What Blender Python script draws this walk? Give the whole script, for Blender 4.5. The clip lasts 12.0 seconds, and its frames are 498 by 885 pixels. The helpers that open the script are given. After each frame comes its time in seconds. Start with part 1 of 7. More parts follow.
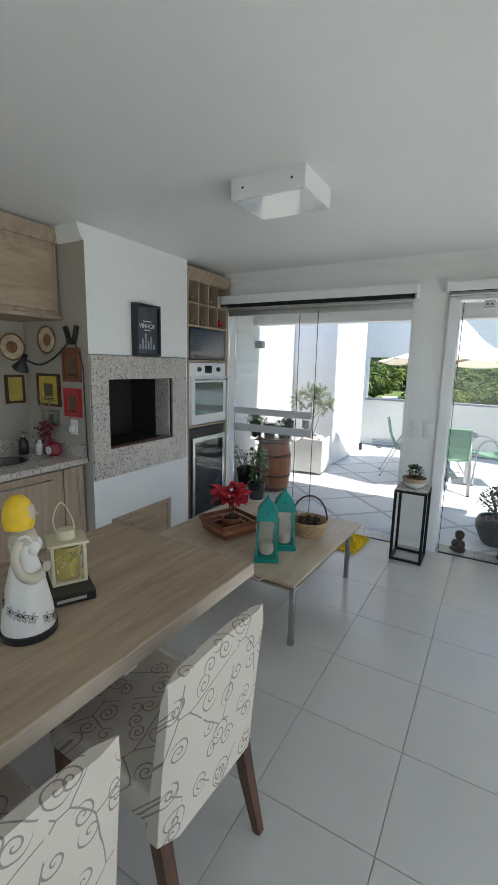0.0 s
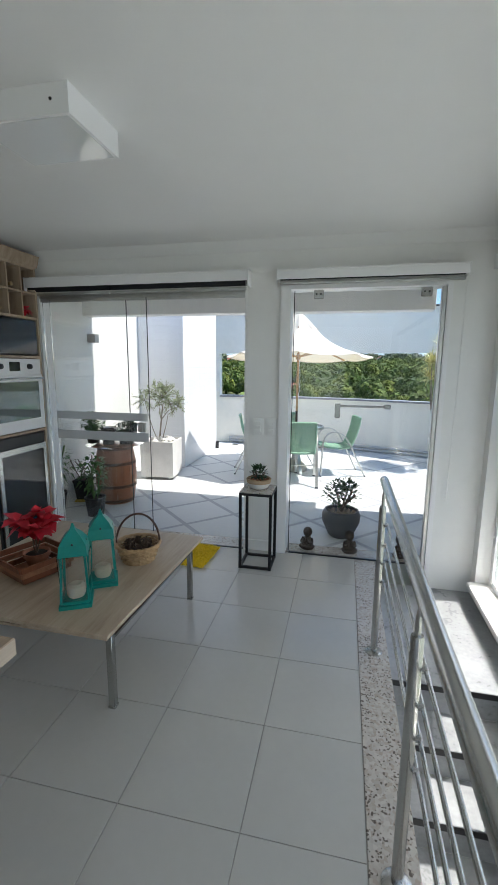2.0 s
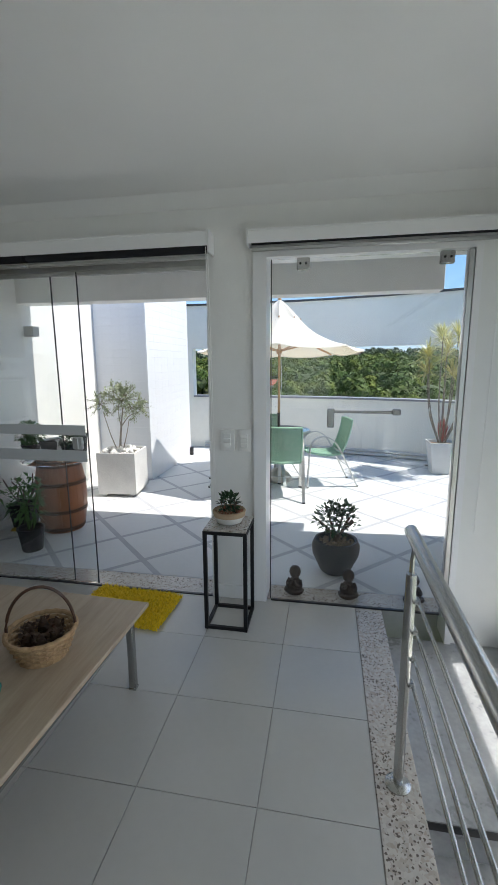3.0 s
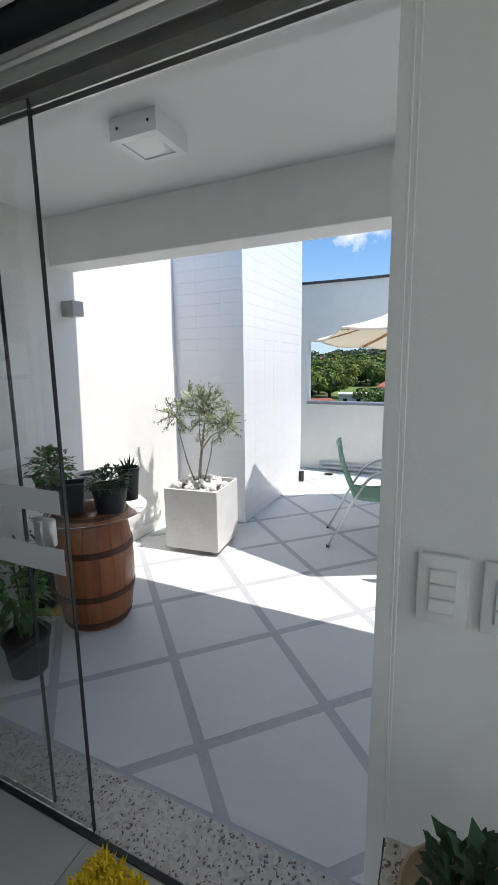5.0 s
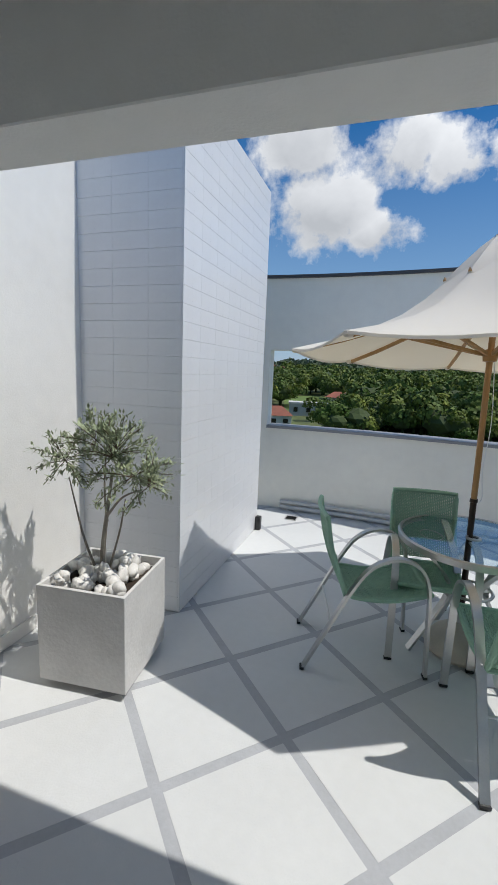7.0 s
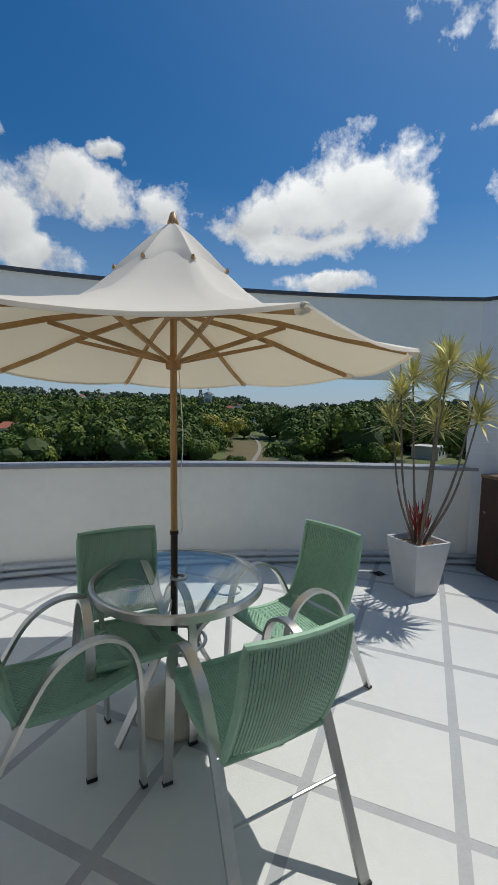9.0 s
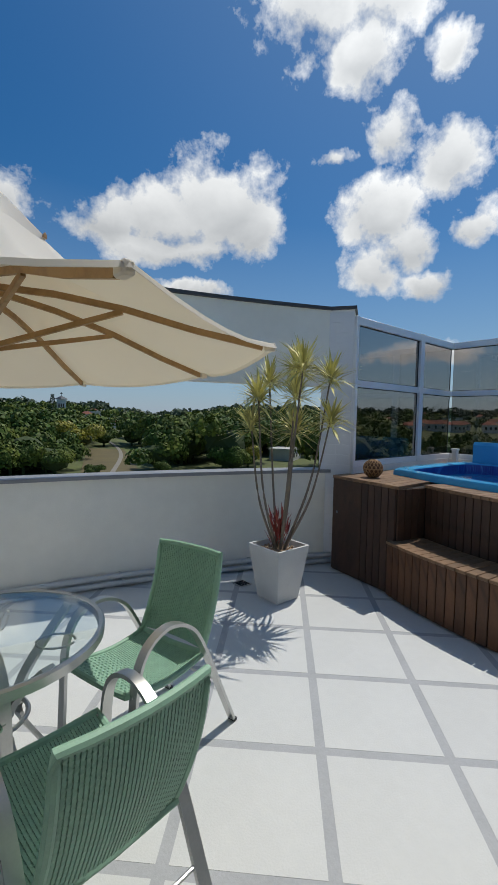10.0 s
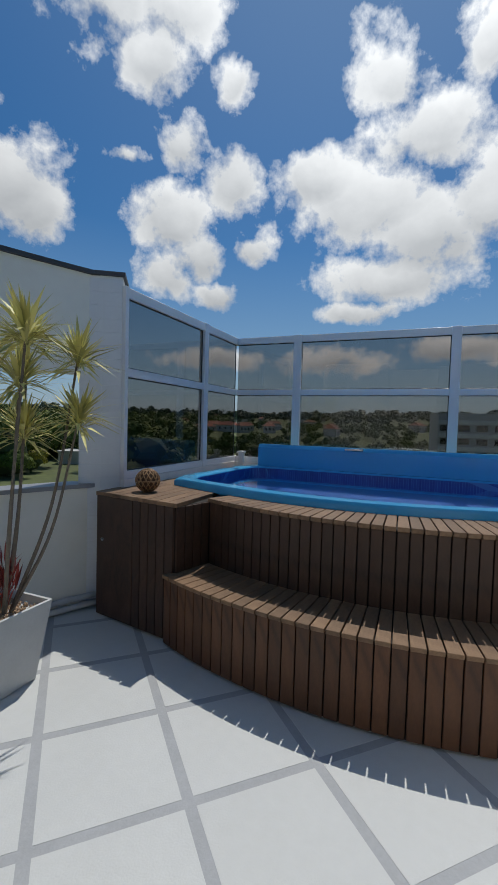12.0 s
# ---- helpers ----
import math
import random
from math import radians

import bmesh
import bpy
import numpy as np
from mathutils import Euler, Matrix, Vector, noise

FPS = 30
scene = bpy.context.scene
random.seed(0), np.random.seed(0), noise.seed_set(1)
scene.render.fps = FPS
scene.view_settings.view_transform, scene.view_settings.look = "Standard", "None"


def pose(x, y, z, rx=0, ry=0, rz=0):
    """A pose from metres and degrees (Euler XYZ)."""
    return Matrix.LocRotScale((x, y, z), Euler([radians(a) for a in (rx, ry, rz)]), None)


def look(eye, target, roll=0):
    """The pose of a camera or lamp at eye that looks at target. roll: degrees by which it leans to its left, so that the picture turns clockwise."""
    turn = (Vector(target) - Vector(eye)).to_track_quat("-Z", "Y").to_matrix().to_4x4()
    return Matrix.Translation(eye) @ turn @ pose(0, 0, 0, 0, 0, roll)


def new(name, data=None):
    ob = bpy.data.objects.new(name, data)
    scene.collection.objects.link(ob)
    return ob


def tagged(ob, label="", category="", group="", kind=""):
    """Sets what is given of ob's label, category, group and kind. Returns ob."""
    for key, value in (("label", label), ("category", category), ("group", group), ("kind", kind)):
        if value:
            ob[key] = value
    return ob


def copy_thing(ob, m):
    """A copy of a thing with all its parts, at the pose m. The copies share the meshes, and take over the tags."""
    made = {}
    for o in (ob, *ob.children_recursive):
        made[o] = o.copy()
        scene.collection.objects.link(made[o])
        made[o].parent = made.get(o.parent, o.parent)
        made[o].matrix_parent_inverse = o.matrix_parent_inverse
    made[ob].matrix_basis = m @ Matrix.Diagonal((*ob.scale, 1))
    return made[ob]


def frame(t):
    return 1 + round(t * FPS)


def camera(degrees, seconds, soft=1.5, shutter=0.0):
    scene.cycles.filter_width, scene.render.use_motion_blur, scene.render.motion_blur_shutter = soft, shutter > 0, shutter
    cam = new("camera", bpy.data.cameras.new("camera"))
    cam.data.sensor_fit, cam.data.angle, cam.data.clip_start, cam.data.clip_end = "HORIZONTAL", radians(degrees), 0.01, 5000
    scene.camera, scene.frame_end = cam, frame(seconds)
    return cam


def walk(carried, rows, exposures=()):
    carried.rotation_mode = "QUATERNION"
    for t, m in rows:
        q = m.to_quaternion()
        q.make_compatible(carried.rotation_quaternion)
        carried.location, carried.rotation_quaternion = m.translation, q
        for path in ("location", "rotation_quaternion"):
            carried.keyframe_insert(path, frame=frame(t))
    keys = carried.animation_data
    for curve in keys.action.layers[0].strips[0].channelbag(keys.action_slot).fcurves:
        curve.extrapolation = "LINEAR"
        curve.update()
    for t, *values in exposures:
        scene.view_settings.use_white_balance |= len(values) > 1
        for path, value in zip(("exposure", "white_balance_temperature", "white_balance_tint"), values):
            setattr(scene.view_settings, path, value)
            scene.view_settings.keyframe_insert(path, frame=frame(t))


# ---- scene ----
cam = camera(60.1, 12.0, soft=1.15)
PATH = [
    (0, (1.026, 0.349, 1.527), (0.045, 2.056, 1.174), 1.3),
    (0.5, (1.093, 0.4, 1.516), (0.347, 2.221, 1.164), 1.2),
    (1, (1.133, 0.462, 1.509), (0.487, 2.323, 1.163), 1.0),
    (1.5, (1.154, 0.591, 1.479), (0.625, 2.491, 1.146), 0.8),
    (2, (1.109, 0.839, 1.497), (0.687, 2.763, 1.148), 0.5),
    (2.5, (1.039, 1.187, 1.472), (0.714, 3.13, 1.127), 0.6),
    (2.7, (1.057, 1.365, 1.483), (0.732, 3.306, 1.13), 0.1),
    (4.3, (0.708, 2.796, 1.474), (0.077, 4.66, 1.114), -1.4),
    (4.5, (0.641, 2.949, 1.451), (-0.058, 4.789, 1.096), -1.5),
    (5, (0.444, 3.352, 1.424), (-0.377, 5.142, 1.074), -0.7),
    (5.5, (0.278, 3.717, 1.474), (-0.684, 5.435, 1.122), -0.4),
    (6, (0.103, 4.039, 1.47), (-0.854, 5.76, 1.119), 0.1),
    (6.5, (-0.003, 4.298, 1.491), (-0.808, 6.096, 1.145), 1.4),
    (6.7, (-0.03, 4.398, 1.507), (-0.764, 6.226, 1.163), 1.9),
    (8.3, (-0.028, 4.996, 1.426), (0.251, 6.964, 1.208), 1.4),
    (8.5, (-0.017, 5.047, 1.441), (0.415, 6.989, 1.237), 1.5),
    (9, (0.008, 5.151, 1.43), (0.776, 6.991, 1.276), 1.4),
    (9.5, (0.071, 5.276, 1.429), (1.206, 6.917, 1.301), 1.3),
    (10, (0.201, 5.361, 1.422), (1.502, 6.876, 1.307), 1.1),
    (10.5, (0.404, 5.439, 1.398), (1.849, 6.819, 1.306), 1.1),
    (11, (0.592, 5.531, 1.364), (2.201, 6.716, 1.295), 1.2),
    (11.5, (0.799, 5.646, 1.387), (2.559, 6.593, 1.305), 1.5),
    (12, (1.034, 5.721, 1.414), (2.876, 6.494, 1.324), 1.6),
]
walk(cam, [(t, look(eye, target, roll)) for t, eye, target, roll in PATH],
     [(0.0, 1.58, 6450, 9.6), (2.5, 1.27, 6450, 9.6), (4.3, 1.05, 6480, 11.5), (5.0, 1.05, 6500, 11.5), (5.5, 1.0, 6450, 11.5), (6.0, 0.57, 6400, 10.5), (6.5, 0.36, 6340, 10), (8.3, 0.16, 6600, 7.5), (9.0, 0.12, 6600, 7.5), (10.0, 0.02, 6580, 7.5), (11.0, -0.06, 6530, 7.5), (12.0, -0.17, 6500, 7.5)])

# world: daylight sky with cumulus
SUN_DIR = Vector((0.46, 0.03, 0.887)).normalized()
world = bpy.data.worlds.new("sky")
scene.world = world
world.use_nodes = True


def make_sky():
    nt = world.node_tree
    nt.nodes.clear()
    N, L = nt.nodes.new, nt.links.new
    out, bg = N("ShaderNodeOutputWorld"), N("ShaderNodeBackground")
    sky = N("ShaderNodeTexSky")
    sky.sky_type = 'NISHITA'
    sky.sun_disc = False
    sky.sun_elevation = math.asin(SUN_DIR.z)
    sky.sun_rotation = math.atan2(SUN_DIR.x, SUN_DIR.y)
    sky.air_density, sky.dust_density, sky.ozone_density = 1.1, 0.1, 2.0
    tc, sep = N("ShaderNodeTexCoord"), N("ShaderNodeSeparateXYZ")
    L(tc.outputs["Generated"], sep.inputs[0])
    def vec(op, a, b=None, scale=None):
        n = N("ShaderNodeVectorMath"); n.operation = op
        for k, v in enumerate((a, b)):
            if v is None:
                continue
            if isinstance(v, tuple):
                n.inputs[k].default_value = v
            else:
                L(v, n.inputs[k])
        return n

    def num(op, a, b=None, c=None):
        n = N("ShaderNodeMath"); n.operation = op
        for k, v in enumerate((a, b, c)):
            if v is None:
                continue
            if isinstance(v, (int, float)):
                n.inputs[k].default_value = v
            else:
                L(v, n.inputs[k])
        return n.outputs[0]

    def noise(scale, detail, rough, offset=(0, 0, 0), stretch=1.0):
        mp, n = N("ShaderNodeMapping"), N("ShaderNodeTexNoise")
        mp.inputs["Location"].default_value = offset
        mp.inputs["Scale"].default_value = (1, 1, stretch)
        L(tc.outputs["Generated"], mp.inputs[0]); L(mp.outputs[0], n.inputs["Vector"])
        n.inputs["Scale"].default_value, n.inputs["Detail"].default_value, n.inputs["Roughness"].default_value = scale, detail, rough
        return n
    # each cumulus: azimuth from +y towards +x, height, half width and half height in degrees
    warp = vec('MULTIPLY_ADD', noise(7.5, 5, 0.6).outputs["Color"], (0.085, 0.085, 0.085))
    L(vec('SUBTRACT', tc.outputs["Generated"], (0.0425, 0.0425, 0.0425)).outputs[0], warp.inputs[2])
    body = under = None
    for az, el, hw, hh in CLOUDS:
        a, e = radians(az), radians(el)
        c = Vector((math.sin(a) * math.cos(e), math.cos(a) * math.cos(e), math.sin(e)))
        d = vec('SUBTRACT', warp.outputs[0], tuple(c))
        flat = vec('MULTIPLY', d.outputs[0], (1, 1, hw / hh))
        ln = vec('LENGTH', flat.outputs[0])
        m = num('MULTIPLY_ADD', ln.outputs["Value"], -1.0 / radians(hw), 1.0)
        body = m if body is None else num('MAXIMUM', body, m)
        low = N("ShaderNodeSeparateXYZ"); L(d.outputs[0], low.inputs[0])
        u = num('MULTIPLY', num('MAXIMUM', num('MINIMUM', m, 0.6), 0.0), num('MULTIPLY_ADD', low.outputs[2], -1.0 / radians(hh), 0.75))
        under = u if under is None else num('MAXIMUM', under, u)
    # scattered clouds elsewhere in the sky
    scatter = num('MULTIPLY_ADD', noise(2.3, 3, 0.5, (3.3, 1.2, 0.7), 2.0).outputs["Fac"], 4.0, -2.55)
    behind = num('MAXIMUM', num('MULTIPLY_ADD', sep.outputs[1], -1.2, -0.35), num('MULTIPLY_ADD', sep.outputs[0], -1.2, -0.35))
    body = num('MAXIMUM', body, num('MINIMUM', scatter, behind))
    fine = num('SUBTRACT', noise(10.0, 8, 0.64).outputs["Fac"], 0.5)
    dens = num('MULTIPLY_ADD', fine, 2.2, body)
    ramp = N("ShaderNodeValToRGB")
    ramp.color_ramp.elements[0].position, ramp.color_ramp.elements[1].position = 0.11, 0.52
    L(dens, ramp.inputs[0])
    # thick parts and undersides turn greyer
    thick = num('MULTIPLY_ADD', noise(6.0, 6, 0.55, (0.0, 0.0, 0.05), 1.6).outputs["Fac"], 1.0, num('MULTIPLY', under, 1.25))
    tone = N("ShaderNodeValToRGB")
    tone.color_ramp.elements[0].position, tone.color_ramp.elements[0].color = 0.40, (6.5, 6.6, 6.8, 1)
    tone.color_ramp.elements[1].position, tone.color_ramp.elements[1].color = 1.0, (3.9, 4.05, 4.3, 1)
    L(num('MULTIPLY', thick, 0.72), tone.inputs[0])
    blue = N("ShaderNodeHueSaturation")
    blue.inputs["Saturation"].default_value, blue.inputs["Value"].default_value = 1.42, 0.61
    blue.inputs["Hue"].default_value = 0.504
    L(sky.outputs[0], blue.inputs["Color"])
    mix = N("ShaderNodeMix"); mix.data_type = 'RGBA'
    # pale haze towards the horizon
    hz = N("ShaderNodeMapRange")
    hz.inputs["From Min"].default_value, hz.inputs["From Max"].default_value = -0.02, 0.46
    hz.inputs["To Min"].default_value, hz.inputs["To Max"].default_value = 0.8, 0.0
    L(sep.outputs[2], hz.inputs["Value"])
    haze = N("ShaderNodeMix"); haze.data_type = 'RGBA'
    haze.inputs[7].default_value = (1.7, 2.65, 4.2, 1)
    bright = num('POWER', num('MAXIMUM', vec('DOT_PRODUCT', tc.outputs["Generated"], tuple(SUN_DIR)).outputs["Value"], 0.0), 5.0)
    L(num('MAXIMUM', hz.outputs["Result"], num('MULTIPLY', bright, 0.7)), haze.inputs["Factor"]); L(blue.outputs[0], haze.inputs[6])
    # clouds near the sun scatter more of its light forwards
    toward = vec('DOT_PRODUCT', tc.outputs["Generated"], tuple(SUN_DIR))
    glow = num('MULTIPLY_ADD', num('POWER', num('MAXIMUM', toward.outputs["Value"], 0.0), 3.0), 0.75, 0.85)
    lit = N("ShaderNodeVectorMath"); lit.operation = 'SCALE'
    L(tone.outputs[0], lit.inputs[0]); L(glow, lit.inputs["Scale"])
    L(ramp.outputs[0], mix.inputs["Factor"]); L(haze.outputs[2], mix.inputs[6]); L(lit.outputs[0], mix.inputs[7])
    L(mix.outputs[2], bg.inputs[0])
    bg.inputs[1].default_value = 0.125
    L(bg.outputs[0], out.inputs[0])


CLOUDS = [(-13.4, 26.2, 6.2, 7), (-10, 20.1, 8.5, 6.5), (-3, 16.8, 6, 3.2), (-0.8, 24.1, 6, 4), (4.2, 23.2, 4.6, 3.8), (10.6, 23.6, 5, 3.2), (4.4, 28, 1.9, 1.4),
          (22.6, 22.8, 7.2, 3.4), (30, 23.4, 9, 5), (36.3, 25.2, 8.2, 7), (39.5, 23, 6, 5), (30.7, 20.4, 13, 2.6), (32.7, 15.6, 7, 1.4),
          (48.1, 42, 7.5, 4.2), (53.9, 38.7, 5, 3.6), (56.6, 42, 5.5, 3.6), (57.7, 32.3, 3.9, 4.2), (51, 29.5, 2.2, 1.7), (64, 28.6, 4, 5.2), (64.6, 36.9, 2.6, 2.6),
          (56.6, 24.2, 5.4, 4.6), (60.2, 20.4, 5, 3.6), (56.1, 18.4, 4.4, 4.6), (62.8, 15.7, 3.6, 2.3), (67, 21.9, 3.4, 2.8),
          (83.5, 37.2, 5, 4.2), (87.7, 31.7, 8, 3.8), (74.9, 28.7, 5.6, 4), (81.4, 26.1, 9.5, 6), (88.8, 22.6, 10.5, 6), (84.5, 18, 10.5, 4.2), (81, 14.1, 7.6, 2),
          (94.2, 37.9, 3, 4.4), (96, 25, 6, 6), (103, 26, 9, 9), (62, 8.5, 8, 1.8), (78, 8, 9, 2.2), (92, 9.5, 9, 2.2)]
make_sky()
sun = new("sun", bpy.data.lights.new("sun", 'SUN'))
sun.data.energy, sun.data.angle, sun.data.color = 2.75, radians(0.53), (1.0, 0.96, 0.9)
sun.matrix_world = look((0, 0, 30), Vector((0, 0, 30)) - SUN_DIR)


def area_lamp(name, centre, target, w, h, power):
    lamp = new(name, bpy.data.lights.new(name, 'AREA'))
    lamp.data.shape, lamp.data.size, lamp.data.size_y = 'RECTANGLE', w, h
    lamp.data.energy, lamp.data.color = power, (0.92, 0.96, 1.0)
    lamp.matrix_world = look(centre, target)
    return lamp


# sky light in the stairwell's window; behind the walk an added fill lamp, no window known
area_lamp("stair_window_light", (2.32, 1.2, 1.0), (0, 1.2, 0.9), 5.4, 1.9, 9.5)
area_lamp("rear_window_light", (-0.2, -2.95, 1.3), (-0.2, 0, 1.2), 2.6, 1.5, 4.5)


# ---- materials ----
def mat(name, base, rough=0.5, metal=0.0, var=0.0, vscale=8.0, bump=0.0, bscale=60.0, spec=None, **extra):
    """Principled surface with colour variation at two scales and fine relief."""
    m = bpy.data.materials.new(name)
    m.use_nodes = True
    nt = m.node_tree
    b = nt.nodes["Principled BSDF"]
    b.inputs["Base Color"].default_value = (*base, 1)
    b.inputs["Roughness"].default_value, b.inputs["Metallic"].default_value = rough, metal
    if spec is not None:
        b.inputs["Specular IOR Level"].default_value = spec
    for key, value in extra.items():
        b.inputs[key.replace("_", " ")].default_value = value
    if var or bump:
        tc = nt.nodes.new("ShaderNodeTexCoord")
    if var:
        n1, n2 = nt.nodes.new("ShaderNodeTexNoise"), nt.nodes.new("ShaderNodeTexNoise")
        n1.inputs["Scale"].default_value, n2.inputs["Scale"].default_value = vscale, vscale * 9
        n1.inputs["Detail"].default_value = n2.inputs["Detail"].default_value = 5
        for n in (n1, n2):
            nt.links.new(tc.outputs["Object"], n.inputs["Vector"])
        s = nt.nodes.new("ShaderNodeMath"); s.operation = 'MULTIPLY_ADD'
        s.inputs[1].default_value = 0.6
        nt.links.new(n2.outputs["Fac"], s.inputs[0]); nt.links.new(n1.outputs["Fac"], s.inputs[2])
        mr = nt.nodes.new("ShaderNodeMapRange")
        mr.inputs["From Min"].default_value, mr.inputs["From Max"].default_value = 0.5, 1.1
        mr.inputs["To Min"].default_value, mr.inputs["To Max"].default_value = 1 - var, 1 + var
        nt.links.new(s.outputs[0], mr.inputs["Value"])
        hsv = nt.nodes.new("ShaderNodeHueSaturation")
        hsv.inputs["Color"].default_value = (*base, 1)
        nt.links.new(mr.outputs["Result"], hsv.inputs["Value"])
        nt.links.new(hsv.outputs["Color"], b.inputs["Base Color"])
        rr = nt.nodes.new("ShaderNodeMapRange")
        rr.inputs["From Min"].default_value, rr.inputs["From Max"].default_value = 0.5, 1.1
        rr.inputs["To Min"].default_value, rr.inputs["To Max"].default_value = max(0.02, rough * 0.85), min(1, rough * 1.15)
        nt.links.new(s.outputs[0], rr.inputs["Value"]); nt.links.new(rr.outputs["Result"], b.inputs["Roughness"])
    if bump:
        nb, bp = nt.nodes.new("ShaderNodeTexNoise"), nt.nodes.new("ShaderNodeBump")
        nb.inputs["Scale"].default_value, nb.inputs["Detail"].default_value = bscale, 4
        bp.inputs["Strength"].default_value, bp.inputs["Distance"].default_value = bump, 0.004
        nt.links.new(tc.outputs["Object"], nb.inputs["Vector"]); nt.links.new(nb.outputs["Fac"], bp.inputs["Height"])
        nt.links.new(bp.outputs["Normal"], b.inputs["Normal"])
    return m


def colour_source(m):
    """The node tree, the shader and the socket of an object-space coordinate."""
    nt = m.node_tree
    tc = nt.nodes.new("ShaderNodeTexCoord")
    return nt, nt.nodes["Principled BSDF"], tc.outputs["Object"]


def ramp_node(nt, stops):
    r = nt.nodes.new("ShaderNodeValToRGB")
    els = r.color_ramp.elements
    while len(els) < len(stops):
        els.new(0.5)
    for e, (p, c) in zip(els, stops):
        e.position, e.color = p, (*c, 1)
    return r


def wood(name, dark, light, scale=(1.5, 14, 14), rough=0.45, knots=0.0, random=0.0):
    """Wood with grain along x of the mapping, stretched rings and fibres."""
    m = mat(name, light, rough)
    nt, b, obj = colour_source(m)
    mp, n1, n2 = nt.nodes.new("ShaderNodeMapping"), nt.nodes.new("ShaderNodeTexNoise"), nt.nodes.new("ShaderNodeTexNoise")
    mp.inputs["Scale"].default_value = scale
    nt.links.new(obj, mp.inputs[0])
    for n, s, d, k in ((n1, 1.6, 4, 0.5), (n2, 11, 6, 0.65)):
        n.inputs["Scale"].default_value, n.inputs["Detail"].default_value, n.inputs["Roughness"].default_value = s, d, k
        nt.links.new(mp.outputs[0], n.inputs["Vector"])
    n1.inputs["Distortion"].default_value = 1.2
    s = nt.nodes.new("ShaderNodeMath"); s.operation = 'MULTIPLY_ADD'
    s.inputs[1].default_value = 0.45
    nt.links.new(n2.outputs["Fac"], s.inputs[0]); nt.links.new(n1.outputs["Fac"], s.inputs[2])
    r = ramp_node(nt, [(0.42, dark), (0.62, tuple((a + c) / 2 for a, c in zip(dark, light))), (0.88, light)])
    nt.links.new(s.outputs[0], r.inputs[0])
    col = r.outputs[0]
    if random:
        oi, mr, h = nt.nodes.new("ShaderNodeObjectInfo"), nt.nodes.new("ShaderNodeMapRange"), nt.nodes.new("ShaderNodeHueSaturation")
        mr.inputs["To Min"].default_value, mr.inputs["To Max"].default_value = 1 - random, 1 + random
        nt.links.new(oi.outputs["Random"], mr.inputs["Value"]); nt.links.new(mr.outputs["Result"], h.inputs["Value"])
        nt.links.new(col, h.inputs["Color"])
        col = h.outputs["Color"]
    nt.links.new(col, b.inputs["Base Color"])
    bp = nt.nodes.new("ShaderNodeBump")
    bp.inputs["Strength"].default_value, bp.inputs["Distance"].default_value = 0.25, 0.002
    nt.links.new(n2.outputs["Fac"], bp.inputs["Height"]); nt.links.new(bp.outputs["Normal"], b.inputs["Normal"])
    return m


def granite(name, base, specks, dark, scale=55, rough=0.25):
    m = mat(name, base, rough)
    nt, b, obj = colour_source(m)
    v1, v2, n = nt.nodes.new("ShaderNodeTexVoronoi"), nt.nodes.new("ShaderNodeTexVoronoi"), nt.nodes.new("ShaderNodeTexNoise")
    v1.inputs["Scale"].default_value, v2.inputs["Scale"].default_value, n.inputs["Scale"].default_value = scale, scale * 1.9, 9
    for q in (v1, v2, n):
        nt.links.new(obj, q.inputs["Vector"])
    r1 = ramp_node(nt, [(0.0, base), (0.45, tuple(c * 0.86 for c in base)), (0.72, specks), (1.0, base)])
    sp = nt.nodes.new("ShaderNodeSeparateColor")
    nt.links.new(v1.outputs["Color"], sp.inputs[0]); nt.links.new(sp.outputs[0], r1.inputs[0])
    sp2, gt = nt.nodes.new("ShaderNodeSeparateColor"), nt.nodes.new("ShaderNodeMath")
    nt.links.new(v2.outputs["Color"], sp2.inputs[0])
    ad = nt.nodes.new("ShaderNodeMath"); ad.operation = 'MULTIPLY_ADD'; ad.inputs[1].default_value = 0.35
    nt.links.new(n.outputs["Fac"], ad.inputs[0]); nt.links.new(sp2.outputs[1], ad.inputs[2])
    gt.operation = 'GREATER_THAN'; gt.inputs[1].default_value = 1.08
    nt.links.new(ad.outputs[0], gt.inputs[0])
    mx = nt.nodes.new("ShaderNodeMix"); mx.data_type = 'RGBA'
    nt.links.new(gt.outputs[0], mx.inputs["Factor"]); nt.links.new(r1.outputs[0], mx.inputs[6])
    mx.inputs[7].default_value = (*dark, 1)
    nt.links.new(mx.outputs[2], b.inputs["Base Color"])
    return m


def glass(name, tint=(1, 1, 1), rough=0.0):
    m = mat(name, tint, rough, Transmission_Weight=1.0, IOR=1.45)
    return m


def random_shade(m, amount):
    """Varies the brightness of alike pieces a little from one to the next."""
    nt = m.node_tree
    b = nt.nodes["Principled BSDF"]
    oi, mr, h = nt.nodes.new("ShaderNodeObjectInfo"), nt.nodes.new("ShaderNodeMapRange"), nt.nodes.new("ShaderNodeHueSaturation")
    mr.inputs["To Min"].default_value, mr.inputs["To Max"].default_value = 1 - amount, 1 + amount
    nt.links.new(oi.outputs["Random"], mr.inputs["Value"]); nt.links.new(mr.outputs["Result"], h.inputs["Value"])
    link = b.inputs["Base Color"].links
    if link:
        nt.links.new(link[0].from_socket, h.inputs["Color"])
    else:
        h.inputs["Color"].default_value = b.inputs["Base Color"].default_value
    nt.links.new(h.outputs["Color"], b.inputs["Base Color"])
    return m


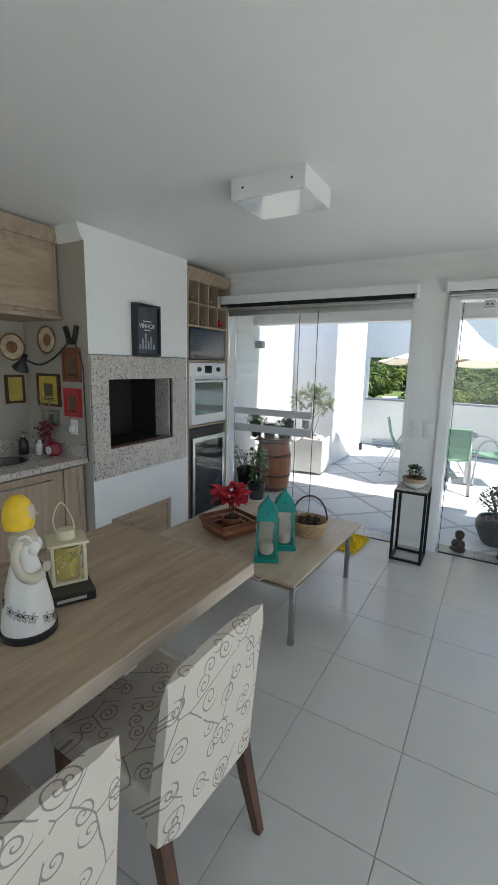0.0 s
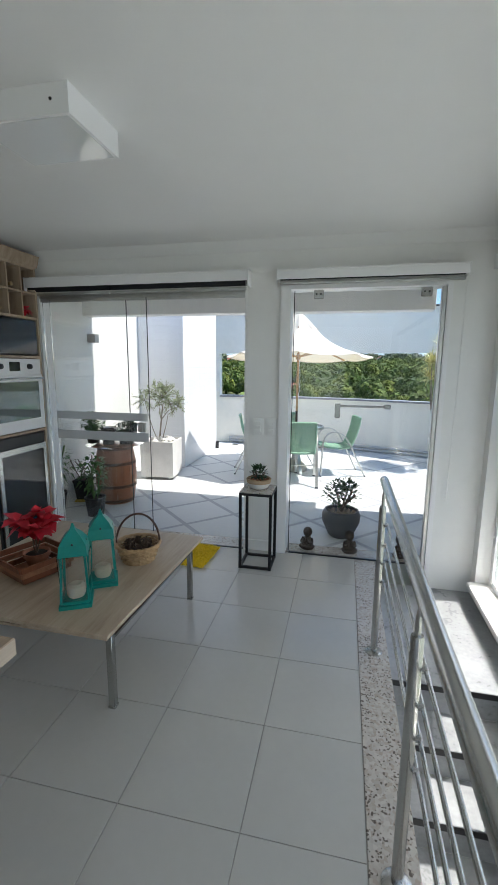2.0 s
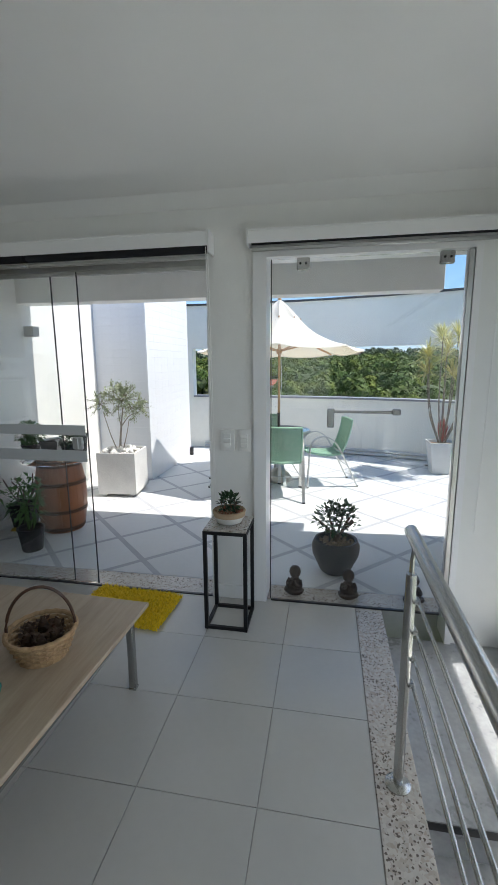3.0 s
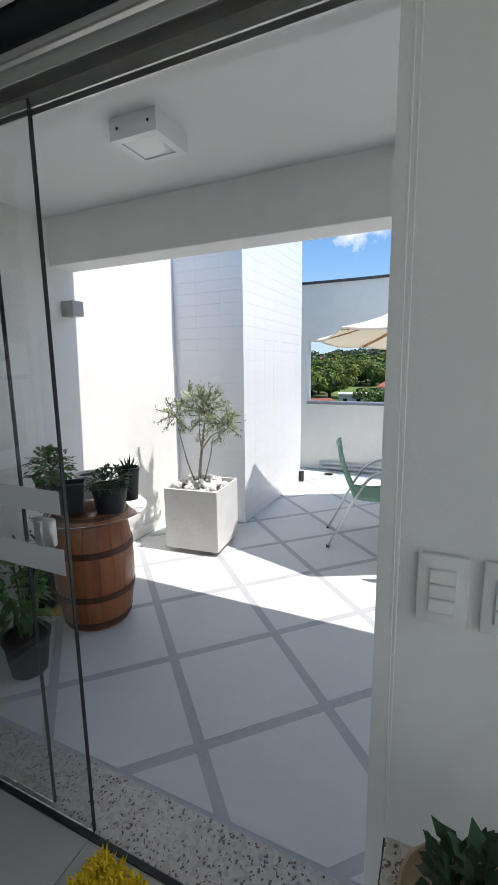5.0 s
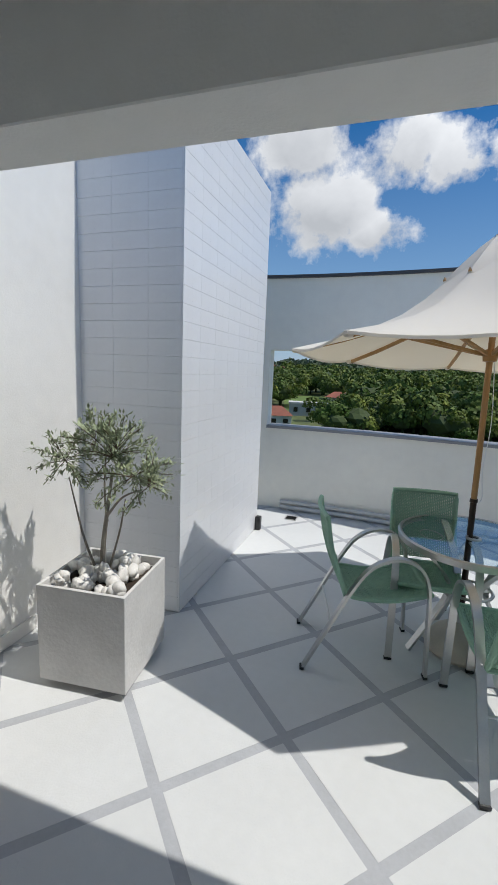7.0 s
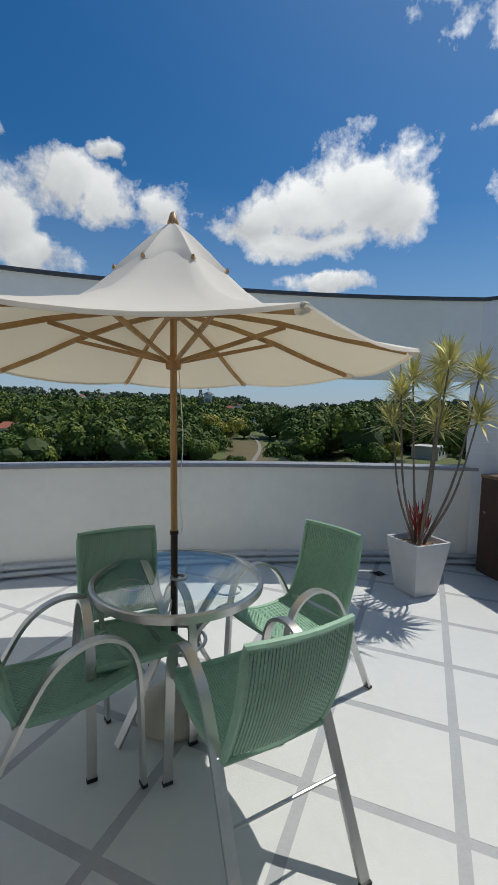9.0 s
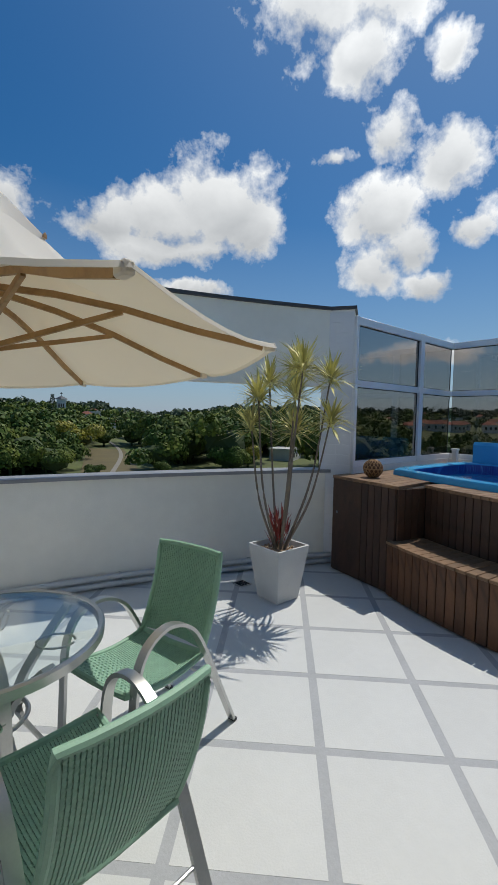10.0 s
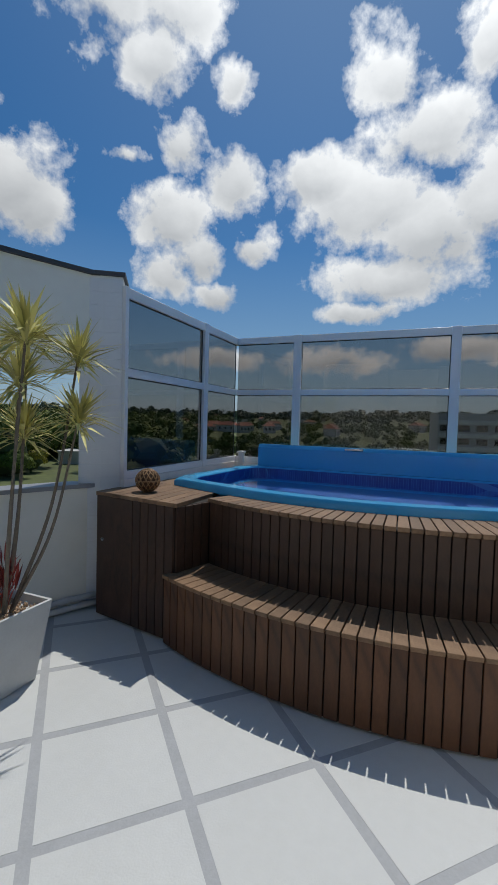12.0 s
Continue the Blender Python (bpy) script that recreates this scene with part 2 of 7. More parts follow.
M_WALL = mat("white_wall_paint", (0.80, 0.80, 0.78), 0.75, var=0.025, vscale=1.5, bump=0.15, bscale=140)
M_CEIL = mat("ceiling_paint", (0.80, 0.80, 0.79), 0.55, var=0.02, vscale=0.8, bump=0.05, bscale=90)
M_TAUPE = mat("taupe_wall_paint", (0.40, 0.365, 0.31), 0.75, var=0.04, vscale=1.5, bump=0.15, bscale=140)
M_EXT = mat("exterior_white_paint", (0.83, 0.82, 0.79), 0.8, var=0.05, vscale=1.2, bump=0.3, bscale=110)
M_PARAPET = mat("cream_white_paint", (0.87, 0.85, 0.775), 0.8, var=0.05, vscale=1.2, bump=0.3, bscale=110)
M_TILE = random_shade(mat("porcelain_tile", (0.51, 0.505, 0.48), 0.22, var=0.03, vscale=3.0, bump=0.02, bscale=30), 0.012)
M_GROUT = mat("grout", (0.36, 0.35, 0.33), 0.9, var=0.1, vscale=20)
M_SLAB = random_shade(mat("painted_slab", (0.64, 0.648, 0.642), 0.62, var=0.045, vscale=2.2, bump=0.25, bscale=120), 0.015)
M_STRIP = mat("grey_joint_strip", (0.42, 0.43, 0.45), 0.7, var=0.10, vscale=6, bump=0.3, bscale=120)
M_GRANITE = granite("beige_granite", (0.58, 0.545, 0.50), (0.43, 0.37, 0.32), (0.15, 0.125, 0.11), 82)
M_MARBLE = mat("grey_stair_stone", (0.30, 0.31, 0.32), 0.3, var=0.22, vscale=5, bump=0.05)
M_OAK = wood("oak_laminate", (0.26, 0.175, 0.11), (0.44, 0.335, 0.235), (9, 1.0, 9), 0.42)
M_OAKV = wood("oak_laminate_upright", (0.27, 0.19, 0.125), (0.42, 0.325, 0.235), (9, 9, 1.0), 0.45)
M_PALEWOOD = wood("pale_tabletop_wood", (0.35, 0.26, 0.18), (0.50, 0.41, 0.31), (9, 1.0, 9), 0.4)
M_DARKLEG = wood("walnut_leg", (0.035, 0.016, 0.009), (0.10, 0.045, 0.025), (12, 12, 1), 0.35)
M_STEEL = mat("brushed_steel", (0.47, 0.47, 0.46), 0.24, 1.0, var=0.015, vscale=3)
M_ALU = mat("satin_aluminium", (0.56, 0.56, 0.55), 0.38, 1.0, var=0.08, vscale=14)
M_WHITEMETAL = mat("white_lacquered_metal", (0.82, 0.82, 0.82), 0.35)
M_BLACKMETAL = mat("black_iron", (0.012, 0.012, 0.013), 0.5, 0.3, var=0.2, vscale=20)
M_BLACK = mat("black_plastic", (0.015, 0.015, 0.017), 0.4, var=0.15, vscale=15)
M_GLASS = glass("clear_glass", (0.97, 0.985, 0.975))
M_TINT = glass("bronze_tinted_glass", (0.36, 0.335, 0.315))
M_LAMPGLASS = mat("polished_lamp_glass", (0.70, 0.71, 0.71), 0.03, IOR=1.75)
M_BLACKGLASS = mat("black_glass", (0.01, 0.011, 0.013), 0.04)
M_RUBBER = mat("black_fabric", (0.012, 0.013, 0.016), 0.8, bump=0.2, bscale=300)


# ---- mesh helpers ----
def mesh_ob(name, bm, material, smooth=None):
    me = bpy.data.meshes.new(name)
    bm.to_mesh(me)
    bm.free()
    if material:
        me.materials.append(material)
    if smooth is not None:
        me.shade_smooth()
        me.set_sharp_from_angle(angle=radians(smooth))
    return new(name, me)


def part(name, bm, material, parent, label="", smooth=40):
    """One mesh object under a thing or a part; coordinates are the parent's own."""
    ob = mesh_ob(name, bm, material, smooth)
    ob.parent = parent
    return tagged(ob, label)


def thing(name, label, category, x=0, y=0, z=0, rz=0, group=""):
    """An empty at the thing's base, which holds its parts."""
    ob = new(name)
    ob.empty_display_size = 0.1
    ob.matrix_world = pose(x, y, z, 0, 0, rz)
    return tagged(ob, label, category, group)


def solid(name, bm, material, label="", category="", kind="", group="", at=None, smooth=40):
    ob = mesh_ob(name, bm, material, smooth)
    if at is not None:
        ob.matrix_world = at
    return tagged(ob, label, category, group, kind)


def merge(*bms):
    """Joins several bmeshes into the first."""
    first = bms[0]
    for other in bms[1:]:
        me = bpy.data.meshes.new("temporary")
        other.to_mesh(me)
        other.free()
        first.from_mesh(me)
        bpy.data.meshes.remove(me)
    return first


def box(x0, x1, y0, y1, z0, z1, bevel=0.0, seg=1):
    bm = bmesh.new()
    bmesh.ops.create_cube(bm, size=1, matrix=Matrix.LocRotScale(((x0 + x1) / 2, (y0 + y1) / 2, (z0 + z1) / 2), None, (x1 - x0, y1 - y0, z1 - z0)))
    if bevel:
        bmesh.ops.bevel(bm, geom=bm.edges[:], offset=bevel, segments=seg, profile=0.6, affect='EDGES', clamp_overlap=True)
    return bm


def lathe(profile, n=24, cap=True):
    """Turns (radius, z) pairs round the z axis."""
    bm = bmesh.new()
    rings = []
    for r, z in profile:
        rings.append([bm.verts.new((r * math.cos(2 * math.pi * k / n), r * math.sin(2 * math.pi * k / n), z)) for k in range(n)])
    for a, b in zip(rings, rings[1:]):
        for k in range(n):
            bm.faces.new((a[k], a[(k + 1) % n], b[(k + 1) % n], b[k]))
    if cap:
        bm.faces.new(rings[0][::-1])
        bm.faces.new(rings[-1])
    bmesh.ops.recalc_face_normals(bm, faces=bm.faces[:])
    return bm


def sweep(points, section, closed=False, up=(0, 0, 1), scale=None):
    """Sweeps a closed section [(side, up)] along points; side stays level to up."""
    bm = bmesh.new()
    pts = [Vector(p) for p in points]
    rings = []
    for i, p in enumerate(pts):
        a = pts[i - 1] if i or closed else pts[i]
        b = pts[(i + 1) % len(pts)] if i < len(pts) - 1 or closed else pts[i]
        d = (b - a).normalized()
        u = Vector(up)
        if abs(d.dot(u)) > 0.98:
            u = Vector((0, 1, 0)) if abs(d.y) < 0.9 else Vector((1, 0, 0))
        side = d.cross(u).normalized()
        v = side.cross(d).normalized()
        k = scale[i] if scale else 1
        rings.append([bm.verts.new(p + side * (s * k) + v * (w * k)) for s, w in section])
    n = len(section)
    pairs = list(zip(rings, rings[1:])) + ([(rings[-1], rings[0])] if closed else [])
    for a, b in pairs:
        for k in range(n):
            bm.faces.new((a[k], a[(k + 1) % n], b[(k + 1) % n], b[k]))
    if not closed:
        bm.faces.new(rings[0][::-1])
        bm.faces.new(rings[-1])
    bmesh.ops.recalc_face_normals(bm, faces=bm.faces[:])
    return bm


def round_section(r, n=10):
    return [(r * math.cos(2 * math.pi * k / n), r * math.sin(2 * math.pi * k / n)) for k in range(n)]


def rect_section(w, h):
    return [(-w / 2, -h / 2), (w / 2, -h / 2), (w / 2, h / 2), (-w / 2, h / 2)]


def tube(points, r, n=10, closed=False, scale=None):
    return sweep(points, round_section(r, n), closed, scale=scale)


def smooth_path(points, steps=6):
    """Catmull-Rom through the points."""
    p = [Vector(q) for q in points]
    p = [2 * p[0] - p[1]] + p + [2 * p[-1] - p[-2]]
    out = []
    for i in range(1, len(p) - 2):
        for k in range(steps):
            t = k / steps
            out.append(0.5 * ((2 * p[i]) + (p[i + 1] - p[i - 1]) * t + (2 * p[i - 1] - 5 * p[i] + 4 * p[i + 1] - p[i + 2]) * t * t + (3 * p[i] - p[i - 1] - 3 * p[i + 1] + p[i + 2]) * t ** 3))
    out.append(p[-2])
    return out


def prism(outline, z0, z1, bevel=0.0):
    """A level outline [(x, y)] raised from z0 to z1."""
    bm = bmesh.new()
    low = [bm.verts.new((x, y, z0)) for x, y in outline]
    high = [bm.verts.new((x, y, z1)) for x, y in outline]
    n = len(outline)
    bm.faces.new(low[::-1])
    bm.faces.new(high)
    for k in range(n):
        bm.faces.new((low[k], low[(k + 1) % n], high[(k + 1) % n], high[k]))
    bmesh.ops.recalc_face_normals(bm, faces=bm.faces[:])
    if bevel:
        bmesh.ops.bevel(bm, geom=bm.edges[:], offset=bevel, segments=1, affect='EDGES', clamp_overlap=True)
    return bm


def moved(bm, m):
    bmesh.ops.transform(bm, matrix=m, verts=bm.verts[:])
    return bm


def structure(name, bm, material, label="", smooth=30):
    return solid(name, bm, material, label, kind="structure", smooth=smooth)


# ---- plan ----
CEIL = 2.40          # room ceiling
GY0, GY1 = 4.14, 4.30   # glazed wall between room and porch
WEST = -1.86         # porch and terrace wall
SOFFIT = 2.33        # porch ceiling
BEAM_Y0, BEAM_Y1, BEAM_Z = 5.42, 5.61, 2.05
PIL_X, PIL_Y0, PIL_Y1 = -1.165, 6.77, 8.40


def back_y(x):
    """The bowed parapet's inner face."""
    return 9.10 - 0.08 * (x + 1.25) - 0.054 * (x + 1.25) * (x - 1.0)


# room shell
structure("floor", box(-2.2, 1.246, -3.1, 4.30, -0.30, -0.006), M_GROUT, "pale grout bed under square porcelain tiles")
structure("ceiling", box(-2.2, 2.45, -3.1, 4.30, CEIL, CEIL + 0.18), M_CEIL, "plain white painted ceiling")
structure("wall_west", box(-2.25, -2.10, -3.1, 4.14, 0, CEIL), M_TAUPE, "taupe painted kitchen wall")
bm = merge(box(-2.25, -1.43, GY0, GY1, 0, CEIL), box(-1.43, 0.345, GY0, GY1, 2.065, CEIL), box(0.345, 0.62, GY0, GY1, 0, CEIL),
           box(0.62, 1.80, GY0, GY1, 2.09, CEIL), box(1.80, 2.10, GY0, GY1, -0.20, CEIL))
structure("wall_north", bm, M_WALL, "white wall with two glazed terrace openings")
bm = merge(box(2.10, 2.30, -3.1, 4.30, -2.8, -0.04), box(2.10, 2.30, -3.1, 4.30, 2.12, CEIL), box(2.10, 2.30, 4.04, 4.30, -0.04, 2.12),
           box(2.10, 2.30, -3.1, -1.6, -0.04, 2.12))
structure("wall_east", bm, M_WALL, "white stairwell wall with long low window")
# unseen rear wall; its opening is made up to hold the fill lamp
bm = merge(box(-2.2, -1.6, -3.1, -2.95, 0, CEIL), box(1.2, 2.1, -3.1, -2.95, -2.8, CEIL), box(-1.6, 1.2, -3.1, -2.95, 0, 0.5), box(-1.6, 1.2, -3.1, -2.95, 2.1, CEIL))
structure("wall_south", bm, M_WALL, "white rear wall with an unseen opening added for the fill lamp")
# cornice on the glazed wall
bm = sweep([(-1.95, GY0 - 0.001, CEIL - 0.001), (2.10, GY0 - 0.001, CEIL - 0.001)], [(0.0, 0.0), (0.07, 0.0), (0.055, -0.012), (0.035, -0.035), (0.012, -0.055), (0.0, -0.07)])
structure("trim", bm, M_CEIL, "coved white plaster cornice")
structure("baseboard", box(0.345, 0.62, GY0 - 0.014, GY0, 0, 0.09, 0.003), M_WALL, "low white baseboard on the pier")
# chimney breast with barbecue
structure("chimney_wall", merge(box(-2.10, -1.40, 2.37, 3.44, 1.575, CEIL), box(-2.10, -1.40, 2.37, 3.44, 0.36, 0.69), box(-2.10, -1.40, 3.20, 3.44, 0, 0.36),
                           box(-2.10, -1.40, 2.37, 2.52, 0, 0.36), box(-2.10, -1.90, 2.37, 3.44, 0.69, 1.575), box(-1.90, -1.402, 2.37, 2.40, 0.69, 1.575), box(-1.90, -1.402, 3.41, 3.44, 0.69, 1.575)),
          M_WALL, "white chimney breast above a built-in barbecue")
structure("chimney_side_wall", box(-2.10, -1.402, 2.3685, 2.3695, 0, 2.30), M_TAUPE, "taupe painted side of the chimney breast")
structure("trim_kitchen", sweep([(-1.40, 2.3695, CEIL - 0.001), (-2.10, 2.3695, CEIL - 0.001)], [(0.0, 0.0), (-0.05, 0.0), (-0.045, -0.03), (-0.02, -0.085), (0.0, -0.10)]), M_CEIL, "white plaster cove over the chimney side")

# porch and terrace shell
structure("ground_slab", box(WEST - 0.2, 6.2, GY1, 9.6, -0.35, -0.004), M_STRIP, "grey bed under painted terrace slabs")
structure("porch_ceiling", box(WEST - 0.2, 2.3, GY1, BEAM_Y0, SOFFIT, SOFFIT + 0.2), M_CEIL, "white porch ceiling")
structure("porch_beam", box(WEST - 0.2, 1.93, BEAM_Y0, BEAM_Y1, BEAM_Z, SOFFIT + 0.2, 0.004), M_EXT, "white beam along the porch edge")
# unseen wall, added so that the porch floor lies in shade
structure("porch_wall_east", box(2.10, 2.30, GY1, BEAM_Y0, 0, SOFFIT), M_EXT, "unseen white end wall added to shade the porch")
# unseen overhang, added to limit the sun through the stairwell window
structure("eaves_slab", box(2.30, 3.05, -3.1, 4.30, 2.30, 2.45), M_EXT, "unseen white slab added to keep sun off the room floor")
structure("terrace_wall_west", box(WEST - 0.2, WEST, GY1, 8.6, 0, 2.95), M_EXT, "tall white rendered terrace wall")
structure("baseboard_west", box(WEST, WEST + 0.012, GY1, PIL_Y0, 0, 0.08), M_EXT, "painted skirting of the terrace wall")
structure("pillar_core", box(WEST, PIL_X - 0.012, PIL_Y0 + 0.012, PIL_Y1, 0, 3.05), mat("white_tile_joint", (0.66, 0.67, 0.68), 0.9, var=0.05), "core of the tiled terrace pillar")


def bowed(x0, x1, thick, z0, z1, n=26, lift=0.0):
    xs = [x0 + (x1 - x0) * k / n for k in range(n + 1)]
    return prism([(x, back_y(x) - lift) for x in xs] + [(x, back_y(x) + thick) for x in reversed(xs)], z0, z1)


W0, W1 = -1.30, 3.56
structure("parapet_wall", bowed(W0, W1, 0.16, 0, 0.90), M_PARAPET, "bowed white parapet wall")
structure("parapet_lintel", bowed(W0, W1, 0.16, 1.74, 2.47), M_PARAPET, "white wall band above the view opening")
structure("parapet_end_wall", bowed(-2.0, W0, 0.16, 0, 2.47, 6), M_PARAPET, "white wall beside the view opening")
structure("parapet_sill", bowed(W0, W1, 0.20, 0.90, 0.93, lift=0.03), mat("grey_sill_stone", (0.28, 0.28, 0.29), 0.5, var=0.1), "grey stone sill on the parapet")
structure("wall_coping", bowed(-2.0, W1 + 0.02, 0.19, 2.47, 2.50, lift=0.03), mat("dark_coping_metal", (0.06, 0.06, 0.065), 0.5), "dark metal coping on the wall band")

# end pillar beside the pool
ang = math.atan2(-0.24, 0.16)
pm = pose(3.50, 8.12, 0, 0, 0, math.degrees(ang))
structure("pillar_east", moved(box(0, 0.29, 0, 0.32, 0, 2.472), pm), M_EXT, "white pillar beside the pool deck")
structure("pillar_cap", moved(box(-0.02, 0.31, -0.02, 0.34, 2.472, 2.503), pm), mat("grey_cap_metal", (0.06, 0.06, 0.065), 0.5), "dark metal cap of the pillar")


# ---- room: fixtures ----
M_SOOT = mat("sooty_brick", (0.022, 0.02, 0.019), 0.85, var=0.35, vscale=6, bump=0.6, bscale=40)
M_WHITEPLASTIC = mat("white_plastic", (0.8, 0.8, 0.78), 0.4)


def glazed_door_left():
    d = tagged(new("door_1"), "frameless sliding glass door, slid half open", kind="structure")
    part("track", merge(box(-1.43, 0.345, 4.143, 4.20, 2.035, 2.065), box(-1.43, 0.345, 4.152, 4.157, 2.012, 2.036), box(-1.43, 0.345, 4.176, 4.181, 2.012, 2.036)), M_ALU, d, "aluminium top track")
    part("floor_track", box(-1.43, 0.345, 4.128, 4.146, 0.0, 0.006), M_BLACK, d, "thin dark floor track")
    for k, (x0, x1, y) in enumerate(((-1.425, -0.655, 4.168), (-1.34, -0.468, 4.147))):
        p = part("pane", box(x0, x1, y, y + 0.008, 0.008, 2.03), M_GLASS, d)
        p.visible_shadow = False
        e = part("pane_edge", box(x1, x1 + 0.004, y - 0.001, y + 0.009, 0.008, 2.03), M_BLACK, d, "dark polished glass edge")
    for z0, z1 in ((0.86, 0.935), (1.035, 1.10)):
        part("frosted_band", box(-1.34, -0.480, 4.143, 4.146, z0, z1), mat("frosted_band_film", (0.55, 0.56, 0.56), 0.5), d, "frosted grey safety band")
    part("pull_handle", merge(box(-0.565, -0.495, 4.122, 4.146, 0.945, 1.025, 0.006), box(-0.54, -0.52, 4.112, 4.123, 0.95, 1.02, 0.003)), M_ALU, d, "square aluminium pull")


def glazed_door_right():
    d = tagged(new("door_2"), "frameless hinged glass door in a white frame", kind="structure")
    part("door_frame", merge(box(0.62, 0.695, 4.12, 4.29, 0, 2.09), box(1.765, 1.80, 4.12, 4.29, -0.17, 2.09), box(0.695, 1.765, 4.12, 4.29, 2.055, 2.09)), M_WHITEMETAL, d)
    p = part("pane", box(0.722, 1.73, 4.145, 4.155, 0.01, 2.045), M_GLASS, d)
    p.visible_shadow = False
    part("pane_edge", merge(box(0.717, 0.722, 4.145, 4.155, 0.01, 2.045), box(0.722, 1.73, 4.140, 4.160, 0.0, 0.01)), M_BLACK, d, "dark glass edge and seal")
    part("closing_post", box(1.735, 1.763, 4.125, 4.185, 0.0, 2.05, 0.003), M_ALU, d, "aluminium closing post")
    for x in (0.86, 1.60):
        part("patch_hinge", merge(box(x, x + 0.07, 4.133, 4.167, 1.985, 2.048, 0.004)), M_STEEL, d, "steel patch fitting")
        for dx in (0.02, 0.05):
            part("screw", moved(lathe([(0.006, 0), (0.006, 0.003)], 10), pose(x + dx, 4.132, 2.017, 90)), M_BLACKMETAL, d)
    part("lock", box(1.045, 1.085, 4.12, 4.18, 1.12, 1.225, 0.004), M_STEEL, d, "steel lock case")
    part("lever", merge(box(1.08, 1.42, 4.123, 4.135, 1.203, 1.218, 0.003), box(1.40, 1.445, 4.118, 4.145, 1.195, 1.228, 0.005)), M_STEEL, d, "long steel bolt bar")


def roller_blind(name, x0, x1, z0, z1, roll, label):
    b = thing(name, label, "blind", x0, GY0, z0, group="roller blinds")
    w = x1 - x0
    part("pelmet", merge(box(0.010, w - 0.010, -0.113, -0.106, 0.035 if w > 1.5 else 0.008, z1 - z0 - 0.012), box(0.010, w - 0.010, -0.113, -0.002, z1 - z0 - 0.011, z1 - z0 - 0.002), box(0, 0.009, -0.115, 0, 0.0, z1 - z0, 0.001), box(w - 0.009, w, -0.115, 0, 0.0, z1 - z0, 0.001)), M_WHITEMETAL, b)
    for r0, r1 in roll:
        rr = 0.043 if w > 1.5 else 0.024
        part("fabric_roll", moved(lathe([(rr, 0), (rr, r1 - r0)], 20), pose(r0, -0.055, 0.05 if w > 1.5 else 0.034, 0, 90, 0)), M_RUBBER, b, "rolled black blackout fabric")
        part("bottom_bar", box(r0, r1, -0.068, -0.05, -0.024, -0.004, 0.003), M_ALU, b, "aluminium bottom bar")
    part("bead_chain", tube([(w - 0.02, -0.10, 0.03), (w - 0.018, -0.085, -0.6), (w - 0.012, -0.03, -1.55), (w - 0.008, -0.03, -1.56), (w - 0.01, -0.07, -0.6), (w - 0.012, -0.09, 0.03)], 0.0022, 6), M_WHITEPLASTIC, b, "white bead chain")


glazed_door_left()
glazed_door_right()
roller_blind("roller_blind", -1.48, 0.395, 2.075, 2.19, ((0.02, 0.735), (0.755, 1.855)), "white boxed roller blind with black fabric rolled up")
roller_blind("roller_blind", 0.60, 1.88, 2.10, 2.18, ((0.02, 1.26),), "short white boxed roller blind above the door")
ob = thing("roller_blind", "white boxed roller blind above the stairwell window", "blind", 2.10, 3.95, 2.08, group="roller blinds")
part("pelmet", box(-0.11, 0, -5.2, 0.0, 0.03, 0.12, 0.003), M_WHITEMETAL, ob)
part("fabric_roll", moved(lathe([(0.04, 0), (0.04, 5.15)], 16), pose(-0.055, -0.02, 0.035, 90, 0, 0)), M_RUBBER, ob, "rolled black fabric")

# light switches on the pier
for x in (0.458, 0.562):
    s = thing("light_switch", "white square plastic light switch plate", "switch", x, GY0, 1.03, group="switches on the pier")
    part("plate", box(-0.042, 0.042, -0.013, 0, -0.066, 0.066, 0.005, 2), M_WHITEPLASTIC, s)
    for k in range(3):
        part("rocker", box(-0.022, 0.022, -0.018, -0.012, -0.042 + k * 0.028, -0.0155 + k * 0.028, 0.002), M_WHITEPLASTIC, s)


def ceiling_lamp(x, y, z, w, d, h, label, rim=0.05):
    c = thing("ceiling_light", label, "lamp", x, y, z)
    t = 0.006
    part("housing", merge(box(-w / 2, w / 2, -d / 2, -d / 2 + t, -h, 0), box(-w / 2, w / 2, d / 2 - t, d / 2, -h, 0), box(-w / 2, -w / 2 + t, -d / 2 + t, d / 2 - t, -h, 0), box(w / 2 - t, w / 2, -d / 2 + t, d / 2 - t, -h, 0), box(-w / 2 + t, w / 2 - t, -d / 2 + t, d / 2 - t, -0.02, -0.012)), M_WHITEMETAL, c, "white folded steel housing")
    part("diffuser", box(-w / 2 + rim, w / 2 - rim, -d / 2 + rim, d / 2 - rim, -h + (0.004 if rim > 0.02 else -0.002), -h + 0.012, 0.001), M_LAMPGLASS, c, "polished opal glass")
    part("rim", merge(box(-w / 2 + t, w / 2 - t, -d / 2 + t, -d / 2 + rim, -h, -h + 0.006), box(-w / 2 + t, w / 2 - t, d / 2 - rim, d / 2 - t, -h, -h + 0.006), box(-w / 2 + t, -w / 2 + rim, -d / 2 + rim, d / 2 - rim, -h, -h + 0.006), box(w / 2 - rim, w / 2 - t, -d / 2 + rim, d / 2 - rim, -h, -h + 0.006)), M_WHITEMETAL, c)
    for sx in (-1, 1):
        part("screw", moved(lathe([(0.006, 0), (0.004, 0.004)], 8), pose(sx * w * 0.33, -d / 2, -h * 0.5, 90)), M_BLACKMETAL, c)
    return c


ceiling_lamp(0.0, 2.40, CEIL, 0.385, 0.32, 0.095, "square white ceiling light with a polished glass face", 0.012)
ceiling_lamp(-0.655, 4.865, SOFFIT, 0.21, 0.205, 0.075, "small square white porch ceiling light", 0.03)

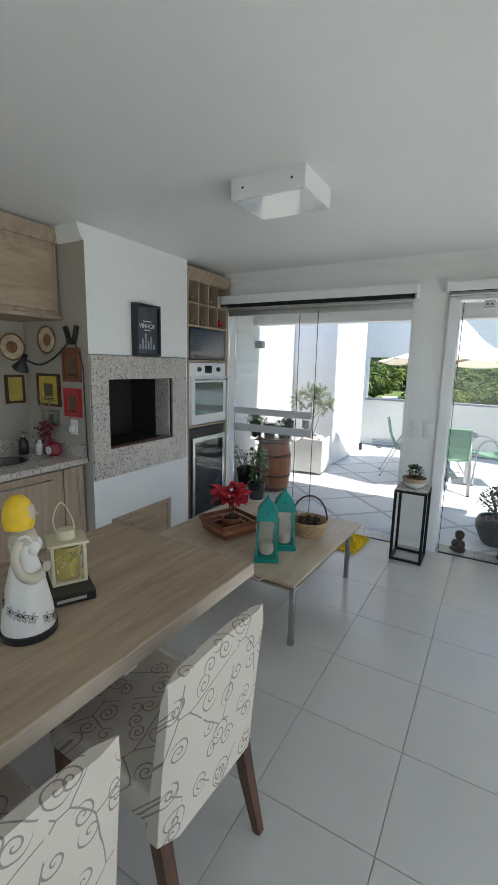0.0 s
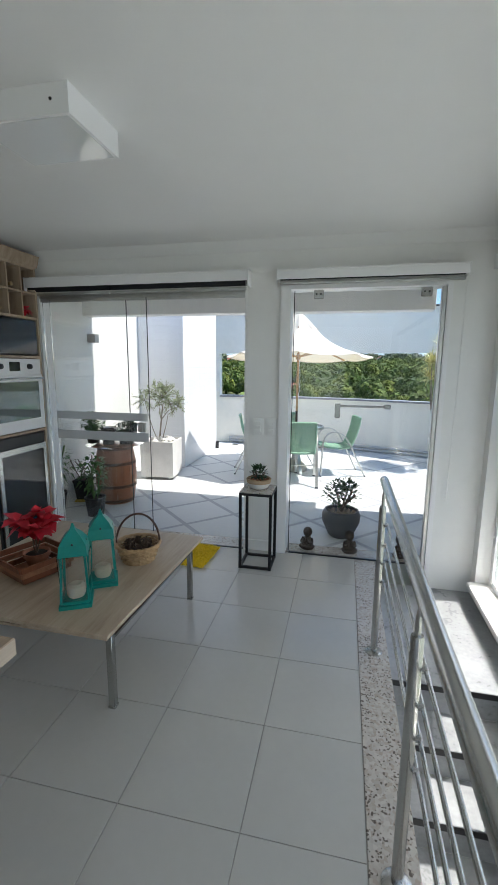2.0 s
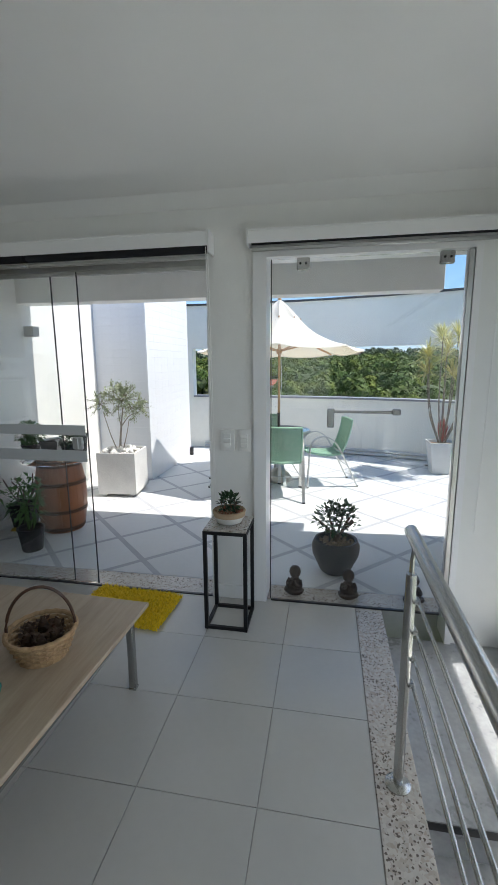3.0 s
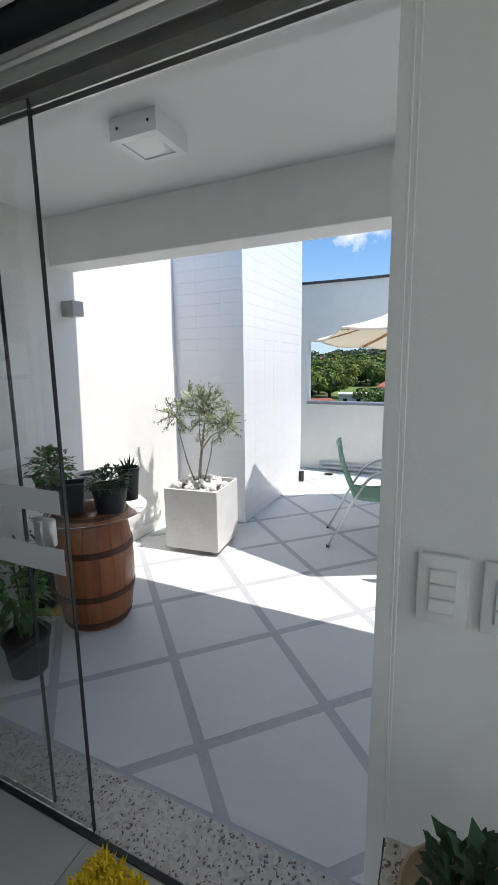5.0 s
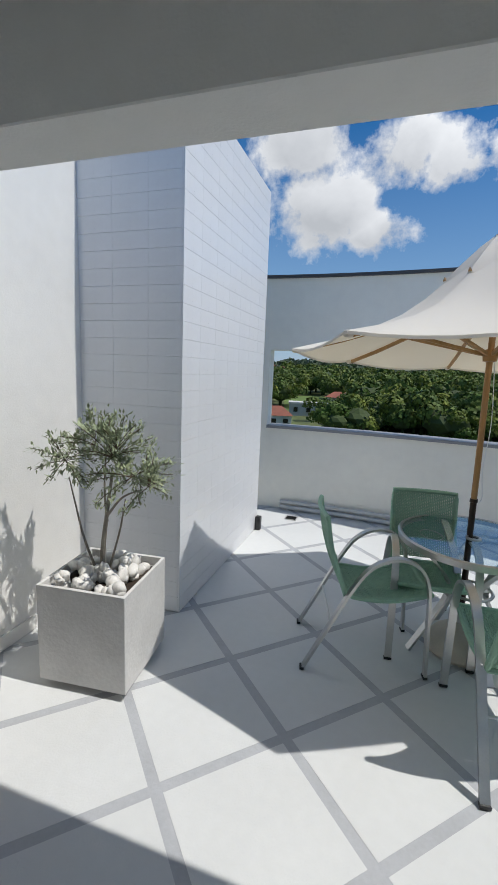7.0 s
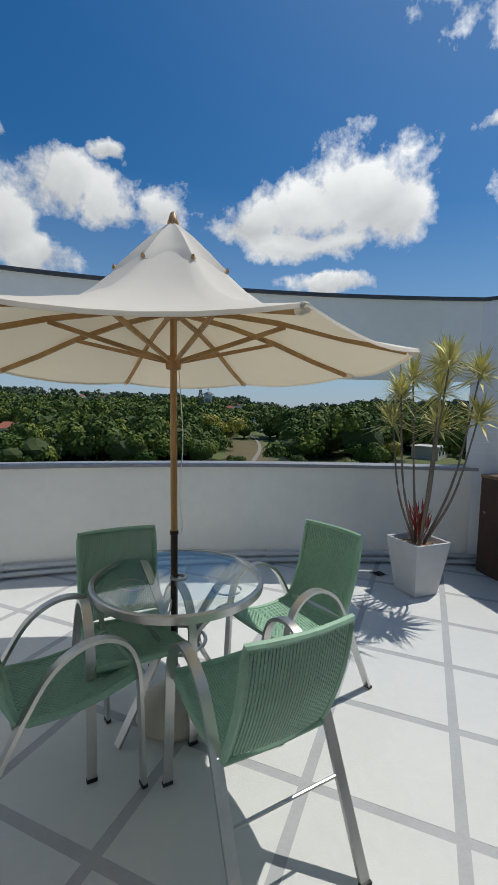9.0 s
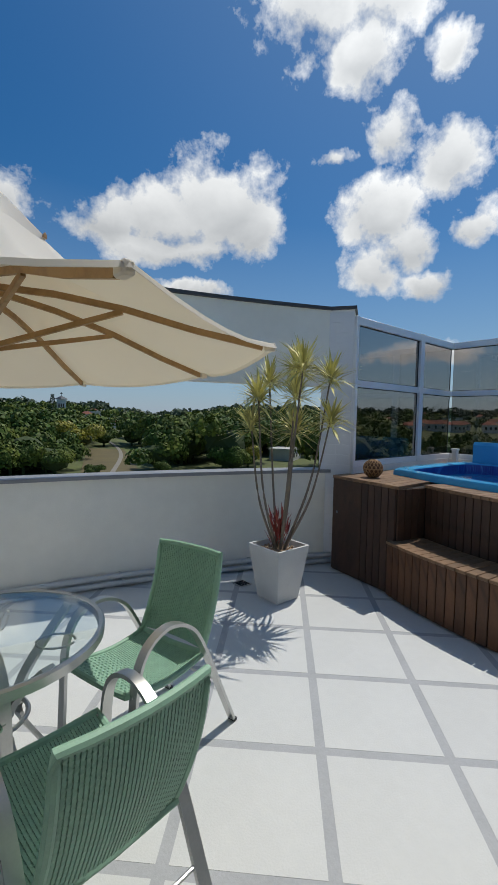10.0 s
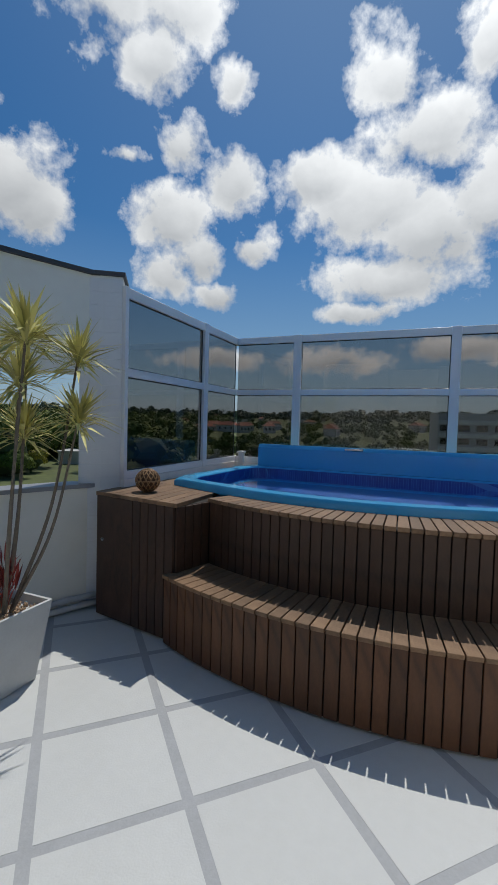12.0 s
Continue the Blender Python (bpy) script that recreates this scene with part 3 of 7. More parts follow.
# granite strip, stairs and balustrade
structure("granite_border", box(1.246, 1.40, -3.0, 4.14, -0.30, 0.0, 0.002), M_GRANITE, "speckled granite border of the stair void")
structure("door_sill", merge(box(-1.43, 0.345, 4.150, 4.335, -0.01, 0.002), box(0.70, 1.76, 4.162, 4.335, -0.01, 0.002)), M_GRANITE, "speckled granite sill outside the doors")
st = thing("staircase", "grey stone staircase descending beside the room", "stairs", 0, 0, 0)
for k in range(14):
    y1, y0 = (4.14, 3.06) if k == 0 else (3.06 - 0.225 * (k - 1), 3.06 - 0.225 * k)
    z = -0.17 * (k + 1)
    part("tread", box(1.40, 2.10, y0 - 0.02, y1 - 0.001, z - 0.03, z, 0.003), M_MARBLE, st)
    part("nosing", box(1.401, 2.099, y0 - 0.024, y0 - 0.02, z - 0.034, z - 0.002), M_BLACK, st, "dark non-slip nosing")
    part("riser", box(1.40, 2.10, y0 - 0.003, y0 + 0.015, z - 0.17, z - 0.03), M_MARBLE, st)
structure("stair_wall", box(1.395, 1.41, -3.0, 4.14, -2.8, -0.30), M_WALL, "white wall under the stair edge")
structure("stair_floor", box(1.40, 2.10, -3.1, 0.6, -2.9, -2.5), M_MARBLE, "grey stone floor at the stair foot")
structure("trim_window_sill", box(2.045, 2.26, -1.6, 4.04, -0.075, -0.04, 0.004), M_WALL, "white window sill beside the stairs")
w = tagged(new("window_1"), "long white framed stairwell window", kind="structure")
for y in (-1.57, -0.2, 1.2, 2.6, 4.01):
    part("mullion", box(2.19, 2.24, y - 0.025, y + 0.025, -0.04, 2.12), M_WHITEMETAL, w)
for z in (-0.04, 1.0, 2.08):
    part("rail", box(2.195, 2.235, -1.6, 4.04, z, z + 0.045), M_WHITEMETAL, w)
for y in (-1.545, -0.175, 1.225, 2.625):
    p = part("pane", box(2.21, 2.216, y, y + 1.36, 0.005, 2.08), M_GLASS, w)
    p.visible_shadow = False

rl = thing("stair_railing", "brushed stainless steel balustrade with thin rods", "railing", 1.325, 0, 0)
part("handrail", tube([(0.006, 3.09, 0.925), (0.006, -2.4, 0.925)], 0.022, 20), M_STEEL, rl)
for y in (3.01, 1.93, 0.85, -0.23, -1.31):
    part("post", lathe([(0.045, 0), (0.045, 0.004), (0.03, 0.012), (0.0175, 0.014), (0.0175, 0.80), (0.016, 0.81)], 20), M_STEEL, rl).matrix_local = pose(0, y, 0)
    part("bracket", tube([(0, y, 0.80), (0.0, y, 0.86), (0.006, y, 0.905)], 0.008, 8), M_STEEL, rl)
    for z in (0.40, 0.50, 0.60, 0.71):
        part("rod_clamp", moved(lathe([(0.009, 0), (0.009, 0.02)], 10), pose(0.012, y, z, 0, 90, 0)), M_STEEL, rl)
for z in (0.40, 0.50, 0.60, 0.71):
    part("rod", tube([(0.028, 3.04, z), (0.028, -2.4, z)], 0.0065, 10), M_STEEL, rl)

# barbecue
bb = thing("barbecue", "built-in barbecue with speckled granite surround", "barbecue", -1.40, 2.37, 0.69)
for y0, y1, z0, z1 in ((0, 0.1497, 0, 0.885), (0.8503, 1.03, 0, 0.885), (0.15, 0.85, 0.715, 0.885), (0.15, 0.85, 0, 0.21)):
    part("surround", box(0, 0.018, y0, y1, z0, z1, 0.001), M_GRANITE, bb)
part("ledge", box(-0.30, 0.0, 0.0, 1.03, 0.885, 0.89), M_GRANITE, bb)
part("firebox", merge(box(-0.49, -0.47, 0.03, 1.0, 0.18, 0.75), box(-0.47, -0.002, 0.13, 0.15, 0.21, 0.715), box(-0.47, -0.002, 0.85, 0.87, 0.21, 0.715), box(-0.47, -0.002, 0.15, 0.85, 0.715, 0.735), box(-0.47, -0.002, 0.15, 0.85, 0.19, 0.21)), M_SOOT, bb, "soot-blackened firebox")
part("side_liner", box(-0.17, -0.02, 0.835, 0.849, 0.212, 0.71), M_GRANITE, bb, "granite side lining")
part("grill_rail", merge(box(-0.02, 0.03, 0.15, 0.45, 0.212, 0.226, 0.003), box(-0.03, 0.01, 0.45, 0.88, 0.214, 0.228, 0.003)), M_DARKLEG, bb, "brown metal grill support")
cb = thing("low_cabinet", "low oak cabinet door under the barbecue", "cabinet", -1.41, 2.52, 0)
part("frame", merge(box(-0.3, 0.0, 0, 0.68, 0.32, 0.36), box(-0.3, 0.0, 0, 0.03, 0, 0.32), box(-0.3, 0.0, 0.65, 0.68, 0, 0.32)), M_OAKV, cb)
dr = part("door", box(-0.02, -0.004, 0.034, 0.646, 0.005, 0.316, 0.002), M_OAK, cb)
part("handle", merge(tube([(0.02, 0.2, 0.25), (0.02, 0.5, 0.25)], 0.005, 8), box(-0.004, 0.02, 0.21, 0.218, 0.246, 0.254), box(-0.004, 0.02, 0.482, 0.49, 0.246, 0.254)), M_STEEL, dr, "thin steel bar handle")

# framed print leaning on the surround
pc = thing("picture_frame", "black framed wine print on the barbecue ledge", "picture", -1.40, 2.77, 1.58)
part("frame", merge(box(0.0, 0.05, 0, 0.27, 0, 0.02), box(0.0, 0.05, 0, 0.27, 0.365, 0.385), box(0.0, 0.05, 0, 0.02, 0.02, 0.365), box(0.0, 0.05, 0.25, 0.27, 0.02, 0.365)), M_BLACK, pc)
part("print", box(0.0, 0.03, 0.02, 0.25, 0.02, 0.365), mat("dark_print", (0.05, 0.06, 0.075), 0.5, var=0.6, vscale=14), pc, "dark blue printed card")
part("printed_bar", box(0.03, 0.031, 0.09, 0.18, 0.257, 0.263), M_WHITEPLASTIC, pc, "pale printed bar")
part("printed_bar", box(0.03, 0.031, 0.10, 0.17, 0.192, 0.198), M_WHITEPLASTIC, pc, "pale printed bar")
text = bpy.data.curves.new("title", 'FONT')
text.body, text.size, text.align_x, text.extrude = "VINHOS", 0.046, 'CENTER', 0.0004
holder = new("title", text)
bpy.context.view_layer.update()
title_mesh = bpy.data.meshes.new_from_object(holder.evaluated_get(bpy.context.evaluated_depsgraph_get()))
bpy.data.objects.remove(holder)
title_mesh.materials.clear()
title_mesh.materials.append(M_WHITEPLASTIC)
title = tagged(new("title", title_mesh), "white printed word on the card")
title.parent = pc
title.matrix_local = Matrix(((0, 0, 1, 0.0305), (1, 0, 0, 0.135), (0, 1, 0, 0.21), (0, 0, 0, 1)))
part("printed_picture", merge(*[box(0.03, 0.0308, 0.05 + 0.03 * k, 0.068 + 0.03 * k, 0.05, 0.09 + 0.02 * ((k * 7) % 5)) for k in range(6)]), mat("grey_print", (0.3, 0.32, 0.35), 0.6, var=0.5, vscale=30), pc, "grey printed glasses")

# oven tower
tw = thing("oven_tower", "tall oak cabinet with wine rack, microwave, oven, wine cooler", "cabinet", -2.05, 3.445, 0)
W, D = 0.63, 0.65
part("carcass", merge(box(0, D, 0, 0.02, 0, 2.27), box(0, D, W - 0.02, W, 0, 2.27), box(0, 0.02, 0.02, W - 0.02, 0, 2.27), *[box(0.02, D - 0.003, 0.02, W - 0.02, z, z + 0.02) for z in (0.94, 1.545, 1.855, 2.25)]), M_OAKV, tw)
part("crown", sweep([(D - 0.03, -0.005, 2.27), (D - 0.03, W + 0.02, 2.27)], [(0.0, 0.0), (0.03, 0.0), (0.045, 0.03), (0.06, 0.085), (0.0, 0.085)]), M_OAKV, tw, "moulded oak crown")
for k in (1, 2, 3):
    part("rack_divider", box(0.3, D - 0.004, 0.02 + k * 0.1475 - 0.007, 0.02 + k * 0.1475 + 0.007, 1.875, 2.25), M_OAKV, tw)
part("rack_shelf", box(0.3, D - 0.005, 0.02, W - 0.02, 2.055, 2.07), M_OAKV, tw)
part("rack_back", box(0.29, 0.30, 0.02, W - 0.02, 1.875, 2.25), M_OAKV, tw)
mw = part("microwave", box(0.2, D - 0.012, 0.03, W - 0.03, 1.57, 1.85, 0.004), M_BLACK, tw, "black built-in microwave")
part("microwave_door", box(D - 0.012, D - 0.002, 0.035, W - 0.035, 1.575, 1.845, 0.002), M_BLACKGLASS, mw, "glossy dark glass door")
ov = part("oven", box(0.1, D, 0.022, W - 0.022, 0.965, 1.54, 0.003), M_WHITEMETAL, tw, "white built-in oven")
part("oven_door", box(D, D + 0.018, 0.03, W - 0.03, 0.97, 1.415, 0.004), M_WHITEMETAL, ov)
part("oven_window", box(D + 0.018, D + 0.021, 0.085, W - 0.085, 1.06, 1.36, 0.001), mat("mirror_oven_glass", (0.30, 0.33, 0.33), 0.05, 0.85), ov, "reflective oven window")
part("oven_handle", merge(tube([(D + 0.05, 0.06, 1.385), (D + 0.05, W - 0.06, 1.385)], 0.009, 12), box(D + 0.015, D + 0.05, 0.08, 0.095, 1.378, 1.392), box(D + 0.015, D + 0.05, W - 0.095, W - 0.08, 1.378, 1.392)), M_STEEL, ov, "steel bar handle")
part("display", box(D, D + 0.003, 0.26, 0.37, 1.445, 1.515), M_BLACKGLASS, ov, "dark oven display")
for y in (0.16, 0.47):
    part("knob", moved(lathe([(0.022, 0), (0.02, 0.022), (0.016, 0.024)], 16), pose(D, y, 1.48, 0, 90, 0)), M_BLACK, ov, "black control knob")
wc = part("wine_cooler", box(0.1, D - 0.005, 0.03, W - 0.03, 0.02, 0.93, 0.003), M_BLACK, tw, "black wine cooler")
part("cooler_door", merge(box(D - 0.005, D + 0.02, 0.05, W - 0.05, 0.04, 0.085), box(D - 0.005, D + 0.02, 0.05, W - 0.05, 0.80, 0.845), box(D - 0.005, D + 0.02, 0.05, 0.085, 0.085, 0.80), box(D - 0.005, D + 0.02, W - 0.085, W - 0.05, 0.085, 0.80)), M_STEEL, wc, "steel framed cooler door")
part("cooler_glass", box(D + 0.004, D + 0.010, 0.085, W - 0.085, 0.085, 0.80), M_BLACKGLASS, wc, "dark cooler glass")
M_BOTTLE = mat("dark_green_bottle", (0.012, 0.02, 0.012), 0.1)
for k, (y, z) in enumerate(((0.09, 2.07), (0.24, 1.875), (0.38, 2.07), (0.09, 1.875))):
    b = thing("wine_bottle", "dark wine bottle lying in the rack", "bottle", -2.05 + 0.34, 3.445 + y, z + 0.037, group="bottles in the rack")
    part("glass_body", moved(lathe([(0.03, 0), (0.036, 0.01), (0.036, 0.17), (0.014, 0.22), (0.014, 0.285)], 14), pose(0, 0, 0, 0, 90, 0)), M_BOTTLE, b)
    part("capsule", moved(lathe([(0.016, 0.25), (0.016, 0.287), (0.01, 0.289)], 14), pose(0, 0, 0, 0, 90, 0)), mat("bottle_foil", (0.35, 0.25, 0.12), 0.35, 0.6), b, "foil capsule")

# kitchen run
kc = thing("base_cabinet", "oak base cabinet under the granite worktop", "cabinet", -2.10, 0.2, 0)
part("carcass", box(0, 0.60, 0, 2.165, 0.1, 0.815), M_OAKV, kc)
part("plinth", box(0, 0.55, 0, 2.165, 0, 0.1), M_BLACK, kc, "dark recessed plinth")
for k, (a, b) in enumerate(((0.02, 0.70), (0.71, 1.38), (1.39, 1.98), (1.99, 2.15))):
    dd = part("door", box(0.60, 0.62, a, b, 0.11, 0.80, 0.003), M_OAKV, kc)
    if k < 3:
        part("handle", merge(tube([(0.645, a + 0.12, 0.755), (0.645, b - 0.1, 0.755)], 0.005, 8), box(0.62, 0.645, a + 0.14, a + 0.15, 0.75, 0.76), box(0.62, 0.645, b - 0.13, b - 0.12, 0.75, 0.76)), M_STEEL, dd, "thin steel bar handle")
    else:
        part("handle", tube([(0.63, b - 0.05, 0.45), (0.63, b - 0.05, 0.78)], 0.004, 8), M_STEEL, dd, "slim upright handle")
solid("worktop", merge(box(-2.10, -1.44, 0.2, 2.365, 0.818, 0.86, 0.004), box(-2.10, -2.08, 0.2, 2.345, 0.86, 0.95), box(-2.08, -1.46, 2.345, 2.367, 0.86, 0.95)), M_GRANITE, "speckled granite worktop with low upstand", "worktop")
sk = thing("sink", "dark round sink set into the granite worktop", "sink", -1.78, 1.95, 0.862)
part("bowl", lathe([(0.13, 0.0), (0.145, 0.002), (0.15, 0.0), (0.15, -0.001), (0.12, -0.001)], 28, False), M_BLACKMETAL, sk)
part("basin", lathe([(0.13, 0.001), (0.01, 0.0008)], 28, True), M_BLACKGLASS, sk)
uc = thing("wall_cabinet", "oak wall cabinet with framed doors", "cabinet", -2.10, 0.2, 1.83)
part("carcass", box(0, 0.43, 0, 2.16, 0, 0.47), M_OAKV, uc)
part("light_rail", box(0, 0.465, 0, 2.165, -0.025, 0.0, 0.003), M_OAKV, uc, "oak light rail")
part("crown", sweep([(0.43, -0.01, 0.47), (0.43, 2.165, 0.47)], [(0.0, 0.0), (0.02, 0.0), (0.04, 0.03), (0.055, 0.085), (0.0, 0.085)]), M_OAKV, uc, "moulded oak crown")
for a, b in ((0.02, 0.71), (0.72, 1.42), (1.43, 2.13)):
    dd = part("door", box(0.43, 0.447, a, b, 0.03, 0.44, 0.003), M_OAKV, uc)
    part("door_panel", box(0.447, 0.452, a + 0.035, b - 0.035, 0.065, 0.405, 0.004), M_OAK, dd, "raised oak panel")

# wall ornaments beside the chimney
M_PLATE = mat("painted_ceramic", (0.62, 0.52, 0.36), 0.25, var=0.35, vscale=22)
for m, lab in ((pose(-1.82, 2.368, 1.675, 90, 0, 0), "round painted ceramic plate hung on the wall"), (pose(-2.098, 2.262, 1.62, 0, 90, 0), "round painted ceramic plate hung on the wall")):
    pl = thing("wall_plate", lab, "plate", group="hung plates")
    pl.matrix_world = m
    part("plate", lathe([(0.03, 0), (0.075, 0.004), (0.10, 0.014), (0.102, 0.017), (0.075, 0.009), (0.001, 0.006)], 28), M_PLATE, pl)
    part("rim_band", lathe([(0.088, 0.0125), (0.1, 0.0178), (0.099, 0.0185), (0.087, 0.0135)], 28, False), mat("brown_rim_glaze", (0.20, 0.09, 0.04), 0.3, var=0.3, vscale=30), pl, "brown glazed rim")
    part("painted_bird", lathe([(0.045, 0.0072), (0.04, 0.0095), (0.001, 0.0098)], 18), mat("brown_glaze", (0.25, 0.12, 0.05), 0.3, var=0.5, vscale=40), pl, "brown painted motif")


def wall_frame(x0, x1, z0, z1, frame_m, inner, label):
    f = thing("picture_frame", label, "picture", (x0 + x1) / 2, 2.368, z0, group="frames on the chimney side")
    w, h, t = (x1 - x0), z1 - z0, 0.018
    part("frame", merge(box(-w / 2, w / 2, -0.02, 0, 0, t), box(-w / 2, w / 2, -0.02, 0, h - t, h), box(-w / 2, -w / 2 + t, -0.02, 0, t, h - t), box(w / 2 - t, w / 2, -0.02, 0, t, h - t)), frame_m, f)
    part("print", box(-w / 2 + t, w / 2 - t, -0.012, 0, t, h - t), inner, f)
    part("printed_motif", box(-w / 5, w / 5, -0.0135, -0.0125, h * 0.3, h * 0.7), mat("motif_ink", (0.12, 0.10, 0.06), 0.6, var=0.6, vscale=30), f)
    for k in range(2):
        part("printed_bar", box(-w / 4, w / 4, -0.0135, -0.0125, h * (0.18 + 0.05 * k), h * (0.205 + 0.05 * k)), M_BLACK, f)


M_REDWOOD = wood("red_brown_wood", (0.12, 0.04, 0.02), (0.26, 0.09, 0.045), (9, 9, 1.2), 0.4)
wall_frame(-1.655, -1.475, 1.385, 1.62, M_REDWOOD, M_REDWOOD, "carved red-brown wooden plaque on the wall")
wall_frame(-1.655, -1.485, 1.14, 1.34, mat("red_lacquer", (0.45, 0.03, 0.03), 0.35), mat("red_print", (0.4, 0.05, 0.05), 0.5, var=0.6, vscale=18), "small bright red framed picture")
wall_frame(-1.955, -1.705, 1.20, 1.435, M_DARKLEG, mat("yellow_print", (0.55, 0.42, 0.07), 0.6, var=0.3, vscale=16), "dark framed yellow certificate")
wall_frame(-1.91, -1.735, 1.06, 1.175, mat("grey_tile_frame", (0.2, 0.22, 0.2), 0.4), mat("grey_green_print", (0.28, 0.32, 0.28), 0.5, var=0.4, vscale=20), "small grey-green picture tile")
ob = thing("power_outlet", "white wall outlet with a charger plugged in", "outlet", -1.575, 2.368, 1.03)
part("plate", box(-0.035, 0.035, -0.008, 0, -0.02, 0.09, 0.003), M_WHITEPLASTIC, ob)
part("charger", box(-0.018, 0.018, -0.04, -0.008, 0.0, 0.05, 0.004), M_WHITEPLASTIC, ob)
for dy, nm in ((2.19, 0), ):
    fr = thing("picture_frame", "dark framed yellow certificate on the kitchen wall", "picture", -2.098, 2.19, 1.21, group="frames on the chimney side")
    part("frame", merge(box(0, 0.02, 0, 0.146, 0, 0.018), box(0, 0.02, 0, 0.146, 0.192, 0.21), box(0, 0.02, 0, 0.018, 0.018, 0.192), box(0, 0.02, 0.128, 0.146, 0.018, 0.192)), M_DARKLEG, fr)
    part("print", box(0, 0.012, 0.018, 0.128, 0.018, 0.192), mat("yellow_card", (0.5, 0.38, 0.08), 0.6, var=0.3, vscale=16), fr)
lp = thing("clip_lamp", "black adjustable clip lamp hung at the chimney", "lamp", -1.55, 2.368, 1.66)
part("clip", merge(moved(box(-0.015, 0.015, -0.03, 0, 0.0, 0.11, 0.006), pose(-0.02, 0, 0, 0, -20, 0)), moved(box(-0.015, 0.015, -0.03, 0, 0.0, 0.11, 0.006), pose(0.03, 0, 0, 0, 18, 0)), box(-0.03, 0.04, -0.035, 0, -0.02, 0.02, 0.005)), M_BLACK, lp)
part("gooseneck", tube(smooth_path([(0.0, -0.03, 0.0), (-0.05, -0.10, -0.10), (-0.14, -0.16, -0.16), (-0.25, -0.2, -0.13)]), 0.006, 8), M_BLACK, lp)
part("shade", moved(lathe([(0.018, 0.05), (0.02, 0.0), (0.055, -0.06), (0.053, -0.06), (0.018, 0.0)], 20, False), pose(-0.27, -0.2, -0.14, 0, 35, 0)), M_BLACK, lp, "black conical shade")
part("cable", tube(smooth_path([(0.04, -0.02, 0.0), (0.10, -0.012, -0.15), (0.105, -0.01, -0.4), (0.11, -0.01, -0.75), (0.12, -0.01, -0.83)]), 0.004, 6), M_BLACK, lp, "hanging black cable")

# things on the worktop
ob = thing("soap_bottle", "dark soap dispenser on the worktop", "bottle", -1.90, 2.18, 0.86)
part("bottle", lathe([(0.03, 0), (0.034, 0.005), (0.034, 0.09), (0.02, 0.11), (0.014, 0.125)], 18), M_BLACK, ob)
part("pump", merge(lathe([(0.006, 0.125), (0.006, 0.16)], 8), box(-0.008, 0.04, -0.008, 0.008, 0.155, 0.165)), M_STEEL, ob)
ob = thing("glass_jar", "pale glass jar with a silver lid", "jar", -1.80, 2.24, 0.86)
part("jar", lathe([(0.028, 0), (0.03, 0.004), (0.03, 0.07), (0.022, 0.085)], 18), mat("pale_jar", (0.6, 0.58, 0.52), 0.2), ob)
part("lid", lathe([(0.024, 0.085), (0.024, 0.105), (0.02, 0.107)], 18), M_STEEL, ob)
ob = thing("kitchen_timer", "red round ornament with a white dial", "timer", -1.68, 2.27, 0.86)
part("body", lathe([(0.03, 0), (0.05, 0.02), (0.052, 0.05), (0.04, 0.085), (0.015, 0.10)], 20), mat("dark_red_glaze", (0.22, 0.02, 0.03), 0.25), ob)
part("dial", moved(lathe([(0.028, 0), (0.028, 0.006)], 20), pose(0.0, -0.045, 0.045, 90)), M_WHITEPLASTIC, ob)


# ---- foliage helpers ----
def leaf_material(name, base, var=0.35):
    m = mat(name, base, 0.55)
    nt, b, obj = colour_source(m)
    g = nt.nodes.new("ShaderNodeNewGeometry")
    mr, h = nt.nodes.new("ShaderNodeMapRange"), nt.nodes.new("ShaderNodeHueSaturation")
    mr.inputs["To Min"].default_value, mr.inputs["To Max"].default_value = 1 - var, 1 + var
    nt.links.new(g.outputs["Random Per Island"], mr.inputs["Value"]); nt.links.new(mr.outputs["Result"], h.inputs["Value"])
    h.inputs["Color"].default_value = (*base, 1)
    nt.links.new(h.outputs["Color"], b.inputs["Base Color"])
    return m


def leaves(spots, length, width, rng, droop=0.3, fold=0.15, lean=0.8):
    """Pointed, folded leaves at spots [(place, outward direction)]; six-sided blades in one mesh."""
    verts, faces = [], []
    for p, d in spots:
        d = (Vector(d).normalized() * lean + Vector((rng.uniform(-1, 1), rng.uniform(-1, 1), rng.uniform(-0.6, 1))) * 0.6).normalized()
        side = d.cross(Vector((0, 0, 1)))
        side = side.normalized() if side.length > 0.05 else Vector((1, 0, 0))
        up = side.cross(d)
        k = rng.uniform(0.7, 1.25)
        L, Wd = length * k, width * k
        a = Vector(p)
        base = len(verts)
        verts += [a, a + d * L * 0.4 + side * Wd + up * Wd * fold, a + d * L * 0.4 - side * Wd + up * Wd * fold, a + d * L * 0.45, a + d * L - Vector((0, 0, droop * L))]
        faces += [(base, base + 1, base + 3), (base, base + 3, base + 2), (base + 1, base + 4, base + 3), (base + 3, base + 4, base + 2)]
    bm = bmesh.new()
    me = bpy.data.meshes.new("temporary")
    me.from_pydata([tuple(v) for v in verts], [], faces)
    bm.from_mesh(me)
    bpy.data.meshes.remove(me)
    return bm


def crown_spots(rng, n, radius, centre, flat=1.0):
    out = []
    for _ in range(n):
        d = Vector((rng.gauss(0, 1), rng.gauss(0, 1), rng.gauss(0, 1))).normalized()
        r = radius * rng.random() ** 0.45
        out.append((Vector(centre) + Vector((d.x * r, d.y * r, d.z * r * flat)), (d.x, d.y, d.z + 0.3)))
    return out


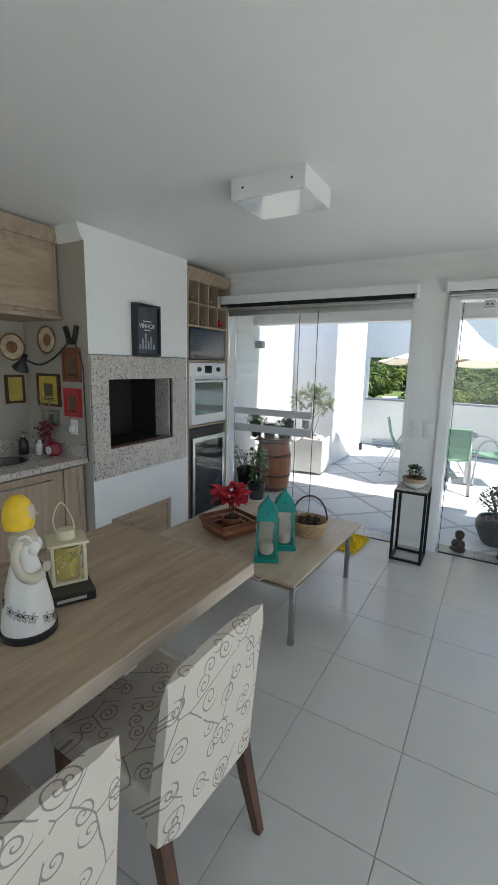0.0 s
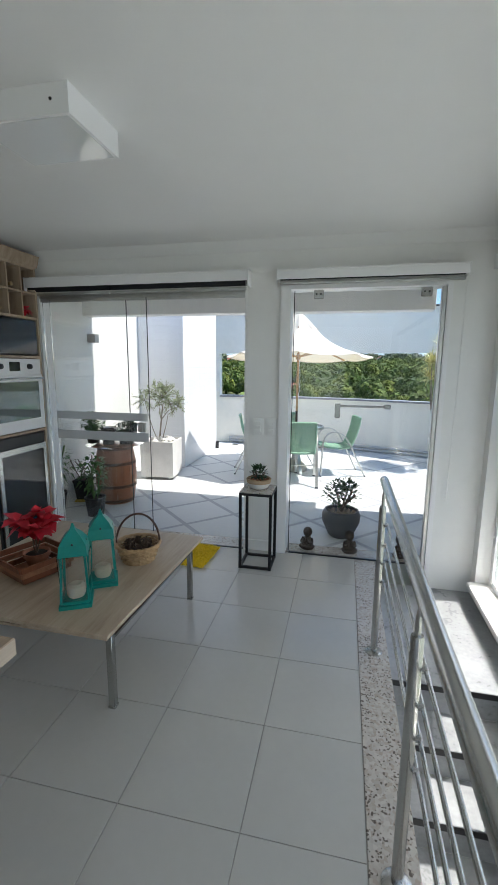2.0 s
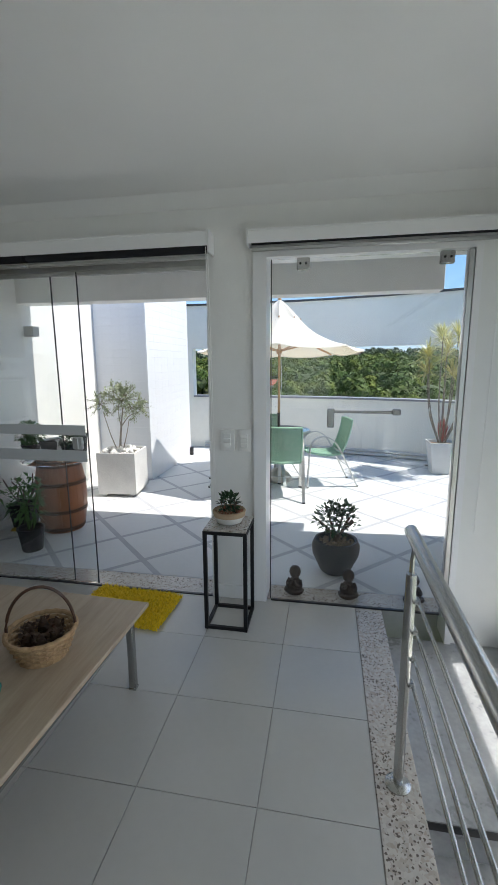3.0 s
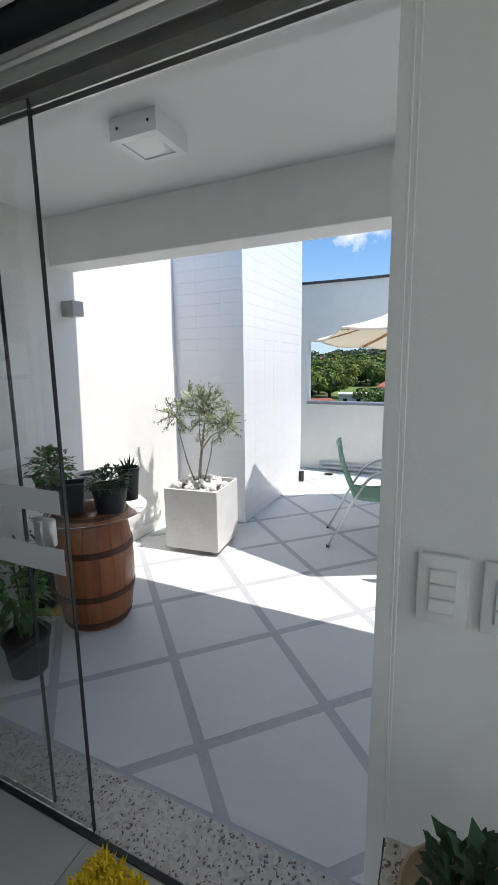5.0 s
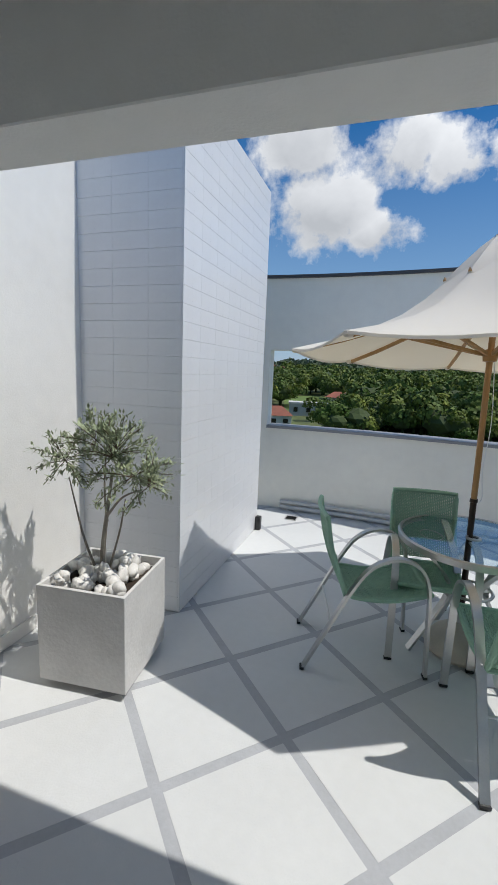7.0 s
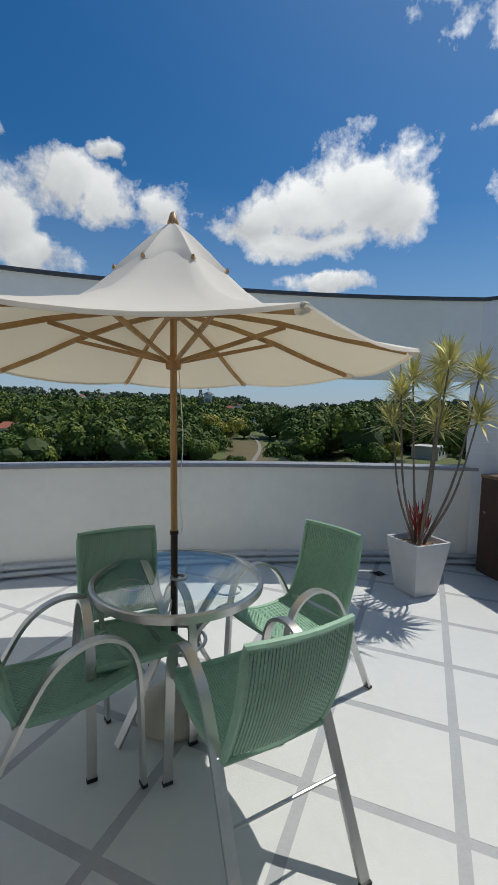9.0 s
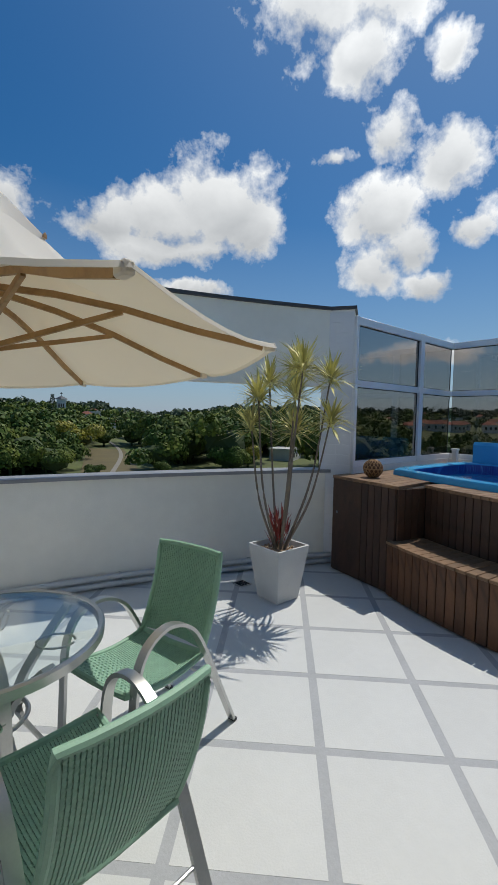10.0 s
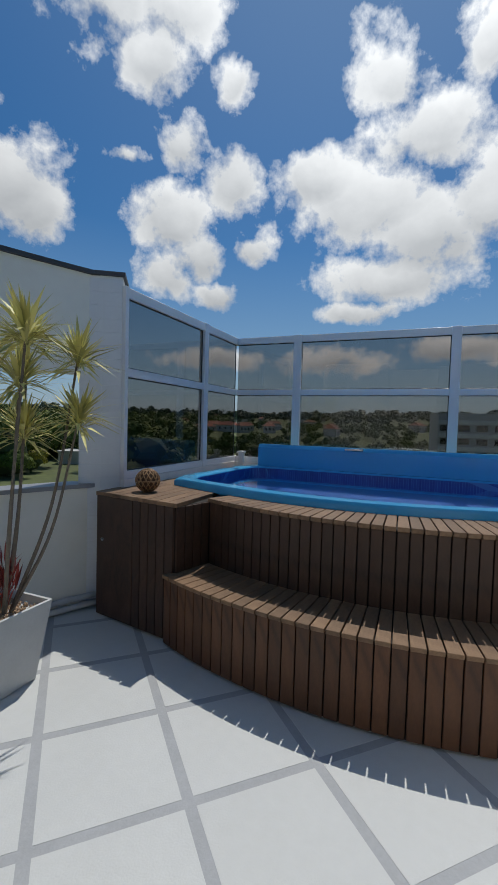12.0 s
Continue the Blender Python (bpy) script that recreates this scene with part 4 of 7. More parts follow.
def pebbles(rng, n, r, z, size, square=False):
    bms = []
    for _ in range(n):
        if square:
            x, y = rng.uniform(-r, r), rng.uniform(-r, r)
        else:
            a, q = rng.uniform(0, 6.28), r * rng.random() ** 0.5
            x, y = q * math.cos(a), q * math.sin(a)
        s = size * rng.uniform(0.7, 1.3)
        bm = bmesh.new()
        bmesh.ops.create_icosphere(bm, subdivisions=1, radius=1, matrix=Matrix.LocRotScale((x, y, z + s * 0.3), Euler((rng.uniform(0, 6), rng.uniform(0, 6), rng.uniform(0, 6))), (s, s * 0.8, s * 0.6)))
        bms.append(bm)
    return merge(*bms)


M_BERRY = mat("dark_red_berry", (0.16, 0.012, 0.025), 0.35, var=0.3, vscale=40)
rng = random.Random(17)
bq = thing("berry_bouquet", "dried twigs and dark red berries in a red vase", "bouquet", -1.79, 2.295, 0.86)
part("vase", lathe([(0.03, 0), (0.045, 0.02), (0.05, 0.06), (0.03, 0.10), (0.022, 0.13), (0.026, 0.14)], 20), M_BERRY, bq)
part("twigs", merge(*[tube(smooth_path([(0, 0, 0.1), (0.02 * math.cos(k * 1.3), 0.01 * math.sin(k * 1.3), 0.25), (0.06 * math.cos(k * 1.3), 0.03 * math.sin(k * 1.3), 0.36 + 0.03 * (k % 4))], 4), 0.002, 5) for k in range(9)]), mat("dry_twig", (0.30, 0.22, 0.14), 0.8), bq)
bms = []
for k in range(70):
    bm = bmesh.new()
    bmesh.ops.create_icosphere(bm, subdivisions=1, radius=rng.uniform(0.008, 0.013), matrix=Matrix.Translation((rng.gauss(0, 0.045), rng.gauss(-0.01, 0.02), rng.uniform(0.12, 0.23))))
    bms.append(bm)
part("berries", merge(*bms), M_BERRY, bq, "clustered dark red berries")


M_SOIL = mat("potting_soil", (0.035, 0.024, 0.017), 0.95, var=0.4, vscale=30, bump=0.8, bscale=60)
M_TERRA = mat("terracotta", (0.32, 0.13, 0.075), 0.75, var=0.15, vscale=14, bump=0.2)
M_LEAF = leaf_material("green_leaf", (0.08, 0.17, 0.045))
M_LEAFDARK = leaf_material("dark_green_leaf", (0.025, 0.065, 0.025))
M_OLIVE = leaf_material("olive_leaf", (0.30, 0.34, 0.20))
M_TWIG = mat("twig_bark", (0.12, 0.085, 0.06), 0.85, var=0.25, vscale=30, bump=0.5)

# ---- room: furniture ----
M_TEAL = mat("teal_lacquered_metal", (0.0, 0.22, 0.19), 0.4, var=0.12, vscale=14)
M_WICKER = wood("wicker", (0.22, 0.13, 0.06), (0.48, 0.32, 0.17), (20, 20, 20), 0.6)


def dining_table():
    t = thing("dining_table", "oak laminate dining table with thick top", "table", -0.165, 0.665, 0, -1.5)
    part("tabletop", box(-0.395, 0.395, -1.09, 1.09, 0.705, 0.76, 0.003), M_OAK, t)
    part("edge_band", box(-0.3965, 0.3965, -1.0915, 1.0915, 0.708, 0.757, 0.002), wood("pale_edge_band", (0.36, 0.29, 0.22), (0.52, 0.44, 0.35), (9, 1, 9), 0.5), t, "pale laminate edge band")
    for y in (-0.75, 0.62):
        part("support_panel", box(-0.22, 0.17, y, y + 0.06, 0, 0.705, 0.003), M_WALL, t, "white supporting panel")


dining_table()


def fabric():
    """Off-white upholstery printed with grey-brown spiral scrolls and thin stems."""
    m = mat("scroll_print_fabric", (0.56, 0.50, 0.44), 0.85)
    nt, b, obj = colour_source(m)

    def num(op, a, c=None, e=None):
        n = nt.nodes.new("ShaderNodeMath"); n.operation = op
        for k, v in enumerate((a, c, e)):
            if v is None:
                continue
            if isinstance(v, (int, float)):
                n.inputs[k].default_value = v
            else:
                nt.links.new(v, n.inputs[k])
        return n.outputs[0]
    sep, flat = nt.nodes.new("ShaderNodeSeparateXYZ"), nt.nodes.new("ShaderNodeCombineXYZ")
    nt.links.new(obj, sep.inputs[0])
    nt.links.new(sep.outputs[0], flat.inputs[0])
    nt.links.new(num('ADD', sep.outputs[2], num('MULTIPLY', sep.outputs[1], 1.1)), flat.inputs[1])
    nz, add = nt.nodes.new("ShaderNodeTexNoise"), nt.nodes.new("ShaderNodeVectorMath")
    nz.inputs["Scale"].default_value = 9
    add.operation = 'MULTIPLY_ADD'; add.inputs[1].default_value = (0.018, 0.018, 0)
    nt.links.new(flat.outputs[0], nz.inputs["Vector"]); nt.links.new(nz.outputs["Color"], add.inputs[0]); nt.links.new(flat.outputs[0], add.inputs[2])

    def scrolls(scale, offset, pitch, thick, reach):
        mv, v, df, sp = nt.nodes.new("ShaderNodeVectorMath"), nt.nodes.new("ShaderNodeTexVoronoi"), nt.nodes.new("ShaderNodeVectorMath"), nt.nodes.new("ShaderNodeSeparateXYZ")
        mv.operation, df.operation = 'ADD', 'SUBTRACT'
        mv.inputs[1].default_value = offset
        v.voronoi_dimensions = '2D'
        v.inputs["Scale"].default_value, v.inputs["Randomness"].default_value = scale, 0.75
        nt.links.new(add.outputs[0], mv.inputs[0]); nt.links.new(mv.outputs[0], v.inputs["Vector"])
        nt.links.new(mv.outputs[0], df.inputs[0]); nt.links.new(v.outputs["Position"], df.inputs[1]); nt.links.new(df.outputs[0], sp.inputs[0])
        col = nt.nodes.new("ShaderNodeSeparateColor"); nt.links.new(v.outputs["Color"], col.inputs[0])
        hand = num('MULTIPLY_ADD', num('GREATER_THAN', col.outputs[0], 0.5), 2.0, -1.0)
        ang = num('MULTIPLY', num('ARCTAN2', sp.outputs[1], sp.outputs[0]), num('MULTIPLY', hand, 0.15915))
        dist = num('SQRT', num('ADD', num('MULTIPLY', sp.outputs[0], sp.outputs[0]), num('MULTIPLY', sp.outputs[1], sp.outputs[1])))
        turn = num('FRACT', num('ADD', num('ADD', num('DIVIDE', dist, pitch), ang), num('ADD', col.outputs[1], 5.0)))
        line = num('LESS_THAN', turn, thick)
        return num('MULTIPLY', line, num('LESS_THAN', dist, num('MULTIPLY_ADD', col.outputs[2], reach * 0.4, reach * 0.7)))
    edge = nt.nodes.new("ShaderNodeTexVoronoi")
    edge.voronoi_dimensions, edge.feature = '2D', 'DISTANCE_TO_EDGE'
    edge.inputs["Scale"].default_value = 6.5
    nt.links.new(add.outputs[0], edge.inputs["Vector"])
    gap = nt.nodes.new("ShaderNodeTexNoise"); gap.inputs["Scale"].default_value = 9
    nt.links.new(flat.outputs[0], gap.inputs["Vector"])
    stems = num('MULTIPLY', num('LESS_THAN', edge.outputs["Distance"], 0.013), num('GREATER_THAN', gap.outputs["Fac"], 0.45))
    s = num('MAXIMUM', num('MAXIMUM', scrolls(10.5, (0, 0, 0), 0.017, 0.25, 0.032), scrolls(7.0, (0.37, 0.21, 0), 0.021, 0.19, 0.036)), stems)
    mx = nt.nodes.new("ShaderNodeMix"); mx.data_type = 'RGBA'
    mx.inputs[6].default_value, mx.inputs[7].default_value = (0.58, 0.525, 0.455, 1), (0.26, 0.225, 0.205, 1)
    nt.links.new(s, mx.inputs["Factor"]); nt.links.new(mx.outputs[2], b.inputs["Base Color"])
    wv, bp = nt.nodes.new("ShaderNodeTexNoise"), nt.nodes.new("ShaderNodeBump")
    wv.inputs["Scale"].default_value = 420
    bp.inputs["Strength"].default_value, bp.inputs["Distance"].default_value = 0.3, 0.002
    nt.links.new(obj, wv.inputs["Vector"]); nt.links.new(wv.outputs["Fac"], bp.inputs["Height"]); nt.links.new(bp.outputs["Normal"], b.inputs["Normal"])
    return m


M_FABRIC = fabric()


def dining_chair():
    """Upholstered chair; it faces +y, its origin under the seat's middle."""
    c = thing("dining_chair", "upholstered dining chair in scroll-print fabric with walnut legs", "chair", group="dining chairs")
    bm = box(-0.215, 0.215, -0.20, 0.24, 0.37, 0.47, 0.022, 3)
    part("seat", bm, M_FABRIC, c)
    # backrest leans back and tapers in thickness upwards
    bm = bmesh.new()
    n, m = 8, 8
    grid = {}
    for s, side in ((0, -1), (1, 1)):
        for i in range(n + 1):
            for j in range(m + 1):
                u, v = i / n * 2 - 1, j / m
                th = 0.045 - 0.020 * v
                edge = 1 - 0.55 * max(0, abs(u) - 0.86) / 0.14 - 0.4 * max(0, v - 0.93) / 0.07
                y = -0.20 - 0.055 * v ** 1.2 + side * th * edge
                grid[s, i, j] = bm.verts.new((u * (0.215 - 0.006 * v), y, 0.33 + 0.49 * v - 0.014 * u * u * v))
    for s in (0, 1):
        for i in range(n):
            for j in range(m):
                f = [grid[s, i, j], grid[s, i + 1, j], grid[s, i + 1, j + 1], grid[s, i, j + 1]]
                bm.faces.new(f if s else f[::-1])
    for i in range(n):
        bm.faces.new([grid[0, i, m], grid[0, i + 1, m], grid[1, i + 1, m], grid[1, i, m]])
        bm.faces.new([grid[0, i, 0], grid[1, i, 0], grid[1, i + 1, 0], grid[0, i + 1, 0]])
    for j in range(m):
        bm.faces.new([grid[0, 0, j], grid[0, 0, j + 1], grid[1, 0, j + 1], grid[1, 0, j]])
        bm.faces.new([grid[0, n, j], grid[1, n, j], grid[1, n, j + 1], grid[0, n, j + 1]])
    bmesh.ops.recalc_face_normals(bm, faces=bm.faces[:])
    part("backrest", bm, M_FABRIC, c, smooth=60)
    for x, y, lean in ((-0.185, 0.205, 0.0), (0.185, 0.205, 0.0), (-0.185, -0.19, -0.09), (0.185, -0.19, -0.09)):
        part("leg", sweep([(x, y, 0.375), (x, y + lean * 0.4, 0.2), (x, y + lean, 0.0)], rect_section(0.042, 0.042), up=(0, 1, 0), scale=[1, 0.9, 0.62]), M_DARKLEG, c)
    return c


CH_ANG = 87
chair = dining_chair()
chair.matrix_world = pose(0.20, 1.235, 0, 0, 0, CH_ANG)
copy_thing(chair, pose(0.185, 0.665, 0, 0, 0, CH_ANG))
copy_thing(chair, pose(0.17, 0.09, 0, 0, 0, 86))


def coffee_table():
    t = thing("coffee_table", "low pale wood coffee table on steel legs", "table", 0, 0, 0)
    part("tabletop", moved(box(-0.53, 0.53, -0.54, 0.54, 0.40, 0.42, 0.003), pose(-0.285, 2.81, 0, 0, 0, -2.5)), M_PALEWOOD, t)
    part("apron", merge(sweep([(-0.74, 2.36, 0.385), (0.165, 2.36, 0.385)], rect_section(0.02, 0.03)), sweep([(0.175, 2.36, 0.385), (0.2, 3.28, 0.385)], rect_section(0.02, 0.03)), sweep([(0.165, 2.36, 0.32), (0.19, 3.28, 0.32)], rect_section(0.012, 0.012)), sweep([(-0.72, 3.29, 0.385), (0.2, 3.29, 0.385)], rect_section(0.02, 0.03))), M_STEEL, t, "steel frame under the top")
    for x, y in ((0.17, 2.355), (0.19, 3.285), (-0.74, 2.36), (-0.72, 3.29)):
        part("leg", merge(box(x - 0.015, x + 0.015, y - 0.015, y + 0.015, 0.008, 0.40, 0.002), box(x - 0.017, x + 0.017, y - 0.017, y + 0.017, 0, 0.012, 0.002)), M_STEEL, t, "square steel leg")
    part("shelf", box(-0.74, 0.16, 2.38, 3.27, 0.30, 0.312), M_PALEWOOD, t, "lower pale wood shelf")


coffee_table()
for k in range(3):
    ob = thing("magazine", "magazine lying on the coffee table shelf", "magazine", -0.12 - 0.14 * k, 2.52 + 0.02 * k, 0.312, 14 * k - 10, group="magazines on the shelf")
    part("pages", box(-0.10, 0.10, -0.13, 0.13, 0, 0.012 + 0.004 * k, 0.001), M_WHITEPLASTIC, ob)
    part("cover", box(-0.101, 0.101, -0.131, 0.131, 0.012 + 0.004 * k, 0.0135 + 0.004 * k), mat("magazine_cover", ((0.5, 0.12, 0.1), (0.1, 0.14, 0.22), (0.45, 0.4, 0.3))[k], 0.3, var=0.5, vscale=12), ob)


def lantern(x, y, rz, s):
    l = thing("lantern", "teal metal candle lantern with glass sides", "lantern", x, y, 0.42, rz, group="teal lanterns")
    part("base", merge(box(-0.065 * s, 0.065 * s, -0.065 * s, 0.065 * s, 0, 0.02, 0.003), box(-0.055 * s, 0.055 * s, -0.055 * s, 0.055 * s, 0.02, 0.035, 0.003)), M_TEAL, l)
    H = 0.20 * s
    for sx in (-1, 1):
        for sy in (-1, 1):
            part("corner_post", sweep([(sx * 0.055 * s, sy * 0.055 * s, 0.03), (sx * 0.045 * s, sy * 0.045 * s, 0.03 + H)], rect_section(0.010, 0.010)), M_TEAL, l)
    q = 0.045 * s
    prof = [(0.062, 0.0), (0.060, 0.012), (0.056, 0.045), (0.036, 0.075), (0.012, 0.10), (0.004, 0.125)]
    bm = lathe([(r * s * 1.3, 0.03 + H + z * s) for r, z in prof], 4)
    part("roof", moved(bm, pose(0, 0, 0, 0, 0, 45)), M_TEAL, l, smooth=20)
    for a in range(4):
        p = part("pane", moved(box(-0.046 * s, 0.046 * s, -0.001, 0.001, 0.035, 0.03 + H), pose(0, 0, 0, 0, 0, 90 * a) @ pose(0, -0.05 * s, 0, 3, 0, 0)), M_GLASS, l)
        p.visible_shadow = False
        part("vent_hole", moved(lathe([(0.005, 0), (0.005, 0.002)], 8), pose(0, 0, 0, 0, 0, 90 * a) @ pose(0, -0.05 * s, 0.03 + H + 0.05 * s, 78)), M_BLACK, l)
    part("candle", lathe([(0.032 * s, 0.035), (0.038 * s, 0.05), (0.036 * s, 0.085), (0.024 * s, 0.095), (0.01, 0.088)], 16), mat("cream_wax", (0.62, 0.57, 0.46), 0.5, Subsurface_Weight=0.2), l, "cream ball candle")


lantern(-0.05, 2.455, 28, 1.08)
lantern(-0.035, 2.655, 30, 1.08)

rng = random.Random(5)
M_TRAY = wood("paler_tray_wood", (0.22, 0.085, 0.045), (0.40, 0.18, 0.10), (9, 9, 9), 0.5)
ob = thing("wooden_tray", "red-brown slatted wooden tray box", "tray", -0.45, 2.68, 0.42, -23)
part("bottom", box(-0.13, 0.13, -0.13, 0.13, 0.002, 0.012), M_REDWOOD, ob)
for a in range(4):
    for k, z in enumerate((0.012, 0.046, 0.080)):
        part("slat", moved(box(-0.145 - 0.01 * k, 0.145 + 0.01 * k, -0.008, 0.004, z, z + 0.031, 0.002), pose(0, 0, 0, 0, 0, 90 * a) @ pose(0, -0.137 - 0.007 * k, 0, 8)), M_TRAY if k == 1 else M_REDWOOD, ob)
ob.scale = (0.88, 0.88, 0.95)
pt = thing("poinsettia", "red artificial flower in a terracotta pot", "plant", -0.45, 2.70, 0.435)
part("pot", lathe([(0.042, 0), (0.06, 0.06), (0.066, 0.062), (0.068, 0.085), (0.06, 0.085), (0.055, 0.07), (0.001, 0.07)], 24), M_TERRA, pt)
part("soil", lathe([(0.056, 0.071), (0.03, 0.076), (0.001, 0.077)], 16), M_SOIL, pt)
part("stem", merge(*[tube(smooth_path([(0, 0, 0.07), (0.01 * k, 0.008 * k, 0.12), (0.03 * k, 0.02 * (k % 2), 0.18)], 4), 0.004, 6) for k in (-1, 0, 1)]), M_TWIG, pt)
M_RED = leaf_material("red_petal", (0.55, 0.012, 0.03), 0.25)
sp = []
for cx, cy, cz in ((-0.055, 0.0, 0.185), (0.05, 0.02, 0.195), (0.0, -0.03, 0.165), (0.02, 0.05, 0.20), (-0.02, 0.04, 0.21), (-0.05, -0.04, 0.205), (0.06, -0.04, 0.185)):
    for k in range(13):
        a = k / 13 * 6.283 + rng.random()
        sp.append(((cx, cy, cz), (math.cos(a), math.sin(a), rng.uniform(-0.5, 0.7))))
part("petals", leaves([((c[0] * 1.25, c[1] * 1.25, c[2] + 0.035 + 0.6 * (c[2] - 0.165)), d) for c, d in sp], 0.082, 0.031, rng, 0.3), M_RED, pt, "bright red petals")
for nm in (1,):
    rf = thing("rack_flower", "red fabric flower in the wine rack", "flower", -1.43, 3.96, 1.88)
    part("petals", leaves([((0, 0, 0.05), (math.cos(k), math.sin(k * 1.7), math.sin(k))) for k in range(20)], 0.06, 0.02, rng), M_RED, rf)
    part("stem", tube([(-0.08, -0.06, 0.004), (0, 0, 0.05)], 0.003, 6), M_TWIG, rf)

bk = thing("wicker_basket", "round wicker basket of pine cones with hoop handle", "basket", 0.02, 2.93, 0.42)
nst = 30
bands = []
for k in range(8):
    z = 0.008 + 0.011 * k
    r = 0.085 + 0.004 * k
    bands.append(tube([((r + 0.004 * (1 if (j + k) % 2 else -1)) * math.cos(6.2832 * j / nst), (r + 0.004 * (1 if (j + k) % 2 else -1)) * math.sin(6.2832 * j / nst), z) for j in range(nst)], 0.006, 6, True))
part("weave", merge(*bands), M_WICKER, bk)
part("rim", tube([(0.12 * math.cos(6.2832 * j / 40), 0.12 * math.sin(6.2832 * j / 40), 0.098 + 0.003 * (j % 2)) for j in range(40)], 0.009, 8, True), M_WICKER, bk)
part("bottom", lathe([(0.088, 0.0), (0.088, 0.008), (0.001, 0.008)], 24), M_WICKER, bk)
part("handle", tube([(0.118 * math.cos(3.1416 * j / 20) * 0.9, 0.118 * math.cos(3.1416 * j / 20) * 0.43, 0.098 + 0.17 * math.sin(3.1416 * j / 20)) for j in range(21)], 0.006, 8), M_DARKLEG, bk, "dark bent cane handle")
M_CONE = mat("pine_cone", (0.07, 0.04, 0.025), 0.8, var=0.3, vscale=40)
for k in range(6):
    a = k * 1.05
    pc2 = thing("pine_cone", "brown pine cone in the basket", "pine cone", 0.02 + 0.055 * math.cos(a), 2.93 + 0.055 * math.sin(a), 0.475, 60 * k, group="pine cones")
    sp = [((0.022 * math.sin(math.pi * (j + 1) / 40) * math.cos(2.4 * j), 0.022 * math.sin(math.pi * (j + 1) / 40) * math.sin(2.4 * j), 0.055 * j / 38), (math.cos(2.4 * j), math.sin(2.4 * j), 0.4)) for j in range(38)]
    part("scales", leaves(sp, 0.018, 0.009, rng, 0.0), M_CONE, pc2)
    part("core", lathe([(0.006, -0.045), (0.016, -0.01), (0.022, 0.015), (0.014, 0.045), (0.002, 0.06)], 10), M_CONE, pc2)

# figure and lantern on the dining table
def figurine():
    """A painted clay doll as one plain mesh, facing +x."""
    cream, yellow, skin, black = mat("white_painted_clay", (0.68, 0.66, 0.61), 0.5, var=0.05), mat("yellow_hair_paint", (0.75, 0.48, 0.02), 0.6, var=0.15, vscale=60, bump=0.6, bscale=120), mat("cream_painted_clay", (0.50, 0.44, 0.34), 0.5), M_BLACK
    prof = [(0.066, 0.012), (0.068, 0.022), (0.062, 0.06), (0.051, 0.11), (0.040, 0.15), (0.031, 0.175), (0.034, 0.20), (0.036, 0.213), (0.026, 0.222)]

    def radius(z):
        for (r0, z0), (r1, z1) in zip(prof, prof[1:]):
            if z0 <= z <= z1:
                return r0 + (r1 - r0) * (z - z0) / (z1 - z0)
        return prof[-1][0]
    bust = bmesh.new()
    for y in (-0.014, 0.014):
        bmesh.ops.create_uvsphere(bust, u_segments=12, v_segments=8, radius=0.017, matrix=Matrix.Translation((0.026, y, 0.204)))
    dress = merge(lathe(prof, 28), bust, *[tube(smooth_path([(0.03, y, 0.214), (0.012, y * 1.5, 0.236), (-0.024, y * 1.2, 0.214)]), 0.0035, 6) for y in (-0.019, 0.019)])
    base = lathe([(0.07, 0), (0.072, 0.004), (0.072, 0.016), (0.066, 0.018)], 28)
    body = merge(lathe([(0.034, 0.205), (0.036, 0.222), (0.027, 0.236), (0.013, 0.244), (0.012, 0.262)], 18), moved(lathe([(0.008, 0.255), (0.022, 0.263), (0.026, 0.278), (0.022, 0.296), (0.008, 0.306)], 18), pose(0.009, 0, 0)),
                 *[tube(smooth_path([(0.0, q * 0.033, 0.226), (-0.008, q * 0.047, 0.195), (0.004, q * 0.052, 0.158), (0.03, q * 0.042, 0.142), (0.048, q * 0.02, 0.146)]), 0.0115, 10) for q in (-1, 1)],
                 moved(lathe([(0.004, 0), (0.001, 0.008)], 6), pose(0.034, 0, 0.279, 0, 90, 0)))
    hair = moved(lathe([(0.036, 0.249), (0.039, 0.262), (0.037, 0.285), (0.030, 0.306), (0.016, 0.319), (0.003, 0.322)], 24), pose(-0.007, 0, 0))
    deco = []
    for k in range(16):
        a, z = k * 2.4, 0.035 + 0.125 * ((k * 0.618) % 1)
        place = pose(0, 0, 0, 0, 0, math.degrees(a)) @ pose(radius(z) + 0.001, 0, z, 0, -14, 0)
        for q in range(5):
            t = q * 1.2566
            loop = [(0.0, (0.007 + 0.0055 * math.cos(h)) * math.cos(t) - 0.003 * math.sin(h) * math.sin(t), (0.007 + 0.0055 * math.cos(h)) * math.sin(t) + 0.003 * math.sin(h) * math.cos(t)) for h in (0, 0.9, 1.8, 2.7, 3.6, 4.5, 5.4)]
            deco.append(moved(tube(loop, 0.0006, 4, True), place))
        deco.append(moved(box(-0.0006, 0.0008, -0.002, 0.002, -0.002, 0.002), place))
    bm = bmesh.new()
    for mi, piece in ((0, dress), (3, base), (2, body), (1, hair), (3, merge(*deco))):
        for f in piece.faces:
            f.material_index = mi
        me = bpy.data.meshes.new("temporary")
        piece.to_mesh(me); piece.free(); bm.from_mesh(me); bpy.data.meshes.remove(me)
    ob = mesh_ob("figurine", bm, None, 50)
    for m in (cream, yellow, skin, black):
        ob.data.materials.append(m)
    return tagged(ob, "painted clay doll with yellow hair and white dress", "figurine")


